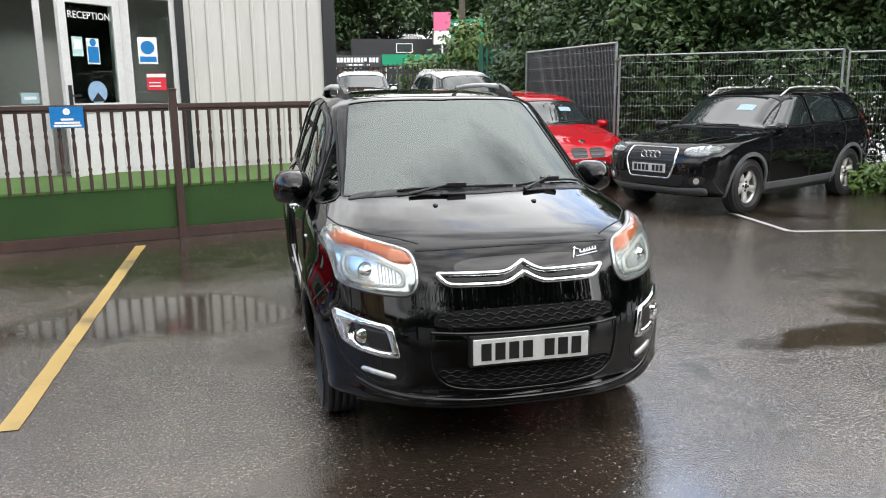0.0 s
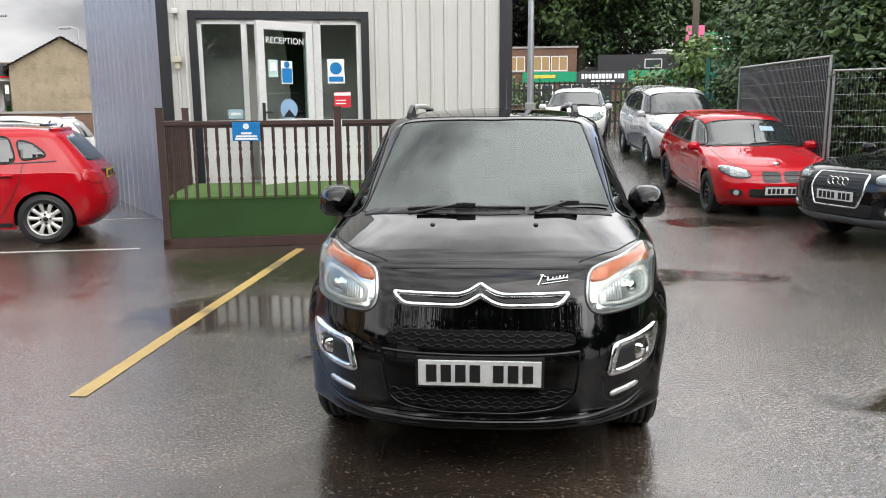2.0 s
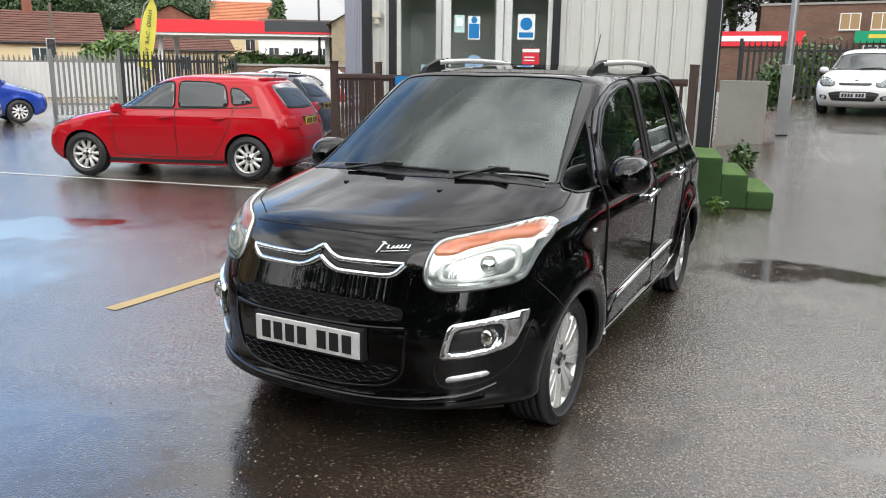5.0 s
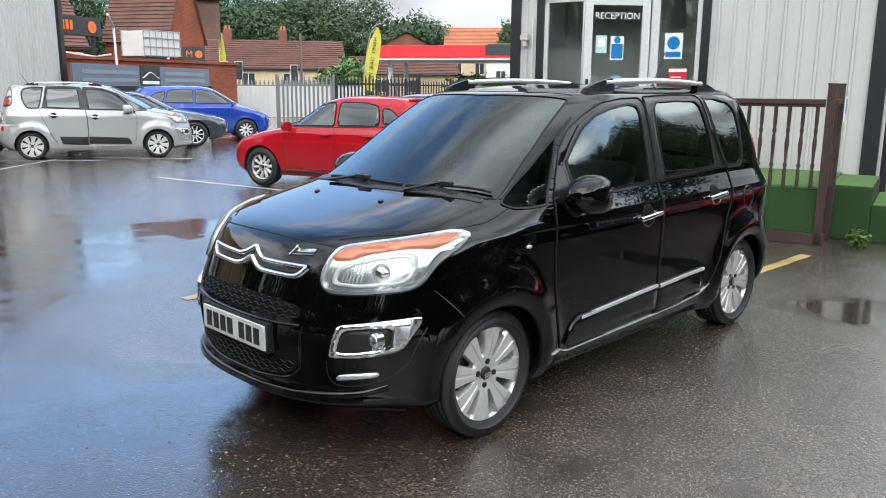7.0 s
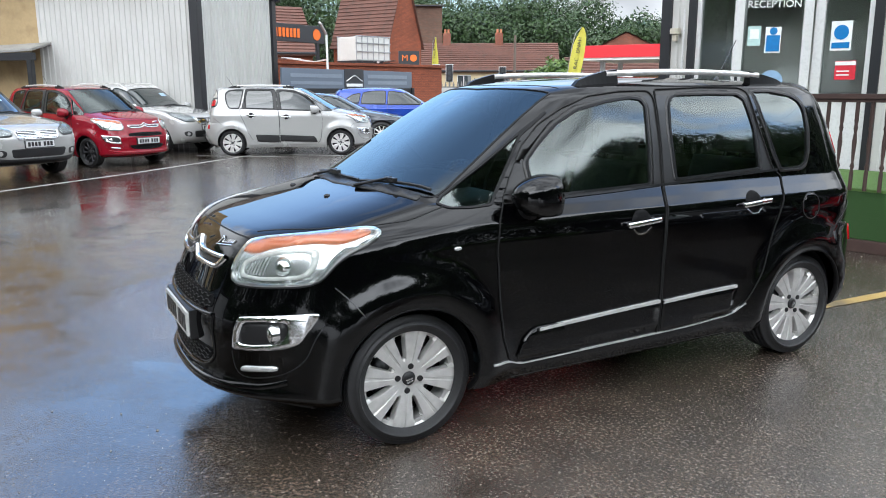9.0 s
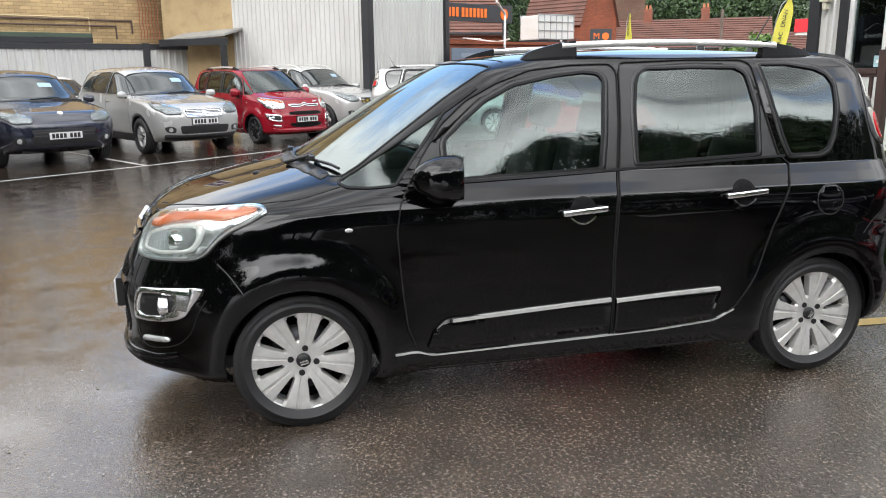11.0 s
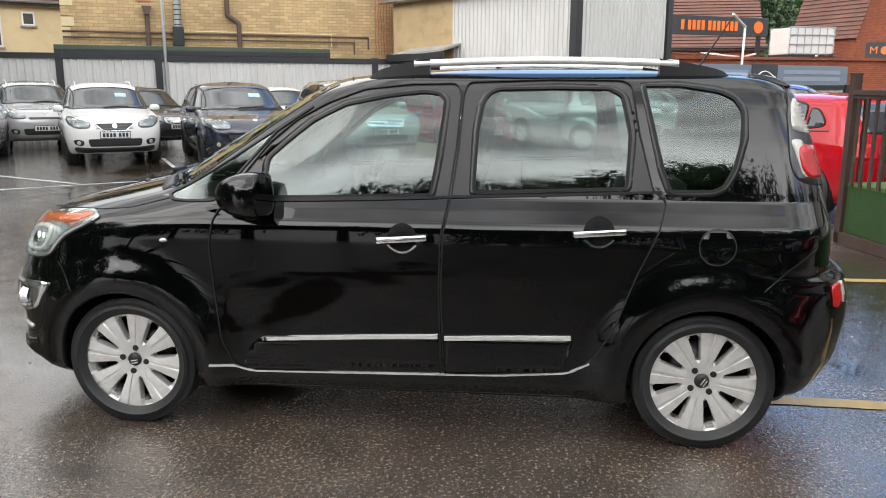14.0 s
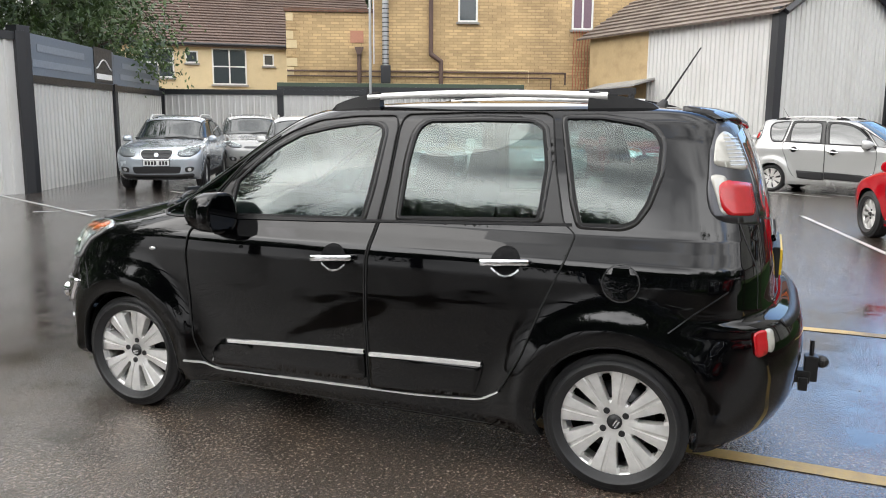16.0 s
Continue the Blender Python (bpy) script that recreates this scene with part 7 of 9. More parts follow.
# heading 270 looks towards -y
Q3 = math.degrees(math.atan2(-1.0, -2.27))
parked_car("black compact off-roader beside the wire fence, wet", "suv", (4.39, 1.83, 1.59), 2.6, 0.88, car_paint("black_off_roader_paint", (0.004, 0.004, 0.005)), (5.85, 5.0), Q3, ("five", 0.35, 0.225, None), "audi", clad=GREY_CLAD, rails=True, bits=("sheet",))
parked_car("red hatchback with dark wheels, parked facing the yard", "hatch", (4.32, 1.77, 1.42), 2.69, 0.78, RED, (3.9, 8.4), 272.5, ("twin", 0.32, 0.222, DARK_ALLOY), "kidney", ground_z=0.09, pitch=3.0, bits=("sheet",))
parked_car("pale silver small van-like car behind the red hatchback", "van", (3.95, 1.72, 1.62), 2.5, 0.75, PALE_SILVER, (3.75, 13.4), 274, ("five", 0.3, 0.2, None), "slim", ground_z=0.45, pitch=4.0)
parked_car("white small hatchback in front of the railings", "hatch", (4.05, 1.72, 1.42), 2.57, 0.8, WHITE, (1.95, 17.5), 262, ("ten", 0.3, 0.2, None), "grin", ground_z=0.74, pitch=3.0)
A1 = math.degrees(math.atan2(-0.75, -2.17))
parked_car("bright red small hatchback, wet", "hatch", (3.95, 1.74, 1.46), 2.47, 0.75, RED, (-7.08, 4.28), A1, ("ten", 0.31, 0.215, None), "audi", bits=("aerial",))
parked_car("dark grey hatchback beside the red one", "hatch", (4.1, 1.75, 1.46), 2.55, 0.8, SLATE, (-9.5, 7.9), A1, ("ten", 0.31, 0.2, None), "bar", bits=("aerial",))
parked_car("white estate-like hatchback at the far bay", "suv", (4.3, 1.78, 1.55), 2.6, 0.82, WHITE, (-11.3, 11.2), A1, ("five", 0.32, 0.21, None), "bar", bits=("aerial",))
SIL = 67.5
people_carrier("silver_people_carrier", "silver compact people carrier parked by the white cladding", SILVER, pose(-15.25, 3.35, 0, 0, 0, SIL + 90), 0.032, screen=TINTED, front_glass=GLAZING, rear_glass=GLAZING, moulding=BLACK_PLASTIC)
parked_car("dark grey saloon between two other cars", "hatch", (4.7, 1.84, 1.45), 2.75, 0.93, SLATE, back_from((-17.1, 6.65), SIL, 2.75), SIL, ("twin", 0.33, 0.235, None), "bar", bits=("chrome",))
parked_car("bright blue compact people carrier", "van", (4.08, 1.75, 1.6), 2.49, 0.8, BLUE, back_from((-18.6, 9.1), SIL, 2.49), SIL, ("ten", 0.31, 0.21, None), "bar")
ROW = 30
people_carrier("red_people_carrier", "dark red compact people carrier with dark alloy wheels", CRIMSON, pose(*back_from((-14.1, -0.65), ROW, 2.54), 0, 0, 0, ROW + 90), 0.032, "ten", DARK_ALLOY, TINTED, TINTED)
parked_car("pale off-roader with a chrome grille, against the white cladding", "suv", (4.4, 1.82, 1.7), 2.56, 0.85, PALE_SILVER, back_from((-16.9, 1.1), ROW + 8, 2.56), ROW + 8, ("five", 0.35, 0.22, None), "bar", bits=("chrome", "sheet"), rails=True)
parked_car("silver off-roader with a broad chrome grille", "suv", (4.6, 1.82, 1.66), 2.63, 0.93, SILVER, back_from((-12.5, -2.75), ROW, 2.63), ROW, ("five", 0.345, 0.225, None), "bar", bits=("chrome", "sheet"), clad=BLACK_PLASTIC)
parked_car("dark blue-black sporty off-roader", "suv", (4.68, 1.92, 1.6), 2.8, 0.9, NIGHT, back_from((-10.95, -4.9), ROW, 2.8), ROW, ("ten", 0.36, 0.245, DARK_ALLOY), "mouth", bits=("sheet",))
parked_car("white off-roader with black lower cladding", "suv", (4.33, 1.78, 1.6), 2.63, 0.85, WHITE, back_from((-11.0, -7.75), ROW + 3, 2.63), ROW + 3, ("five", 0.335, 0.215, DARK_ALLOY), "vee", clad=BLACK_PLASTIC, bits=("sheet", "chrome"), rails=True)
parked_car("pale silver-blue off-roader beside the boundary wall", "suv", (4.45, 1.78, 1.6), 2.63, 0.92, car_paint("ice_silver_paint", (0.44, 0.48, 0.52), 0.5), back_from((-9.6, -10.35), ROW, 2.63), ROW, ("five", 0.335, 0.215, None), "hex", clad=BLACK_PLASTIC, bits=("chrome",), rails=True)
parked_car("grey estate car behind the dark off-roader", "suv", (4.4, 1.77, 1.5), 2.6, 0.9, SLATE, (-15.6, -9.4), 50, ("ten", 0.32, 0.21, None), "bar")
parked_car("white car at the back of the yard", "hatch", (4.1, 1.75, 1.5), 2.55, 0.85, WHITE, (-17.0, -6.2), 45, ("ten", 0.31, 0.2, None), "slim")
parked_car("silver people carrier at the back of the yard", "suv", (4.4, 1.8, 1.65), 2.7, 0.85, SILVER, (-15.0, -12.0), 40, ("ten", 0.32, 0.2, None), "slim", rails=True)

# ---- buildings and boundary round the yard ----
BRICK_BUFF = masonry("buff_brick_face", (0.50, 0.36, 0.19), (0.33, 0.235, 0.13), 0.3, 0.1)
RENDER_CREAM = worn("cream_render", (0.62, 0.50, 0.30), 0.85, 0.1, 20, 0.2, stain=(0.45, 0.35, 0.2), stain_amount=0.3)
RENDER_TAN = worn("tan_render", (0.38, 0.28, 0.15), 0.85, 0.2, 14, 0.3, stain=(0.22, 0.15, 0.08), stain_amount=0.6)
TILE_BROWN = worn("brown_roof_tiles", (0.11, 0.075, 0.06), 0.7, 0.3, 14, 0.4)
TILE_RED = worn("clay_roof_tiles", (0.13, 0.058, 0.042), 0.8, 0.3, 12, 0.4, stain=(0.07, 0.045, 0.036), stain_amount=0.6)
TILE_ORANGE = worn("orange_pantiles", (0.42, 0.16, 0.08), 0.75, 0.25, 12, 0.4)
BRICK_RED = masonry("red_brick", (0.25, 0.075, 0.042), (0.16, 0.1, 0.08))
BRICK_ORANGE = masonry("orange_painted_brick", (0.27, 0.072, 0.03), (0.15, 0.05, 0.03))
BRICK_BROWN = masonry("brown_brick", (0.15, 0.075, 0.05), (0.12, 0.1, 0.08))
STONE = worn("weathered_stone", (0.27, 0.22, 0.15), 0.85, 0.3, 9, 0.4, stain=(0.14, 0.12, 0.09), stain_amount=0.6)
CORR_ROOF = worn("weathered_sheet_roof", (0.15, 0.12, 0.10), 0.75, 0.35, 10, 0.4, stain=(0.3, 0.27, 0.22), stain_amount=0.4)
BANNER = worn("slate_blue_banner", (0.13, 0.16, 0.20), 0.5, 0.1, 20, 0.05)
SIGN_DARK = worn("charcoal_sign", (0.03, 0.033, 0.038), 0.45, 0.15, 20, 0.05)
ORANGE_PAINT = plain("orange_letters", (0.75, 0.16, 0.02), 0.4)
GREEN_PAINT = worn("green_fascia", (0.0, 0.24, 0.11), 0.4, 0.12, 10, 0.05)
STATION_RED = worn("station_red", (0.60, 0.02, 0.03), 0.4, 0.1, 10, 0.05)
WINDOW_DARK = plain("far_window_glass", (0.05, 0.06, 0.065), 0.05, 0.0, 0.8)
WHITE_WOOD = worn("white_painted_wood", (0.66, 0.66, 0.63), 0.5, 0.08, 20, 0.05)
IBC_WHITE = worn("white_tank_plastic", (0.6, 0.6, 0.57), 0.5, 0.08, 10, 0.05)
FLAG_YELLOW = plain("yellow_flag_cloth", (0.5, 0.46, 0.06), 0.7)
ROOF_GREEN = worn("green_felt_roof", (0.06, 0.085, 0.06), 0.85, 0.2, 20, 0.3)


def far_window(parent, x, z, w, h, y=0.0, bars=1, rail=0, sill=True, tint=None):
    """A window let into a wall on local x, z; frame proud of the wall."""
    win = part("window", boxes((x, y - 0.03, z, x + w, y + 0.02, z + h)), tint or WINDOW_DARK, parent)
    t = 0.06
    fr = boxes((x - t, y - 0.06, z - t, x, y + 0.02, z + h + t), (x + w, y - 0.06, z - t, x + w + t, y + 0.02, z + h + t), (x, y - 0.06, z + h, x + w, y + 0.02, z + h + t), (x, y - 0.06, z - t, x + w, y + 0.02, z))
    for i in range(1, bars + 1):
        bx = x + w * i / (bars + 1)
        box(fr, bx - 0.03, y - 0.055, z, bx + 0.03, y, z + h)
    for i in range(1, rail + 1):
        bz = z + h * i / (rail + 1)
        box(fr, x, y - 0.052, bz - 0.025, x + w, y, bz + 0.025)
    part("window_frame", fr, WHITE_WOOD, win)
    if sill:
        part("window_sill", boxes((x - 0.12, y - 0.12, z - t - 0.07, x + w + 0.12, y, z - t)), CONCRETE, win)
    return win


def tiled_slope(parent, a, b, c, d, material, courses, thick=0.06):
    """A roof slope a-b along the eaves, d-c along the ridge, as overlapping courses of tiles."""
    a, b, c, d = (Vector(p) for p in (a, b, c, d))
    n = (b - a).cross(d - a).normalized()
    if n.z < 0:
        n = -n
    verts, faces = [a, b], []
    for i in range(courses):
        q0, q1 = i / courses, (i + 1) / courses
        k = len(verts)
        verts += [a.lerp(d, q0) + n * thick, b.lerp(c, q0) + n * thick, a.lerp(d, q1) + n * 0.01, b.lerp(c, q1) + n * 0.01]
        faces += [(k - 2, k - 1, k + 1, k), (k, k + 1, k + 3, k + 2)]
    k = len(verts)
    faces.append((k - 2, k - 1, 1, 0))
    return part("roof_slope", raw(verts, faces), material, parent)


def house(name, label, p0, p1, depth, eaves, ridge, wall_mat, roof_mat, windows=(), z0=0.0, chimneys=(), gable_front=False, courses=16, over=0.25, category="house"):
    """A house whose front runs p0 to p1; the ridge runs along it, or from front to back with gable_front."""
    m, L = wall_frame(p0, p1)
    h = thing(name, label, category, Matrix.Translation((0, 0, z0)) @ m)
    if gable_front:
        outline = [(0, 0), (L, 0), (L, eaves), (L / 2, ridge), (0, eaves)]
        part("wall", prism(outline, depth), wall_mat, h)
        for s in (0, 1):
            e0, e1 = (-over, eaves - over * (ridge - eaves) / (L / 2)), (L + over, eaves - over * (ridge - eaves) / (L / 2))
            e = e0 if s == 0 else e1
            tiled_slope(h, (e[0], -over, e[1]), (e[0], depth + over, e[1]), (L / 2, depth + over, ridge + 0.05), (L / 2, -over, ridge + 0.05), roof_mat, courses)
    else:
        part("wall", boxes((0, 0, 0, L, depth, eaves)), wall_mat, h)
        gable = [(0, eaves), (depth, eaves), (depth / 2, ridge)]
        for x in (0.0, L - 0.2):
            part("gable", prism(gable, 0.2, pose(x + 0.2, 0, 0, 0, 0, 90)), wall_mat, h)
        for y0, y1 in ((-over, depth / 2), (depth + over, depth / 2)):
            ze = eaves - over * (ridge - eaves) / (depth / 2)
            tiled_slope(h, (-over, y0, ze), (L + over, y0, ze), (L + over, y1, ridge + 0.04), (-over, y1, ridge + 0.04), roof_mat, courses)
        part("gutter", rod(bmesh.new(), (-over, -over - 0.05, eaves - 0.06), (L + over, -over - 0.05, eaves - 0.06), 0.06, sides=8), TRIM_BLACK, h)
    for w in windows:
        far_window(h, *w)
    for cx, cy, ch in chimneys:
        ck = part("chimney", boxes((cx - 0.3, cy - 0.3, ridge - 0.9, cx + 0.3, cy + 0.3, ridge + ch)), BRICK_RED, h)
        for k in (-0.12, 0.14):
            part("chimney_pot", rod(bmesh.new(), (cx + k, cy, ridge + ch), (cx + k, cy, ridge + ch + 0.3), 0.1, 0.08, 10), TILE_ORANGE, ck)
    return h


# white clad workshop
WC, WE, WL, WM = (-17.9, 1.8), (-20.75, 4.65), (-20.9, -1.8), (-22.7, -3.95)


CORR_GREY = worn("grey_sheet_roof", (0.27, 0.265, 0.25), 0.6, 0.25, 12, 0.2, stain=(0.14, 0.13, 0.11), stain_amount=0.5)


def workshop():
    m, L = wall_frame(WC, WE)
    # gable face
    H = 4.3
    b = thing("workshop", "tall workshop clad in white ribbed sheet with black corner posts", "building")
    def gable(x):
        return H + 1.25 * (1 - abs(x - L / 2) / (L / 2))
    bm = cladding(L, 0, H, 0.16, 0.07, 0.03, top=gable)
    bm.transform(m)
    part("gable_cladding", bm, CLAD_WHITE, b, "white ribbed sheet")
    m2, L2 = wall_frame(WL, WC)
    bm = cladding(L2, 0, H, 0.16, 0.07, 0.03)
    bm.transform(m2)
    part("side_cladding", bm, CLAD_WHITE, b, "white ribbed sheet")
    for (x, y) in (WC, WE):
        bm = boxes((-0.12, -0.12, 0, 0.12, 0.12, H + 0.05), bevel=0.01)
        bm.transform(pose(x, y, 0, 0, 0, 45))
        part("corner_post", bm, TRIM_BLACK, b, "black corner post")
    m3, L3 = wall_frame(WM, WL)
    bm = boxes((0, 0.0, 0, L3, 0.25, H - 0.1))
    bm.transform(m3)
    part("rendered_wall", bm, RENDER_TAN, b, "stained tan rendered wall")
    # roof slopes: ridge runs back from the gable
    u = Vector((WM[0] - WC[0], WM[1] - WC[1], 0))
    a, e = Vector((*WC, H)), Vector((*WE, H))
    mid = (a + e) / 2 + Vector((0, 0, 1.25))
    out = (a - e).normalized() * 0.25
    f = -u.normalized() * 0.2
    for p, sgn in ((a + out - Vector((0, 0, 0.13)), 1), (e - out - Vector((0, 0, 0.13)), -1)):
        tiled_slope(b, p + f, p + u * 1.05, mid + u * 1.05 + Vector((0, 0, 0.05)), mid + f + Vector((0, 0, 0.05)), CORR_ROOF, 10)
    bm = bmesh.new()
    for p in (a, e):
        rod(bm, p + f + Vector((0, 0, -0.08)), mid + f + Vector((0, 0, 0.02)), 0.09, sides=4)
    part("barge_board", bm, TRIM_BLACK, b)
    # lean-to canopy at the left end
    c = thing("lean_to_canopy", "low lean-to canopy with a translucent sheet roof and black posts", "canopy")
    m4, L4 = wall_frame((-22.5, -3.0), (-21.0, -1.2))
    bm = raw([(0, -1.3, 2.45), (L4, -1.3, 2.55), (L4, 0.3, 2.95), (0, 0.3, 2.85), (0, -1.3, 2.51), (L4, -1.3, 2.61), (L4, 0.3, 3.01), (0, 0.3, 2.91)], [(3, 2, 1, 0), (4, 5, 6, 7), (0, 1, 5, 4), (1, 2, 6, 5), (2, 3, 7, 6), (3, 0, 4, 7)])
    bm.transform(m4)
    part("roof_sheet", bm, CORR_GREY, c)
    bm = boxes((-0.1, -1.42, 2.3, L4 + 0.1, -1.28, 2.5), (L4 - 0.1, -1.42, 0.0, L4 + 0.04, -1.28, 2.4), bevel=0.01)
    bm.transform(m4)
    part("post_and_beam", bm, TRIM_BLACK, c)


workshop()


def boundary(points, height, name, label, pitch=0.2, banner=None, material=None, post_every=3.0, depth=0.035):
    """A ribbed sheet boundary wall with black posts and a black capping rail."""
    for a, b in zip(points, points[1:]):
        m, L = wall_frame(a, b)
        w = thing(name, label, "wall", m, kind="structure")
        part("sheet", cladding(L, 0, height, pitch, 0.09, depth, 0.08), material or CLAD_WHITE, w)
        part("capping", boxes((0, -0.06, height - 0.14, L, 0.1, height + 0.02), bevel=0.006), TRIM_BLACK, w)
        n = max(1, round(L / post_every))
        for i in range(n + 1):
            x = L * i / n
            part("post", boxes((x - 0.1, -0.1, 0, x + 0.1, 0.05, height + 0.04), bevel=0.008), TRIM_BLACK, w)


CLAD_LOW = worn("white_boundary_sheet", (0.5, 0.5, 0.485), 0.45, 0.08, 25, 0.05, stain=(0.4, 0.38, 0.34), stain_amount=0.4, stretch_by=(1, 1, 0.3))
BF = (-16.2, -16.3)
boundary([(-22.5, -2.44), (-21.6, -4.4)][::-1], 2.36, "wall_back", "white ribbed sheet wall under the lean-to", material=CLAD_LOW, post_every=3)
boundary([(-21.6, -4.4), (-18.85, -10.4)][::-1], 2.36, "wall_back", "white ribbed sheet wall with black posts and capping", material=CLAD_LOW, post_every=6.6)
boundary([(-18.85, -10.4), (-17.75, -12.85), BF][::-1], 2.42, "wall_back", "white ribbed sheet wall with black posts and capping", material=CLAD_LOW, post_every=3.2)
LW = [(-7.55, -12.05), (-12.1, -14.25), BF]
boundary(LW[1:], 2.35, "wall_south", "white ribbed sheet wall with black posts", material=CLAD_LOW, post_every=5)
boundary(LW[:2], 2.35, "wall_south", "white ribbed sheet wall with black posts", material=CLAD_LOW, post_every=5.1)
boundary([(-4.5, -12.5), (-7.5, -12.0)], 3.15, "wall_south", "tall white ribbed sheet wall with black capping", material=CLAD_LOW, post_every=6, pitch=0.24)
thing("corner_post", "tall black corner post of the boundary wall", "post", None, kind="structure", bm=boxes((-7.72, -12.22, 0, -7.42, -11.92, 3.3), bevel=0.01), material=TRIM_BLACK)


BANNER_LETTERS = plain("banner_letters", (0.2, 0.235, 0.28), 0.5)


def banner_wall(name, p0, p1, z0, z1, label, bars, mid):
    m, L = wall_frame(p0, p1)
    s = thing(name, label, "sign", m)
    part("banner", boxes((0, -0.05, z0, L, 0.02, z1), bevel=0.01), BANNER, s)
    h = z1 - z0
    for x0, x1, z, hh in bars:
        part("printed_bar", boxes((L * x0, -0.062, z0 + h * (z - hh / 2), L * x1, -0.052, z0 + h * (z + hh / 2))), BANNER_LETTERS, s)
    if mid is None:
        return
    part("banner_block", boxes((L * mid - 0.6, -0.07, z0 + 0.02, L * mid + 0.6, -0.052, z1 + 0.03)), SIGN_DARK, s, "charcoal block with white lines")
    part("block_line", boxes((L * mid - 0.5, -0.085, z0 + 0.12 * h, L * mid + 0.5, -0.072, z0 + 0.28 * h)), SIGN_WHITE, s)
    bm = bmesh.new()
    tube(bm, [(L * mid - 0.5 + 0.1 * k, -0.08, z0 + h * (0.42 + 0.28 * math.sin(math.pi * k / 10) ** 1.5)) for k in range(11)], 0.018, 6)
    part("block_line", bm, SIGN_WHITE, s)


banner_wall("long_banner", (-12.1, -14.22), (-15.8, -16.1), 2.36, 3.15, "slate blue banner with faded lines of writing on the boundary wall", [(0.1, 0.9, 0.3, 0.18), (0.15, 0.8, 0.68, 0.18)], None)
banner_wall("long_banner", (-7.7, -12.12), (-12.1, -14.22), 2.36, 3.2, "slate blue banner with faded lines of writing on the boundary wall", [(0.05, 0.68, 0.3, 0.18), (0.1, 0.6, 0.68, 0.18)], 0.84)
# banner on the low wall beyond the workshop
banner_wall("yard_banner", (-20.3, 4.75), (-24.9, 11.5), 1.55, 2.2, "slate blue banner with pale lines of writing, over a low wall", [(0.05, 0.4, 0.66, 0.18), (0.05, 0.4, 0.3, 0.16), (0.6, 0.95, 0.68, 0.2), (0.6, 0.95, 0.34, 0.2)], 0.49)
boundary([(-20.3, 4.77), (-24.9, 11.52)], 1.55, "wall_west", "low white sheet wall under the banner", material=CLAD_LOW, post_every=4)


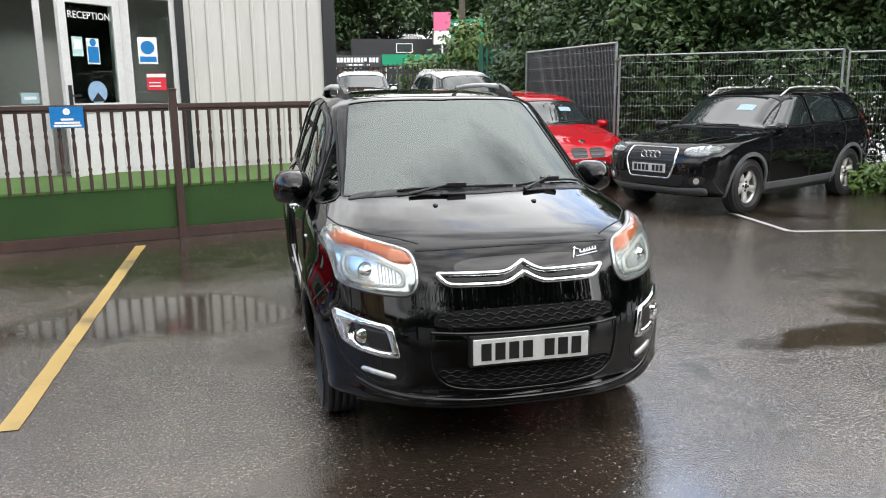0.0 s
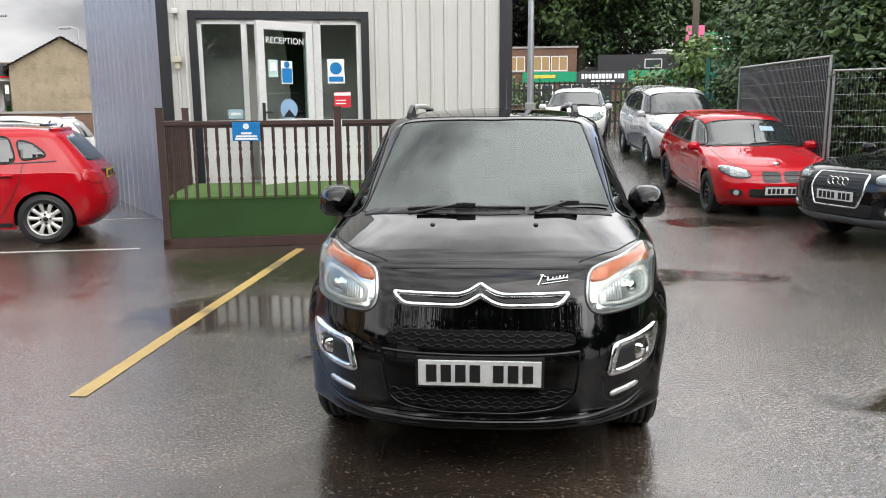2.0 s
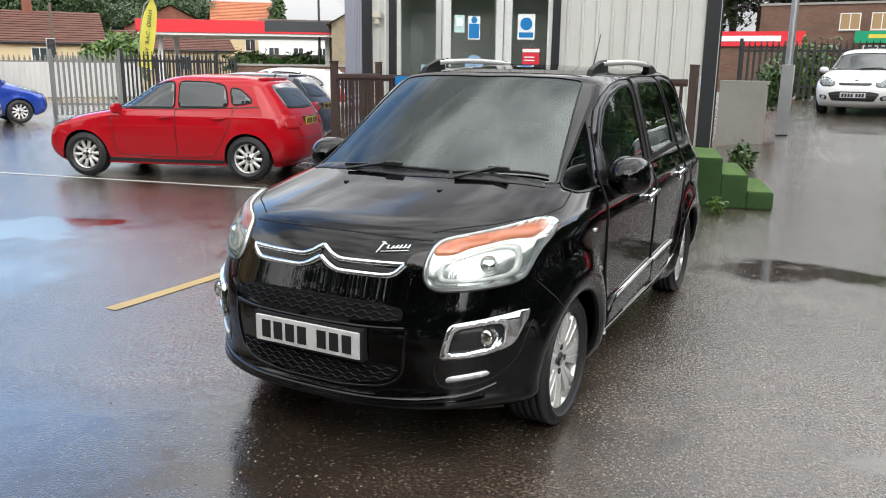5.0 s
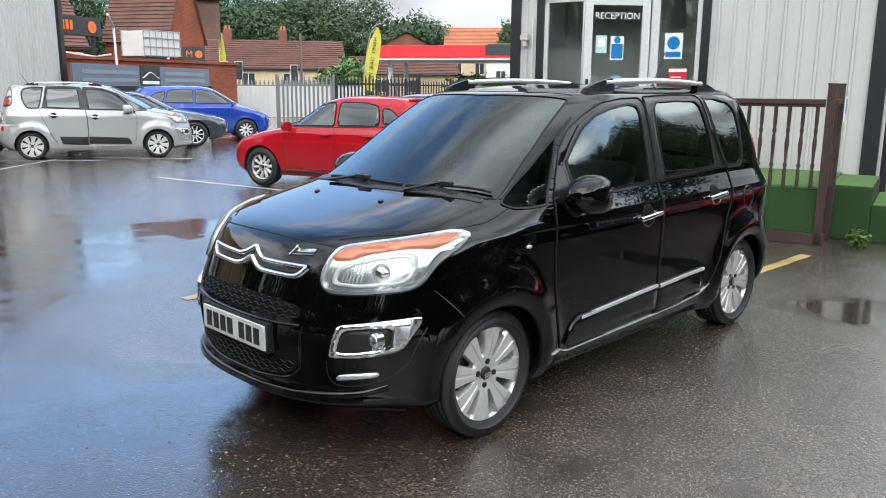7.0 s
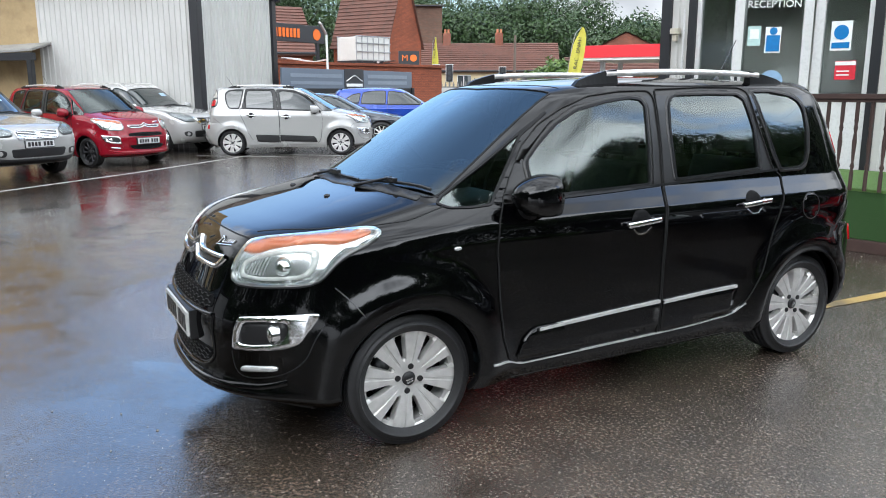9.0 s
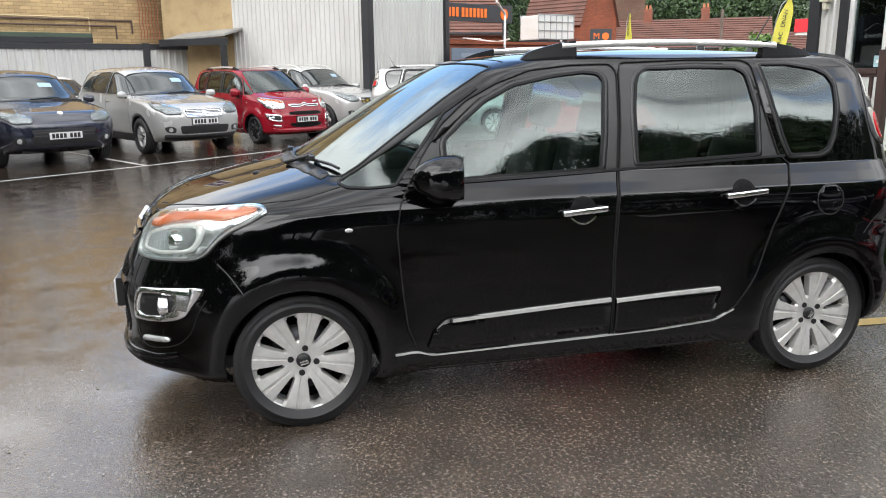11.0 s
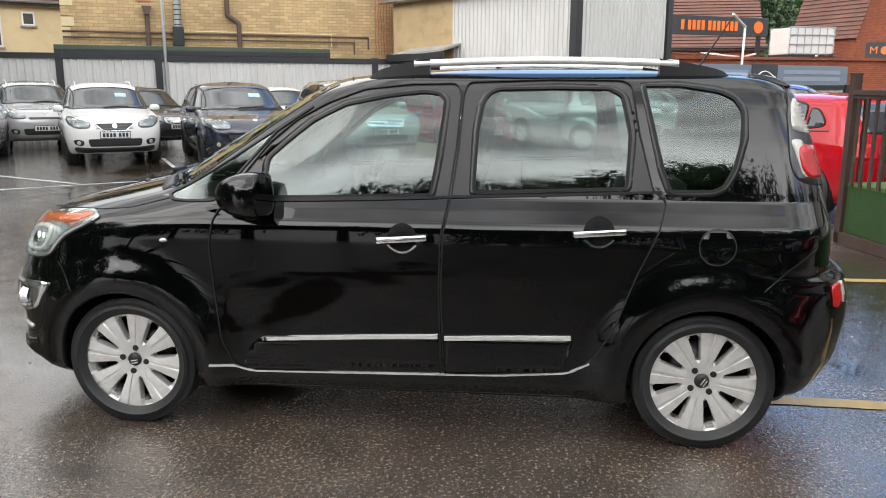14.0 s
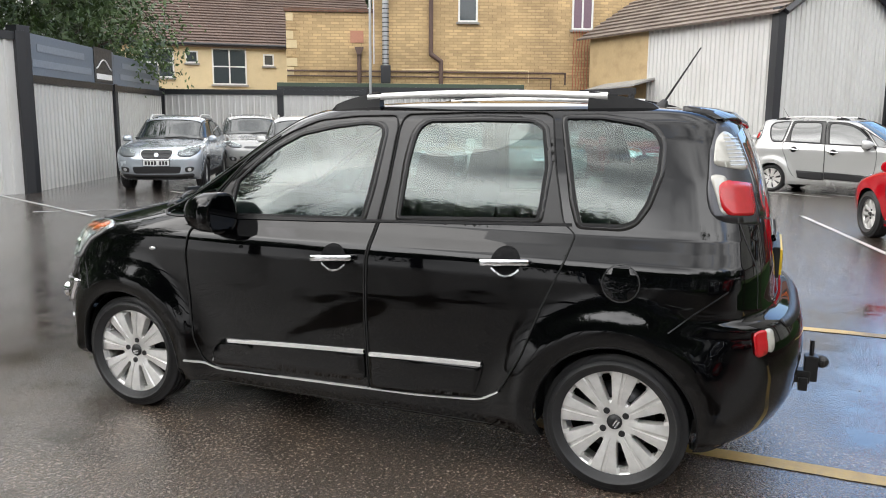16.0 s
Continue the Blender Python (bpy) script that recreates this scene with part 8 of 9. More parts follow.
def buff_block():
    p0, p1 = (-19.3, -13.6), (-24.0, -4.2)
    m, L = wall_frame(p0, p1)
    b = thing("buff_brick_building", "tall buff brick building with brown pipes", "building", m)
    e = 2.9
    part("wall", boxes((e, 0.02, 0, L + 5, 6, 8.2)), BRICK_BUFF, b)
    ext = part("side_extension", boxes((0, 0.02, 0, e, 5, 5.1)), BRICK_BUFF, b, "lower buff brick extension")
    part("coping", boxes((-0.08, -0.05, 5.1, e + 0.05, 5, 5.22), bevel=0.02), BRICK_BROWN, ext)
    for k in range(17):
        w = 0.34 if k % 2 else 0.22
        part("quoin", boxes((-0.015, -0.015, 0.3 * k, w, 0.15, 0.3 * k + 0.27), bevel=0.01), RENDER_CREAM if k % 3 else BRICK_BUFF, ext)
    part("patch_panel", boxes((e - 0.75, -0.02, 4.1, e - 0.3, 0.02, 4.5), bevel=0.01), worn("pink_patch", (0.42, 0.2, 0.13), 0.8, 0.2, 20, 0.2), ext)
    far_window(b, e + 3.0, 4.9, 0.55, 1.7, 0.02, 0, 1)
    far_window(b, L - 0.65, 4.7, 0.62, 2.0, 0.02, 1, 1, tint=plain("leaded_pane", (0.16, 0.10, 0.13), 0.2))
    far_window(b, L + 2.5, 5.6, 1.0, 1.5, 0.02, 1, 1)
    bars = bmesh.new()
    for k in range(7):
        tube(bars, [(L - 0.65 + 0.1 * k + 0.02 * math.sin(q * 2.1), -0.12, 2.6 + 0.25 * q) for q in range(9)], 0.014, 5)
    part("window_grille", bars, worn("rusty_iron", (0.4, 0.13, 0.07), 0.7, 0.3, 30, 0.3), b, "rusty wavy iron grille")
    pipe = worn("brown_drain_pipe", (0.085, 0.05, 0.04), 0.55, 0.2, 20, 0.2)
    part("drain_pipe", tube(bmesh.new(), [(e + 2.0, -0.12, 8.0), (e + 2.0, -0.12, 3.75), (e + 2.35, -0.12, 3.5), (e + 2.35, -0.12, 2.7)], 0.08, 10), pipe, b, "brown drain pipe with a swan neck")
    part("drain_pipe", tube(bmesh.new(), [(e - 0.45, -0.12, 3.8), (e - 0.45, -0.12, 2.7)], 0.075, 10), pipe, b)
    part("hopper", prism([(e - 0.6, 3.95), (e - 0.3, 3.95), (e - 0.38, 3.7), (e - 0.52, 3.7)], 0.25, pose(0, -0.26, 0)), pipe, b)
    part("flue", rod(bmesh.new(), (e + 0.45, -0.16, 3.3), (e + 0.45, -0.16, 8.0), 0.11, sides=12), GALV, b, "grey ribbed flue")
    for k in range(30):
        part("flue_band", rod(bmesh.new(), (e + 0.45, -0.16, 3.4 + 0.15 * k), (e + 0.45, -0.16, 3.43 + 0.15 * k), 0.122, sides=12), DARK_STEEL, b)
    part("flue_base", boxes((e + 0.28, -0.3, 2.75, e + 0.62, -0.02, 3.35), bevel=0.03), TRIM_BLACK, b)
    part("thin_pipe", rod(bmesh.new(), (e + 0.05, -0.05, 3.4), (e + 0.05, -0.05, 8.0), 0.025, sides=6), UPVC, b)
    for z, r, x0, x1 in ((3.15, 0.03, 0.0, L - 0.9), (2.98, 0.025, 0.0, L - 1.4), (3.22, 0.018, e + 1.0, L - 2.2)):
        part("wall_pipe", tube(bmesh.new(), [(x0, -0.07, z), (x1, -0.07, z), (x1, -0.07, z - 0.4)], r, 6), pipe if r != 0.018 else RENDER_CREAM, b)
    part("low_green_roof", boxes((-0.15, -1.6, 2.55, L - 2.6, 0.0, 2.68), bevel=0.02), ROOF_GREEN, b, "low green felt roof along the wall")
    part("fascia", boxes((-0.15, -1.62, 2.4, L - 2.6, -1.55, 2.56), bevel=0.005), TRIM_BLACK, b)
    return b


buff_block()

house("cream_house", "cream rendered house with a brown tiled roof", (-22.0, -24.2), (-29.5, -15.4), 8, 4.75, 7.6, RENDER_CREAM, TILE_BROWN,
      windows=((1.3, 3.3, 1.2, 1.15, 0.0, 1, 1), (3.1, 3.95, 0.4, 0.4, 0.0, 0, 0), (4.2, 3.05, 1.35, 1.45, 0.0, 1, 1), (6.4, 3.9, 0.35, 0.4, 0.0, 0, 0)), courses=22)

# lamp column and poles in the yard
def pole(name, label, x, y, h, r0, r1, material, arm=None, square=0.0):
    z = rise(x, y)
    p = thing(name, label, "pole", pose(x, y, z))
    part("shaft", rod(bmesh.new(), (0, 0, 0), (0, 0, h), r0, r1, 12), material, p)
    if square:
        part("base_box", boxes((-r0 * 1.5, -r0 * 1.5, 0, r0 * 1.5, r0 * 1.5, square), bevel=0.01), material, p)
    if arm:
        part("arm", tube(bmesh.new(), [(0, 0, h), (arm[0] * 0.5, arm[1] * 0.5, h + 0.12), (arm[0], arm[1], h + 0.1)], r1 * 0.8, 8), material, p)
        part("lantern", boxes((arm[0] - 0.3, arm[1] - 0.12, h + 0.02, arm[0] + 0.3, arm[1] + 0.12, h + 0.16), bevel=0.04), GALV, p)
    return p


pole("floodlight_pole", "slim grey pole behind the boundary wall", -18.9, -10.2, 5.9, 0.05, 0.04, GALV)
pole("street_lamp", "grey street lamp beside the drive", 0.52, 12.45, 6.5, 0.075, 0.055, GALV, square=1.35)
pole("street_lamp", "tall street lamp across the road", -28.2, 35.9, 6.6, 0.09, 0.06, DARK_STEEL, arm=(1.2, -0.3))
pole("street_lamp", "grey street lamp by the stone house", -24.3, 38.3, 6.2, 0.09, 0.06, GALV, arm=(-0.9, 0.2))
pole("telegraph_pole", "weathered timber telegraph pole", 6.0, 21.5, 7.5, 0.12, 0.09, worn("pole_timber", (0.12, 0.1, 0.075), 0.8, 0.3, 20, 0.4))
pole("telegraph_pole", "weathered timber telegraph pole", -46, 30.6, 5.4, 0.12, 0.09, worn("far_pole_timber", (0.13, 0.1, 0.08), 0.8, 0.3, 20, 0.4))

# gantry sign across the workshop yard
def gantry():
    m, L = wall_frame((-30.9, 4.3), (-34.8, 11.6))
    g = thing("gantry_sign", "long charcoal sign band with orange bars of writing", "sign", m)
    part("band", boxes((0, 0, 3.78, L, 0.25, 4.6), bevel=0.02), SIGN_DARK, g)
    part("round_mark", rod(bmesh.new(), (L - 0.6, -0.03, 4.18), (L - 0.6, -0.005, 4.18), 0.27, 0.27, 16), ORANGE_PAINT, g)
    x = 3.3
    for k in range(12):
        part("writing_bar", boxes((x, -0.03, 3.98, x + 0.17, -0.005, 4.4), bevel=0.01), ORANGE_PAINT, g)
        x += 0.25 + (0.12 if k in (0, 4) else 0)
    for x in (L - 0.5, 2.6):
        part("leg", boxes((x, 0.05, 0, x + 0.15, 0.2, 3.78)), TRIM_BLACK, g)
    thing("jib", "thin white jib arm over the low wall", "arm", None, bm=tube(bmesh.new(), [(-24.6, 7.9, 1.9), (-24.9, 8.0, 3.55), (-23.4, 7.2, 3.85)], 0.045, 6), material=UPVC)


gantry()


def tank():
    t = thing("plastic_tank", "white plastic bulk tank in a grey wire cage", "tank", pose(-29.0, 11.25, 2.62, 0, 0, 108))
    part("bottle", boxes((-0.98, -0.6, 0.12, 0.98, 0.6, 1.12), bevel=0.06), IBC_WHITE, t)
    part("pallet", boxes((-1.0, -0.62, 0, 1.0, 0.62, 0.12), bevel=0.01), TRIM_BLACK, t)
    for k in range(7):
        x = -0.96 + 0.32 * k
        for y in (-0.63, 0.63):
            part("cage_bar", rod(bmesh.new(), (x, y, 0.1), (x, y, 1.14), 0.02, sides=6), GALV, t)
    for z in (0.15, 0.5, 0.85, 1.14):
        for y in (-0.64, 0.64):
            part("cage_bar", rod(bmesh.new(), (-1, y, z), (1, y, z), 0.02, sides=6), GALV, t)
    r = thing("flat_roofed_store", "low flat-roofed store with clutter on its roof", "building", pose(-29.6, 11.0, 0, 0, 0, 18), bm=boxes((-2.5, -6, 0, 2.0, 3.6, 2.5), (-2.6, -6.1, 2.5, 2.1, 3.7, 2.6)), material=BRICK_ORANGE)
    rng = random.Random(5)
    for k in range(9):
        x, y = rng.uniform(-0.5, 1.8), rng.uniform(-5, 2.5)
        bm = boxes((-0.6, -0.05, 0, 0.6, 0.05, 0.06), bevel=0.01)
        thing("roof_plank", "loose plank lying on the flat roof", "plank", pose(-29.6, 11.0, 2.6 + 0.05 * (k % 3), 0, 0, 18) @ pose(x, y, 0.02, 0, 4, rng.uniform(0, 180)), "roof clutter", bm=bm, material=TILE_RED if k % 2 else WHITE_WOOD)


tank()

house("orange_brick_house", "orange painted brick house with a steep gable and red tiled roof", (-41.0, 17.95), (-42.9, 21.2), 4.2, 4.4, 9.0, BRICK_ORANGE, TILE_RED, gable_front=True, windows=((1.5, 2.4, 0.7, 1.1),), courses=22, over=0.15)
house("orange_side_wing", "low orange brick wing with a red tiled roof", (-41.5, 4.0), (-40.6, 13.0), 7, 3.6, 6.4, BRICK_ORANGE, TILE_RED, windows=((1.0, 1.6, 1.2, 1.2), (5.5, 1.6, 1.2, 1.2)), courses=16)
house("dark_brick_block", "dark brick block with a flat roof on the rise", (-61, 24.5), (-58, 31.0), 8, 8.6, 8.9, BRICK_BROWN, TILE_BROWN, windows=((0.6, 7.0, 2.6, 1.1, 0.0, 3, 0),), courses=6)
house("long_cottage", "long low cream cottage with a red-brown tiled roof and chimneys", (-52.2, 21.8), (-44.8, 33.6), 6, 2.9, 5.0, RENDER_CREAM, TILE_RED, windows=((3.0, 1.5, 0.9, 1.0), (6.5, 1.5, 0.9, 1.0), (9.5, 1.5, 0.9, 1.0)), chimneys=((5.5, 3.0, 0.8), (9.6, 3.0, 0.8)), courses=14)
house("cottage_row", "cream cottage further along the road", (-44.5, 34.5), (-40.0, 41.0), 6, 2.6, 3.9, RENDER_CREAM, TILE_RED, windows=((1.5, 1.2, 0.9, 0.9), (4.0, 1.2, 0.9, 0.9)), courses=12)
house("red_brick_house", "red brick house with a gable end and tiled roof", (-54.8, 44.0), (-49.6, 49.6), 14, 4.6, 6.5, BRICK_RED, TILE_RED, gable_front=True, windows=((4.4, 2.0, 0.9, 1.5), (1.2, 2.0, 0.9, 1.4)), courses=14)
house("pantile_house", "house with an orange pantile roof and ivy on its gable", (-57.2, 57.0), (-52.8, 60.9), 7, 5.4, 8.0, RENDER_CREAM, TILE_ORANGE, windows=((0.8, 3.0, 0.9, 1.4), (3.2, 3.0, 0.9, 1.4)), courses=18)
house("terrace", "pale terrace behind the filling station", (-50.0, 55.5), (-38.0, 64.0), 7, 4.4, 6.0, WHITE_WOOD, TILE_BROWN, windows=tuple((1.0 + 2.3 * k, 1.8, 0.9, 1.4) for k in range(6)), courses=12)
house("stone_house", "old brown stone house end with a tiled roof", (-24.6, 32.2), (-20.6, 34.9), 12, 3.9, 5.3, STONE, TILE_BROWN, gable_front=True, windows=(), courses=14)


def mot_sign():
    m, L = wall_frame((-38.55, 17.5), (-38.1, 18.62))
    s = thing("service_sign", "charcoal board with orange letters", "sign", m)
    part("board", boxes((0, 0, 1.7, L, 0.1, 3.7)), SIGN_DARK, s)
    for k, ch in enumerate("MOT"):
        w = words(ch, 0.5, 0.01)
        w.transform(pose(L * 0.3, -0.03, 3.3 - 0.56 * k))
        part("letter", w, ORANGE_PAINT, s)
    part("round_mark", rod(bmesh.new(), (L * 0.72, -0.03, 3.3), (L * 0.72, -0.005, 3.3), 0.2, 0.2, 16), ORANGE_PAINT, s)
    for k in range(4):
        part("writing_bar", boxes((L * 0.52, -0.02, 2.7 - 0.22 * k, L * 0.92, -0.005, 2.78 - 0.22 * k)), ORANGE_PAINT, s)
    for x in (0.1, L - 0.1):
        part("leg", boxes((x - 0.05, 0.02, 0, x + 0.05, 0.08, 1.7)), TRIM_BLACK, s)


mot_sign()


def flag(x, y, h, turn, tilt=0.0):
    f = thing("feather_flag", "tall yellow feather flag with dark lettering", "flag", pose(x, y, 0, 0, 0, turn) @ pose(0, 0, 0, 0, tilt, 0), "feather flags")
    part("mast", tube(bmesh.new(), [(0, 0, 0), (0, 0, h * 0.8), (0.06, 0, h * 0.93), (0.3, 0, h)], 0.02, 6), GALV, f)
    n, verts, faces = 14, [], []
    for i in range(n + 1):
        q = i / n
        z = 1.5 + (h - 1.5) * q
        w = 0.62 * (1 if q < 0.7 else (1 - ((q - 0.7) / 0.3) ** 2 * 0.75))
        lean = 0.05 * q + (0.25 * max(0, q - 0.75) / 0.25)
        ripple = 0.05 * math.sin(q * 9)
        verts += [(lean, ripple, z), (lean + w * 0.5, ripple + 0.03 * math.sin(q * 14), z), (lean + w, -ripple, z - 0.05)]
    for i in range(n):
        a = 3 * i
        faces += [(a, a + 1, a + 4, a + 3), (a + 1, a + 2, a + 5, a + 4)]
    part("cloth", raw(verts, faces), FLAG_YELLOW, f, smooth=True)
    for k, ch in enumerate("HAND CAR WASH"):
        if ch != " ":
            w = words(ch, 0.26, 0.004)
            w.transform(pose(0.36, -0.07, h - 0.55 - 0.185 * k, 0, -90, 0))
            part("letter", w, SIGN_DARK, f)


flag(-38.1, 19.5, 4.5, 0)
flag(-27.0, 20.5, 4.45, 30, 9.0)


def traffic_light(x, y, z, turn):
    t = thing("traffic_light", "black traffic signal on a grey post", "traffic light", pose(x, y, 0, 0, 0, turn))
    part("post", rod(bmesh.new(), (0, 0, 0), (0, 0, z + 0.9), 0.055, sides=8), GALV, t)
    part("head", boxes((-0.18, -0.22, z, 0.18, 0.02, z + 0.95), bevel=0.03), TRIM_BLACK, t)
    part("backing", boxes((-0.215, 0.0, z - 0.03, 0.215, 0.03, z + 0.98), bevel=0.01), UPVC, t)
    for k in range(3):
        part("lens", rod(bmesh.new(), (0, -0.25, z + 0.17 + 0.3 * k), (0, -0.2, z + 0.17 + 0.3 * k), 0.1, 0.1, 14), SIGN_DARK, t)


traffic_light(-36.9, 19.1, 1.95, 60)
traffic_light(-36.5, 19.75, 1.95, 60)
traffic_light(-34.85, 22.3, 1.8, 60)


def palisade(name, label, p0, p1, h, gap, material, sheet=None, z=0.0):
    m, L = wall_frame(p0, p1)
    f = thing(name, label, "fence", Matrix.Translation((0, 0, z)) @ m)
    n = int(L / gap)
    pale = mesh_of("pale", boxes((-gap * 0.22, -0.02, 0.05, gap * 0.22, 0.02, h - 0.1), (-gap * 0.1, -0.015, h - 0.1, gap * 0.1, 0.015, h)), material)
    for i in range(n):
        ob = new("pale", pale)
        ob.parent, ob.location = f, ((i + 0.5) * L / n, 0, 0)
    for zz in (0.35, h - 0.3):
        part("rail", boxes((0, 0.02, zz, L, 0.07, zz + 0.06)), material, f)
    k = max(1, int(L / 2.8))
    for i in range(k + 1):
        part("post", boxes((L * i / k - 0.04, 0.02, 0, L * i / k + 0.04, 0.12, h + 0.08)), material, f)
    if sheet:
        bm = cladding(L, 0.1, h - 0.3, 0.2, 0.03, 0.02, 0.03)
        bm.transform(Matrix.Translation((0, -0.06, 0)))
        part("sheeting", bm, sheet, f, "white sheeting fixed to the fence")
    return f


PALE_STEEL = worn("grey_pale_steel", (0.2, 0.2, 0.19), 0.5, 0.2, 20, 0.1, metal=0.3)
palisade("hoarding_fence", "white sheeted fence with spiked grey pales along the road", (-32.2, 15.4), (-27.8, 21.7), 1.9, 0.2, PALE_STEEL, CLAD_LOW)
palisade("palisade_fence", "dark spiked fence along the road", (-27.6, 21.9), (-24.9, 24.8), 1.95, 0.13, TRIM_BLACK)
palisade("palisade_fence", "grey spiked fence beside the filling station", (-19.5, 11.0), (-17.9, 12.13), 1.9, 0.14, PALE_STEEL)
palisade("palisade_fence", "black spiked fence beside the filling station", (-17.85, 12.17), (-15.6, 13.8), 1.95, 0.12, TRIM_BLACK)
low = thing("garden_wall", "low dark wall with a pale coping", "wall", None, bm=boxes((0, 0, 0, 7.5, 0.25, 1.55), bevel=0.01), material=BRICK_BROWN)
low.matrix_world = pose(-25.0, 25.0, 0, 0, 0, 38)
part("coping", boxes((-0.05, -0.06, 1.55, 7.55, 0.31, 1.65), bevel=0.01), CONCRETE, low)


def filling_station():
    m, L = wall_frame((-37.0, 29.6), (-26.7, 36.2))
    s = thing("filling_station_canopy", "filling station canopy with a red and charcoal fascia on pale columns", "canopy", m)
    D = 7.5
    part("fascia", boxes((0, 0, 3.45, L * 0.62, 0.25, 4.2), bevel=0.02), STATION_RED, s, "red fascia")
    part("fascia", boxes((L * 0.62, 0, 3.45, L, 0.25, 4.2), bevel=0.02), SIGN_DARK, s, "charcoal fascia")
    part("fascia", boxes((L, 0, 3.45, L + 0.25, D, 4.2), bevel=0.02), STATION_RED, s, "red fascia")
    part("soffit", boxes((0.05, 0.05, 3.3, L + 0.1, D, 3.5)), WHITE_WOOD, s)
    part("fascia_line", boxes((0, -0.02, 3.45, L + 0.27, -0.003, 3.56)), STATION_RED, s)
    part("fascia_mark", boxes((L + 0.255, 0.7, 3.72, L + 0.27, 2.6, 3.98)), SIGN_WHITE, s, "pale mark on the fascia")
    for x, y in ((1.0, 1.5), (L - 1.0, 1.5), (1.0, 5.5), (L - 1.0, 5.5)):
        part("column", boxes((x - 0.14, y - 0.14, 0, x + 0.14, y + 0.14, 3.4), bevel=0.01), UPVC, s)
    k = thing("station_kiosk", "low green and pale kiosk under the canopy", "building", m @ pose(0, 0, 0))
    part("wall", boxes((6.0, 6.5, 0, 15.0, 9.0, 2.3)), WHITE_WOOD, k)
    part("green_band", boxes((6.0, 6.42, 1.45, 15.0, 6.5, 2.0)), worn("bright_green", (0.06, 0.42, 0.03), 0.5, 0.1, 10, 0.05), k)


filling_station()

# shops up the rise behind the drive
def shops():
    z = rise(4, 56)
    m = pose(-1.3, 57.0, z, 0, 0, -1)
    b = thing("brick_shop", "brown brick flat-roofed shop with pale window frames", "building", m)
    part("wall", boxes((-4, 0, 0, 6.3, 8, 6.1 - z)), BRICK_BROWN, b)
    part("coping", boxes((-4.1, -0.1, 6.1 - z, 6.4, 8, 6.25 - z)), CONCRETE, b)
    for x in (1.15, 3.05, 4.4):
        far_window(b, x, 4.45 - z, 1.15, 1.0, 0.0, 1, 0, tint=plain("blind", (0.3, 0.2, 0.09), 0.5) if x == 1.15 else bpy.data.materials["blind"])
    p = thing("shop_parade", "low shops with green and black fascias", "building", m)
    part("wall", boxes((2.6, -2.5, 0, 18.0, -0.2, 4.2 - z)), BRICK_BROWN, p)
    part("fascia", boxes((2.2, -2.75, 3.45 - z, 6.15, -2.5, 4.2 - z)), GREEN_PAINT, p, "green fascia")
    part("fascia", boxes((6.2, -2.8, 3.35 - z, 9.8, -2.5, 4.2 - z)), SIGN_DARK, p, "black fascia with white lettering bars")
    for k in range(12):
        x = 6.5 + 0.25 * k + (0.12 if k > 8 else 0)
        part("writing_bar", boxes((x, -2.84, 3.68 - z, x + 0.19, -2.81, 4.02 - z)), SIGN_WHITE, p)
    part("writing_bar", boxes((7.2, -2.84, 3.45 - z, 8.9, -2.81, 3.55 - z)), SIGN_WHITE, p)
    part("fascia", boxes((9.85, -2.75, 3.45 - z, 18.0, -2.5, 4.25 - z)), GREEN_PAINT, p, "green fascia")
    part("yellow_mark", boxes((3.0, -2.78, 3.75 - z, 4.6, -2.755, 4.0 - z)), FLAG_YELLOW, p)
    for x in (2.8, 5.0, 7.0, 10.2, 13.0, 15.5):
        far_window(p, x, 0.05, 1.6, 1.15, -2.5, 1, 0, False)
    w = thing("retaining_wall", "dark retaining wall with a vent and a parapet above the shops", "wall", m)
    part("wall", boxes((8.0, 1.0, 0, 26, 1.4, 5.6 - z)), TRIM_BLACK, w)
    part("parapet", boxes((14.5, 0.9, 5.2 - z, 18, 1.0, 6.2 - z)), STONE, w)
    far_window(w, 11.6, 4.6 - z, 1.2, 0.6, 1.0, 0, 0, False)
    s = thing("estate_sign", "pink and white board on a post", "sign", pose(13.4, 55.2, z, 0, 0, -10))
    part("board", boxes((-0.65, 0, 4.0, 0.65, 0.08, 5.4)), plain("pink_board", (0.6, 0.12, 0.25), 0.5), s)
    part("board_lower", boxes((-0.65, 0, 3.0, 0.65, 0.08, 4.0)), SIGN_WHITE, s)
    part("post", boxes((-0.06, 0.08, 0, 0.06, 0.18, 5.4)), WHITE_WOOD, s)
    g = thing("green_sign", "green roadside sign with white lines", "sign", pose(15.6, 56.5, z, 0, 0, -12))
    part("board", boxes((-1.3, 0, 3.4, 1.4, 0.08, 5.0)), GREEN_PAINT, g)
    for zz, ww in ((4.6, 0.9), (4.2, 1.1), (3.75, 0.6)):
        part("writing_bar", boxes((-ww, -0.02, zz - 0.1, ww, -0.003, zz + 0.1)), SIGN_WHITE, g)
    for x in (-0.9, 1.0):
        part("post", boxes((x - 0.06, 0.08, 0, x + 0.06, 0.18, 4.9)), GALV, g)


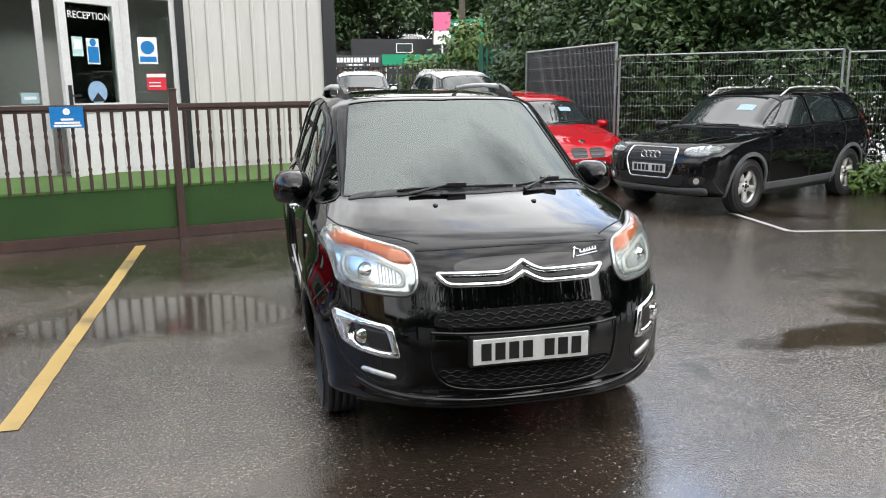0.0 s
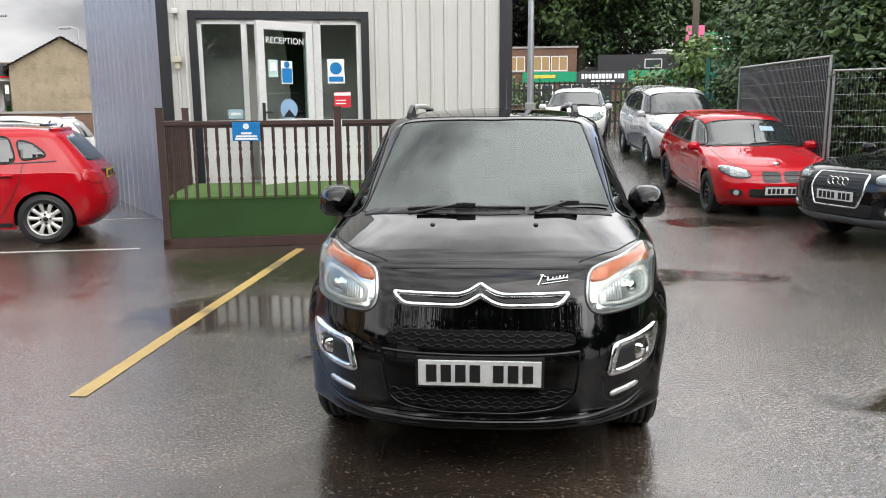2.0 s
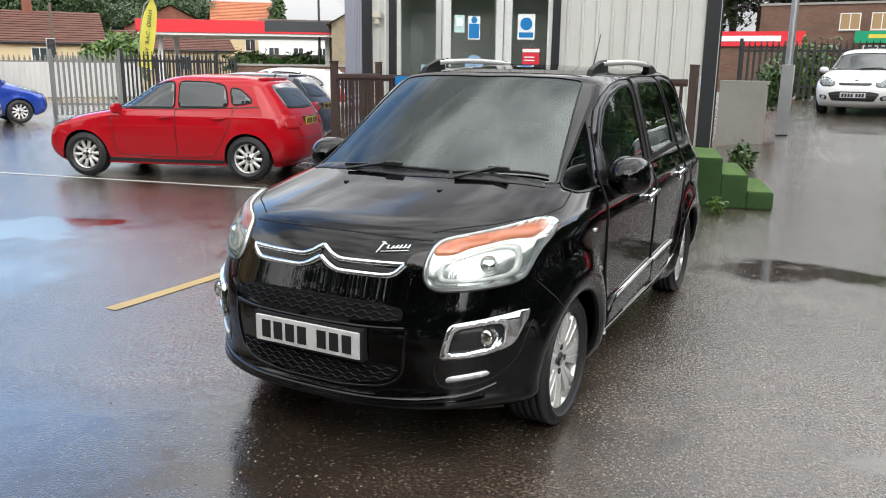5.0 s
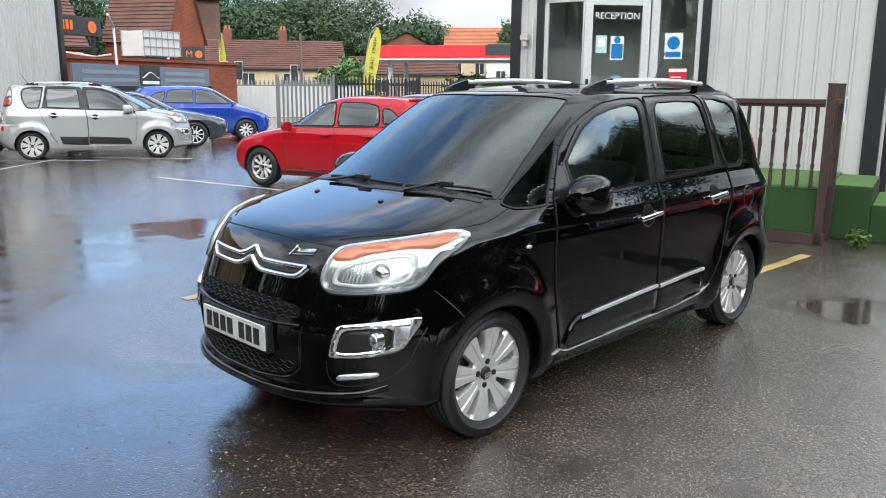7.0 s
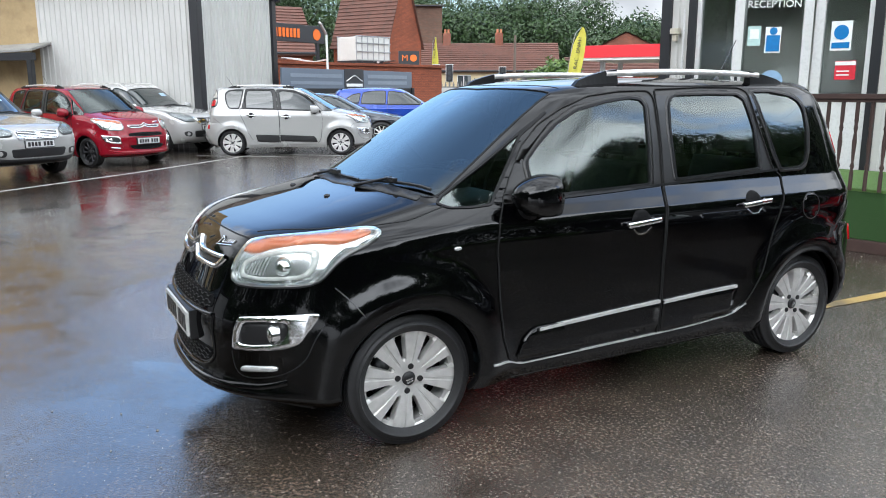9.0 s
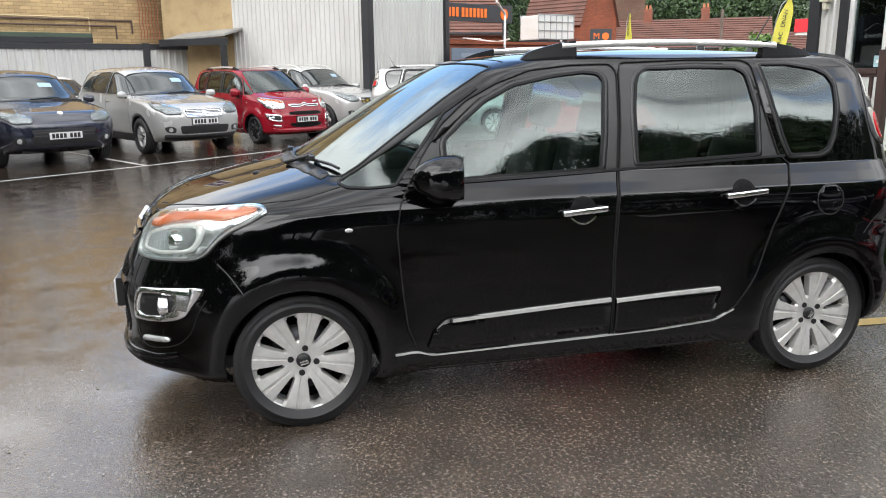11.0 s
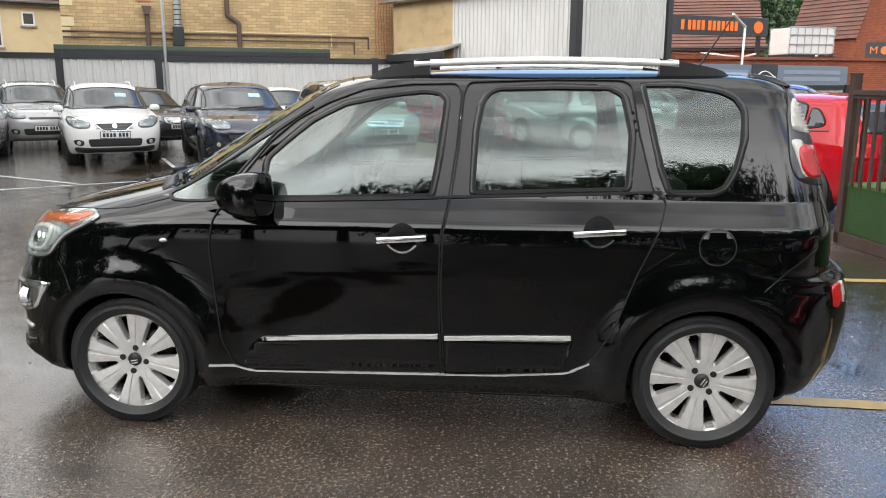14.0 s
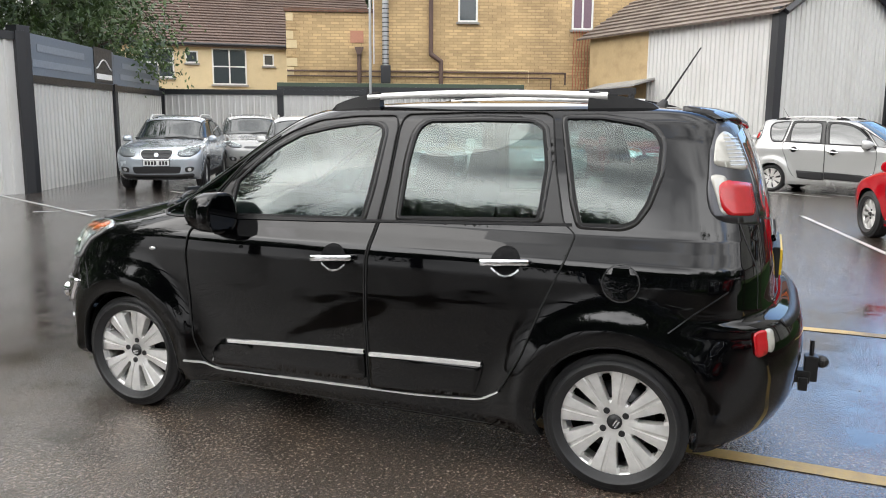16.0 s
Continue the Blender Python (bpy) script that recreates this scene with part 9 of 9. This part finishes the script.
shops()
IRON = worn("black_iron", (0.02, 0.022, 0.022), 0.5, 0.2, 30, 0.1)
palisade("railings", "black iron railings at the end of the drive", (-1.5, 20.6), (6.5, 20.2), 1.65, 0.16, IRON, z=0.8)
palisade("green_palisade", "dark green spiked fence in the bushes", (5.6, 18.0), (7.4, 15.8), 2.3, 0.17, worn("green_steel", (0.01, 0.11, 0.07), 0.5, 0.2, 20, 0.1), z=0.6)
parked_car("white car parked on the rise above the shops", "hatch", (4.2, 1.76, 1.45), 2.6, 0.8, WHITE, (11.6, 61.5), 185, ground_z=4.75)
thing("car_terrace", "dark terrace above the shops", "wall", None, bm=boxes((6, 59, 0, 30, 66, 4.75)), material=TRIM_BLACK)
thing("block_wall", "low rendered block wall beside the drive", "wall", None, bm=boxes((-0.55, 11.3, 0, 0.28, 11.6, 1.35), (-0.55, 11.3, 1.35, 0.3, 11.62, 1.42), bevel=0.01), material=CONCRETE)
for dz, x in ((0, -5.5),):
    red = thing("red_shop_sign", "red shop front sign seen past the building", "sign", pose(-3.0, 31.0, 0.7, 0, 0, 5))
    part("board", boxes((-2.5, 0, 1.9, 2.5, 0.1, 2.5)), STATION_RED, red)
    part("writing_bar", boxes((-1.6, -0.02, 2.1, 1.6, -0.004, 2.32)), SIGN_WHITE, red)
    part("shop_front", boxes((-2.5, 0.1, 0, 2.5, 3, 1.9)), BRICK_BROWN, red)

# ---- greenery ----
def leaf_material(name, dark, light):
    m, t, b = shader(name)
    g = t.nodes.new("ShaderNodeNewGeometry")
    col = ramp(t, g.outputs["Random Per Island"], 0.0, colour(dark), 1.0, colour(light))
    t.links.new(mixed(t, 0.4, col, ramp(t, noise_node(t, 0.5, 4).outputs["Fac"], 0.35, colour(dark), 0.65, colour(light))), b.inputs["Base Color"])
    setin(b, Roughness=0.42, Transmission_Weight=0.0, Subsurface_Weight=0.0)
    return m


LEAF_DARK = leaf_material("dark_leaves", (0.016, 0.038, 0.013), (0.06, 0.11, 0.03))
LEAF_MID = leaf_material("green_leaves", (0.022, 0.05, 0.013), (0.075, 0.13, 0.03))
LEAF_BRIGHT = leaf_material("fresh_leaves", (0.04, 0.09, 0.015), (0.13, 0.21, 0.04))
LEAF_PURPLE = leaf_material("copper_leaves", (0.016, 0.012, 0.014), (0.045, 0.025, 0.028))
BARK = worn("bark", (0.07, 0.055, 0.04), 0.9, 0.3, 20, 0.6)


def tree(label, x, y, z, h, spread, seed, leaves, size, material, clear=0.25):
    rng = random.Random(seed)
    t = thing("tree", label, "tree", pose(x, y, z), "trees")
    bm = bmesh.new()
    rod(bm, (0, 0, -0.2), (0, 0, h * 0.45), 0.04 * h * 0.6, 0.025 * h * 0.6, 9)
    blobs = []
    for k in range(11):
        a = k * 2.4 + rng.uniform(-0.3, 0.3)
        q = rng.uniform(clear + 0.12, 0.92)
        r = spread * rng.uniform(0.25, 0.62) * (1.1 - 0.65 * abs(q - 0.55))
        end = (math.cos(a) * r, math.sin(a) * r, h * q)
        rod(bm, (0, 0, h * min(0.42, q * 0.6)), end, 0.014 * h * 0.6, 0.004 * h, 6)
        s = spread * rng.uniform(0.26, 0.42)
        blobs.append((*end, s, s, s * rng.uniform(0.65, 0.95)))
    blobs.append((0, 0, h * 0.62, spread * 0.5, spread * 0.5, h * 0.25))
    blobs.append((0, 0, h * 0.88, spread * 0.26, spread * 0.26, h * 0.12))
    part("trunk", bm, BARK, t)
    me = leafage(blobs, leaves, size, seed)
    me.materials.append(material)
    c = new("crown", me)
    c.parent = t
    return t


def thicket(label, blobs, count, size, seed, material, name="bushes"):
    me = leafage(blobs, count, size, seed)
    me.materials.append(material)
    return tagged(new(name, me), label, "bushes", kind="stuff")


def strip_blobs(line, near, far, zs, r, step, seed):
    """Clumps along a line in plan, set back from it by near to far."""
    rng = random.Random(seed)
    res = []
    for x, y in rounded(line, step, False, 0):
        for z in zs:
            off = rng.uniform(near, far)
            s = r * rng.uniform(0.7, 1.3)
            res.append((x + off * 0.62 + rng.uniform(-0.4, 0.4), y + off * 0.78 + rng.uniform(-0.4, 0.4), z + rng.uniform(-0.5, 0.5), s, s, s * 0.8))
    return res


thicket("dense dark hedge and sycamore boughs behind the wire fence", strip_blobs(FENCE_LINE[1:], 1.0, 2.6, (0.6, 1.6, 2.6, 3.6), 0.95, 0.75, 3), 90000, 0.058, 11, LEAF_DARK)
thicket("overhanging sycamore leaves above the wire fence", strip_blobs(FENCE_LINE[1:], 1.2, 3.2, (3.3, 4.1), 1.0, 0.9, 4), 48000, 0.078, 12, LEAF_MID)
thicket("dense hedge along the drive", [(x + 1.6, y, z, 1.2, 1.2, 1.0) for x, y, z in ((4.9, 9.0, 1.2), (4.8, 10.5, 2.2), (4.6, 12.0, 1.4), (4.8, 12.8, 3.0), (4.5, 14.5, 2.0), (4.8, 15.5, 3.6), (5.5, 10.0, 3.2), (5.5, 12.0, 3.8), (5.2, 9.0, 2.8), (5.6, 14.5, 4.6), (6.0, 9.0, 3.6), (5.6, 11.0, 4.0))], 52000, 0.075, 13, LEAF_MID)
# unseen hedge, added to close the yard and keep the nose reflections dark
thicket("unseen dark hedge added to close the yard and darken the car's reflections", [(-3.6 + 1.5 * k, -13.0 - 0.12 * k, z + 0.3 * math.sin(k * 2.2 + z), 1.2, 1.0, 1.0) for k in range(11) for z in (0.8, 2.2)], 26000, 0.1, 21, LEAF_DARK)
thicket("low weeds at the foot of the fence", [(7.9 + 0.5 * k, 4.85 - 0.4 * k, 0.2, 0.45, 0.35, 0.28) for k in range(6)], 4200, 0.06, 14, LEAF_BRIGHT, "weeds")
thicket("climber and weeds beside the building", [(0.3, 8.6, 0.25, 0.2, 0.3, 0.25), (0.2, 12.9, 1.3, 0.3, 0.4, 0.5)], 1500, 0.06, 15, LEAF_MID, "weeds")
thicket("small weed at the foot of the deck", [(0.55, 4.72, 0.1, 0.1, 0.1, 0.1)], 160, 0.035, 16, LEAF_BRIGHT, "weeds")
thicket("ivy on the gable end", [(-52.3, 61.2, 6.0, 0.9, 0.9, 2.4), (-52.3, 61.2, 3.0, 0.9, 0.9, 2.0)], 3000, 0.22, 17, LEAF_MID, "ivy")
thicket("bushes along the railings", [(0.4, 21.5, 1.6, 1.0, 0.8, 0.9), (2.5, 22, 1.4, 0.9, 0.7, 0.7), (4.8, 21.6, 1.9, 1.2, 0.8, 1.0), (6.3, 21.2, 2.6, 1.2, 1.2, 1.4)], 7000, 0.1, 18, LEAF_BRIGHT)
thicket("bush behind the roadside fence", [(-30.8, 23.3, 1.9, 1.2, 1.2, 1.2), (-31.4, 22.4, 1.5, 1.0, 1.0, 1.0)], 4000, 0.16, 19, LEAF_BRIGHT)
thicket("low bushes under the canopy", [(-33.0, 35.0, 1.6, 1.8, 1.2, 0.9), (-30.5, 37.0, 1.6, 1.4, 1.2, 0.8)], 2500, 0.16, 20, LEAF_MID)

# trees on the far side of the road
for k, (x, y, h, s) in enumerate(((-76, 38, 11.5, 9), (-72, 44, 11, 9), (-67, 46, 11, 9), (-69, 51, 12, 8), (-64, 50, 9.5, 7), (-63, 57, 8.5, 7), (-80, 33, 12, 9), (-70, 39, 9.5, 8), (-84, 27, 13, 10), (-90, 20, 15, 10), (-62, 18, 11, 8), (-58, 12, 11, 8), (-60, 5, 12, 8))):
    tree("broad dark green tree beyond the road", x, y, 0, h, s, 40 + k, 17000, 0.15, LEAF_DARK, 0.1)
tree("thin bare-topped pine beyond the road", -66, 60, 0, 9.5, 5, 60, 1400, 0.3, LEAF_DARK, 0.5)
# trees over the boundary wall
tree("sycamore hanging over the boundary wall", -11.5, -17.6, 0, 8.5, 6.5, 71, 30000, 0.075, LEAF_MID, 0.2)
tree("sycamore hanging over the boundary wall", -7.0, -15.6, 0, 8.0, 6.0, 72, 26000, 0.075, LEAF_MID, 0.2)
tree("dark tree behind the cream house", -31, -30, 0, 12, 8, 73, 8000, 0.25, LEAF_DARK, 0.2)
tree("dark tree behind the cream house", -36, -22, 0, 11.5, 8, 74, 8000, 0.25, LEAF_DARK, 0.2)
# trees across the yard on the open side
for k, (x, y, h) in enumerate(((17.5, -12.5, 8.9), (18.4, -9.6, 8.6), (17.6, -6.9, 8.7), (18.4, -4.4, 8.4), (17.7, -1.9, 8.4), (18.6, 0.4, 8.3), (17.8, 2.8, 8.6), (18.8, 5.2, 9.8), (19.0, 7.6, 11.6), (15.8, 10.0, 9.4), (12.8, 13.0, 8.6), (10.8, 18.0, 9.5), (15.0, 16.0, 10.5))):
    tree("leafy tree along the edge of the yard", x, y, 0, h, 4.6, 80 + k, 30000, 0.085, LEAF_MID if k % 2 else LEAF_DARK, 0.12)
# out of view: tall trees added so the car's nose mirrors dark, not sky
for k, (x, y, h) in enumerate(((-3.0, -18.5, 13.5), (0.8, -17.6, 14.0), (4.4, -18.6, 13.2), (8.2, -17.4, 12.0), (12.0, -16.5, 10.5))):
    tree("unseen dark tree added behind the yard to darken the car's reflections", x, y, 0, h, 6.0, 140 + k, 13000, 0.15, LEAF_DARK, 0.1)
# wooded bank above the shops
for k in range(18):
    x = -14 + k * 3.4
    y = 74 + 7 * math.sin(k * 1.7)
    tree("dark woodland tree on the bank", x, y, rise(4, 80) * 0.8 + 1.5, 13 + 4 * math.sin(k * 2.3), 9, 100 + k, 9000, 0.27, LEAF_PURPLE if k in (3, 4, 8) else (LEAF_DARK if k % 3 else LEAF_MID), 0.08)

# loose grit on the tarmac round the car
GRIT = worn("pale_grit", (0.24, 0.22, 0.19), 0.4, 0.4, 120, 0.0)


def loose_grit(count, seed):
    rng = np.random.default_rng(seed)
    c = np.stack([rng.uniform(-3.2, 4.7, count), rng.uniform(-5.6, 4.2, count)], 1)
    keep = np.sin(c[:, 0] * 1.7 + 2.0 * np.sin(c[:, 1] * 0.9)) * np.cos(c[:, 1] * 1.3 + c[:, 0] * 0.4) + rng.uniform(-1.1, 1.1, count) > -0.1
    keep &= ~((np.abs(c[:, 0]) < 0.9) & (np.abs(c[:, 1]) < 2.1))
    c = c[keep]
    n = len(c)
    r = rng.uniform(0.0016, 0.0042, n) * np.where(rng.uniform(0, 1, n) > 0.93, 1.8, 1.0)
    ang = rng.uniform(0, 2 * math.pi, n)
    verts = []
    for k in range(4):
        a = ang + k * math.pi / 2
        d = r * rng.uniform(0.7, 1.4, n)
        verts.append(np.stack([c[:, 0] + d * np.cos(a), c[:, 1] + d * np.sin(a), r * rng.uniform(0.2, 0.5, n)], 1))
    verts.append(np.stack([c[:, 0], c[:, 1], r * rng.uniform(0.9, 1.4, n)], 1))
    verts.append(np.stack([c[:, 0], c[:, 1], np.full(n, -0.002)], 1))
    v = np.stack(verts, 1).reshape(-1, 3)
    base = np.arange(n)[:, None, None] * 6
    f = (base + np.array([[0, 1, 4], [1, 2, 4], [2, 3, 4], [3, 0, 4], [1, 0, 5], [2, 1, 5], [3, 2, 5], [0, 3, 5]])[None]).reshape(-1, 3)
    me = bpy.data.meshes.new("loose_grit")
    me.from_pydata(v.tolist(), [], f.tolist())
    me.materials.append(GRIT)
    tagged(new("loose_grit", me), "scattered pale grit and small stones on wet tarmac", "grit", kind="stuff")


loose_grit(9000, 301)
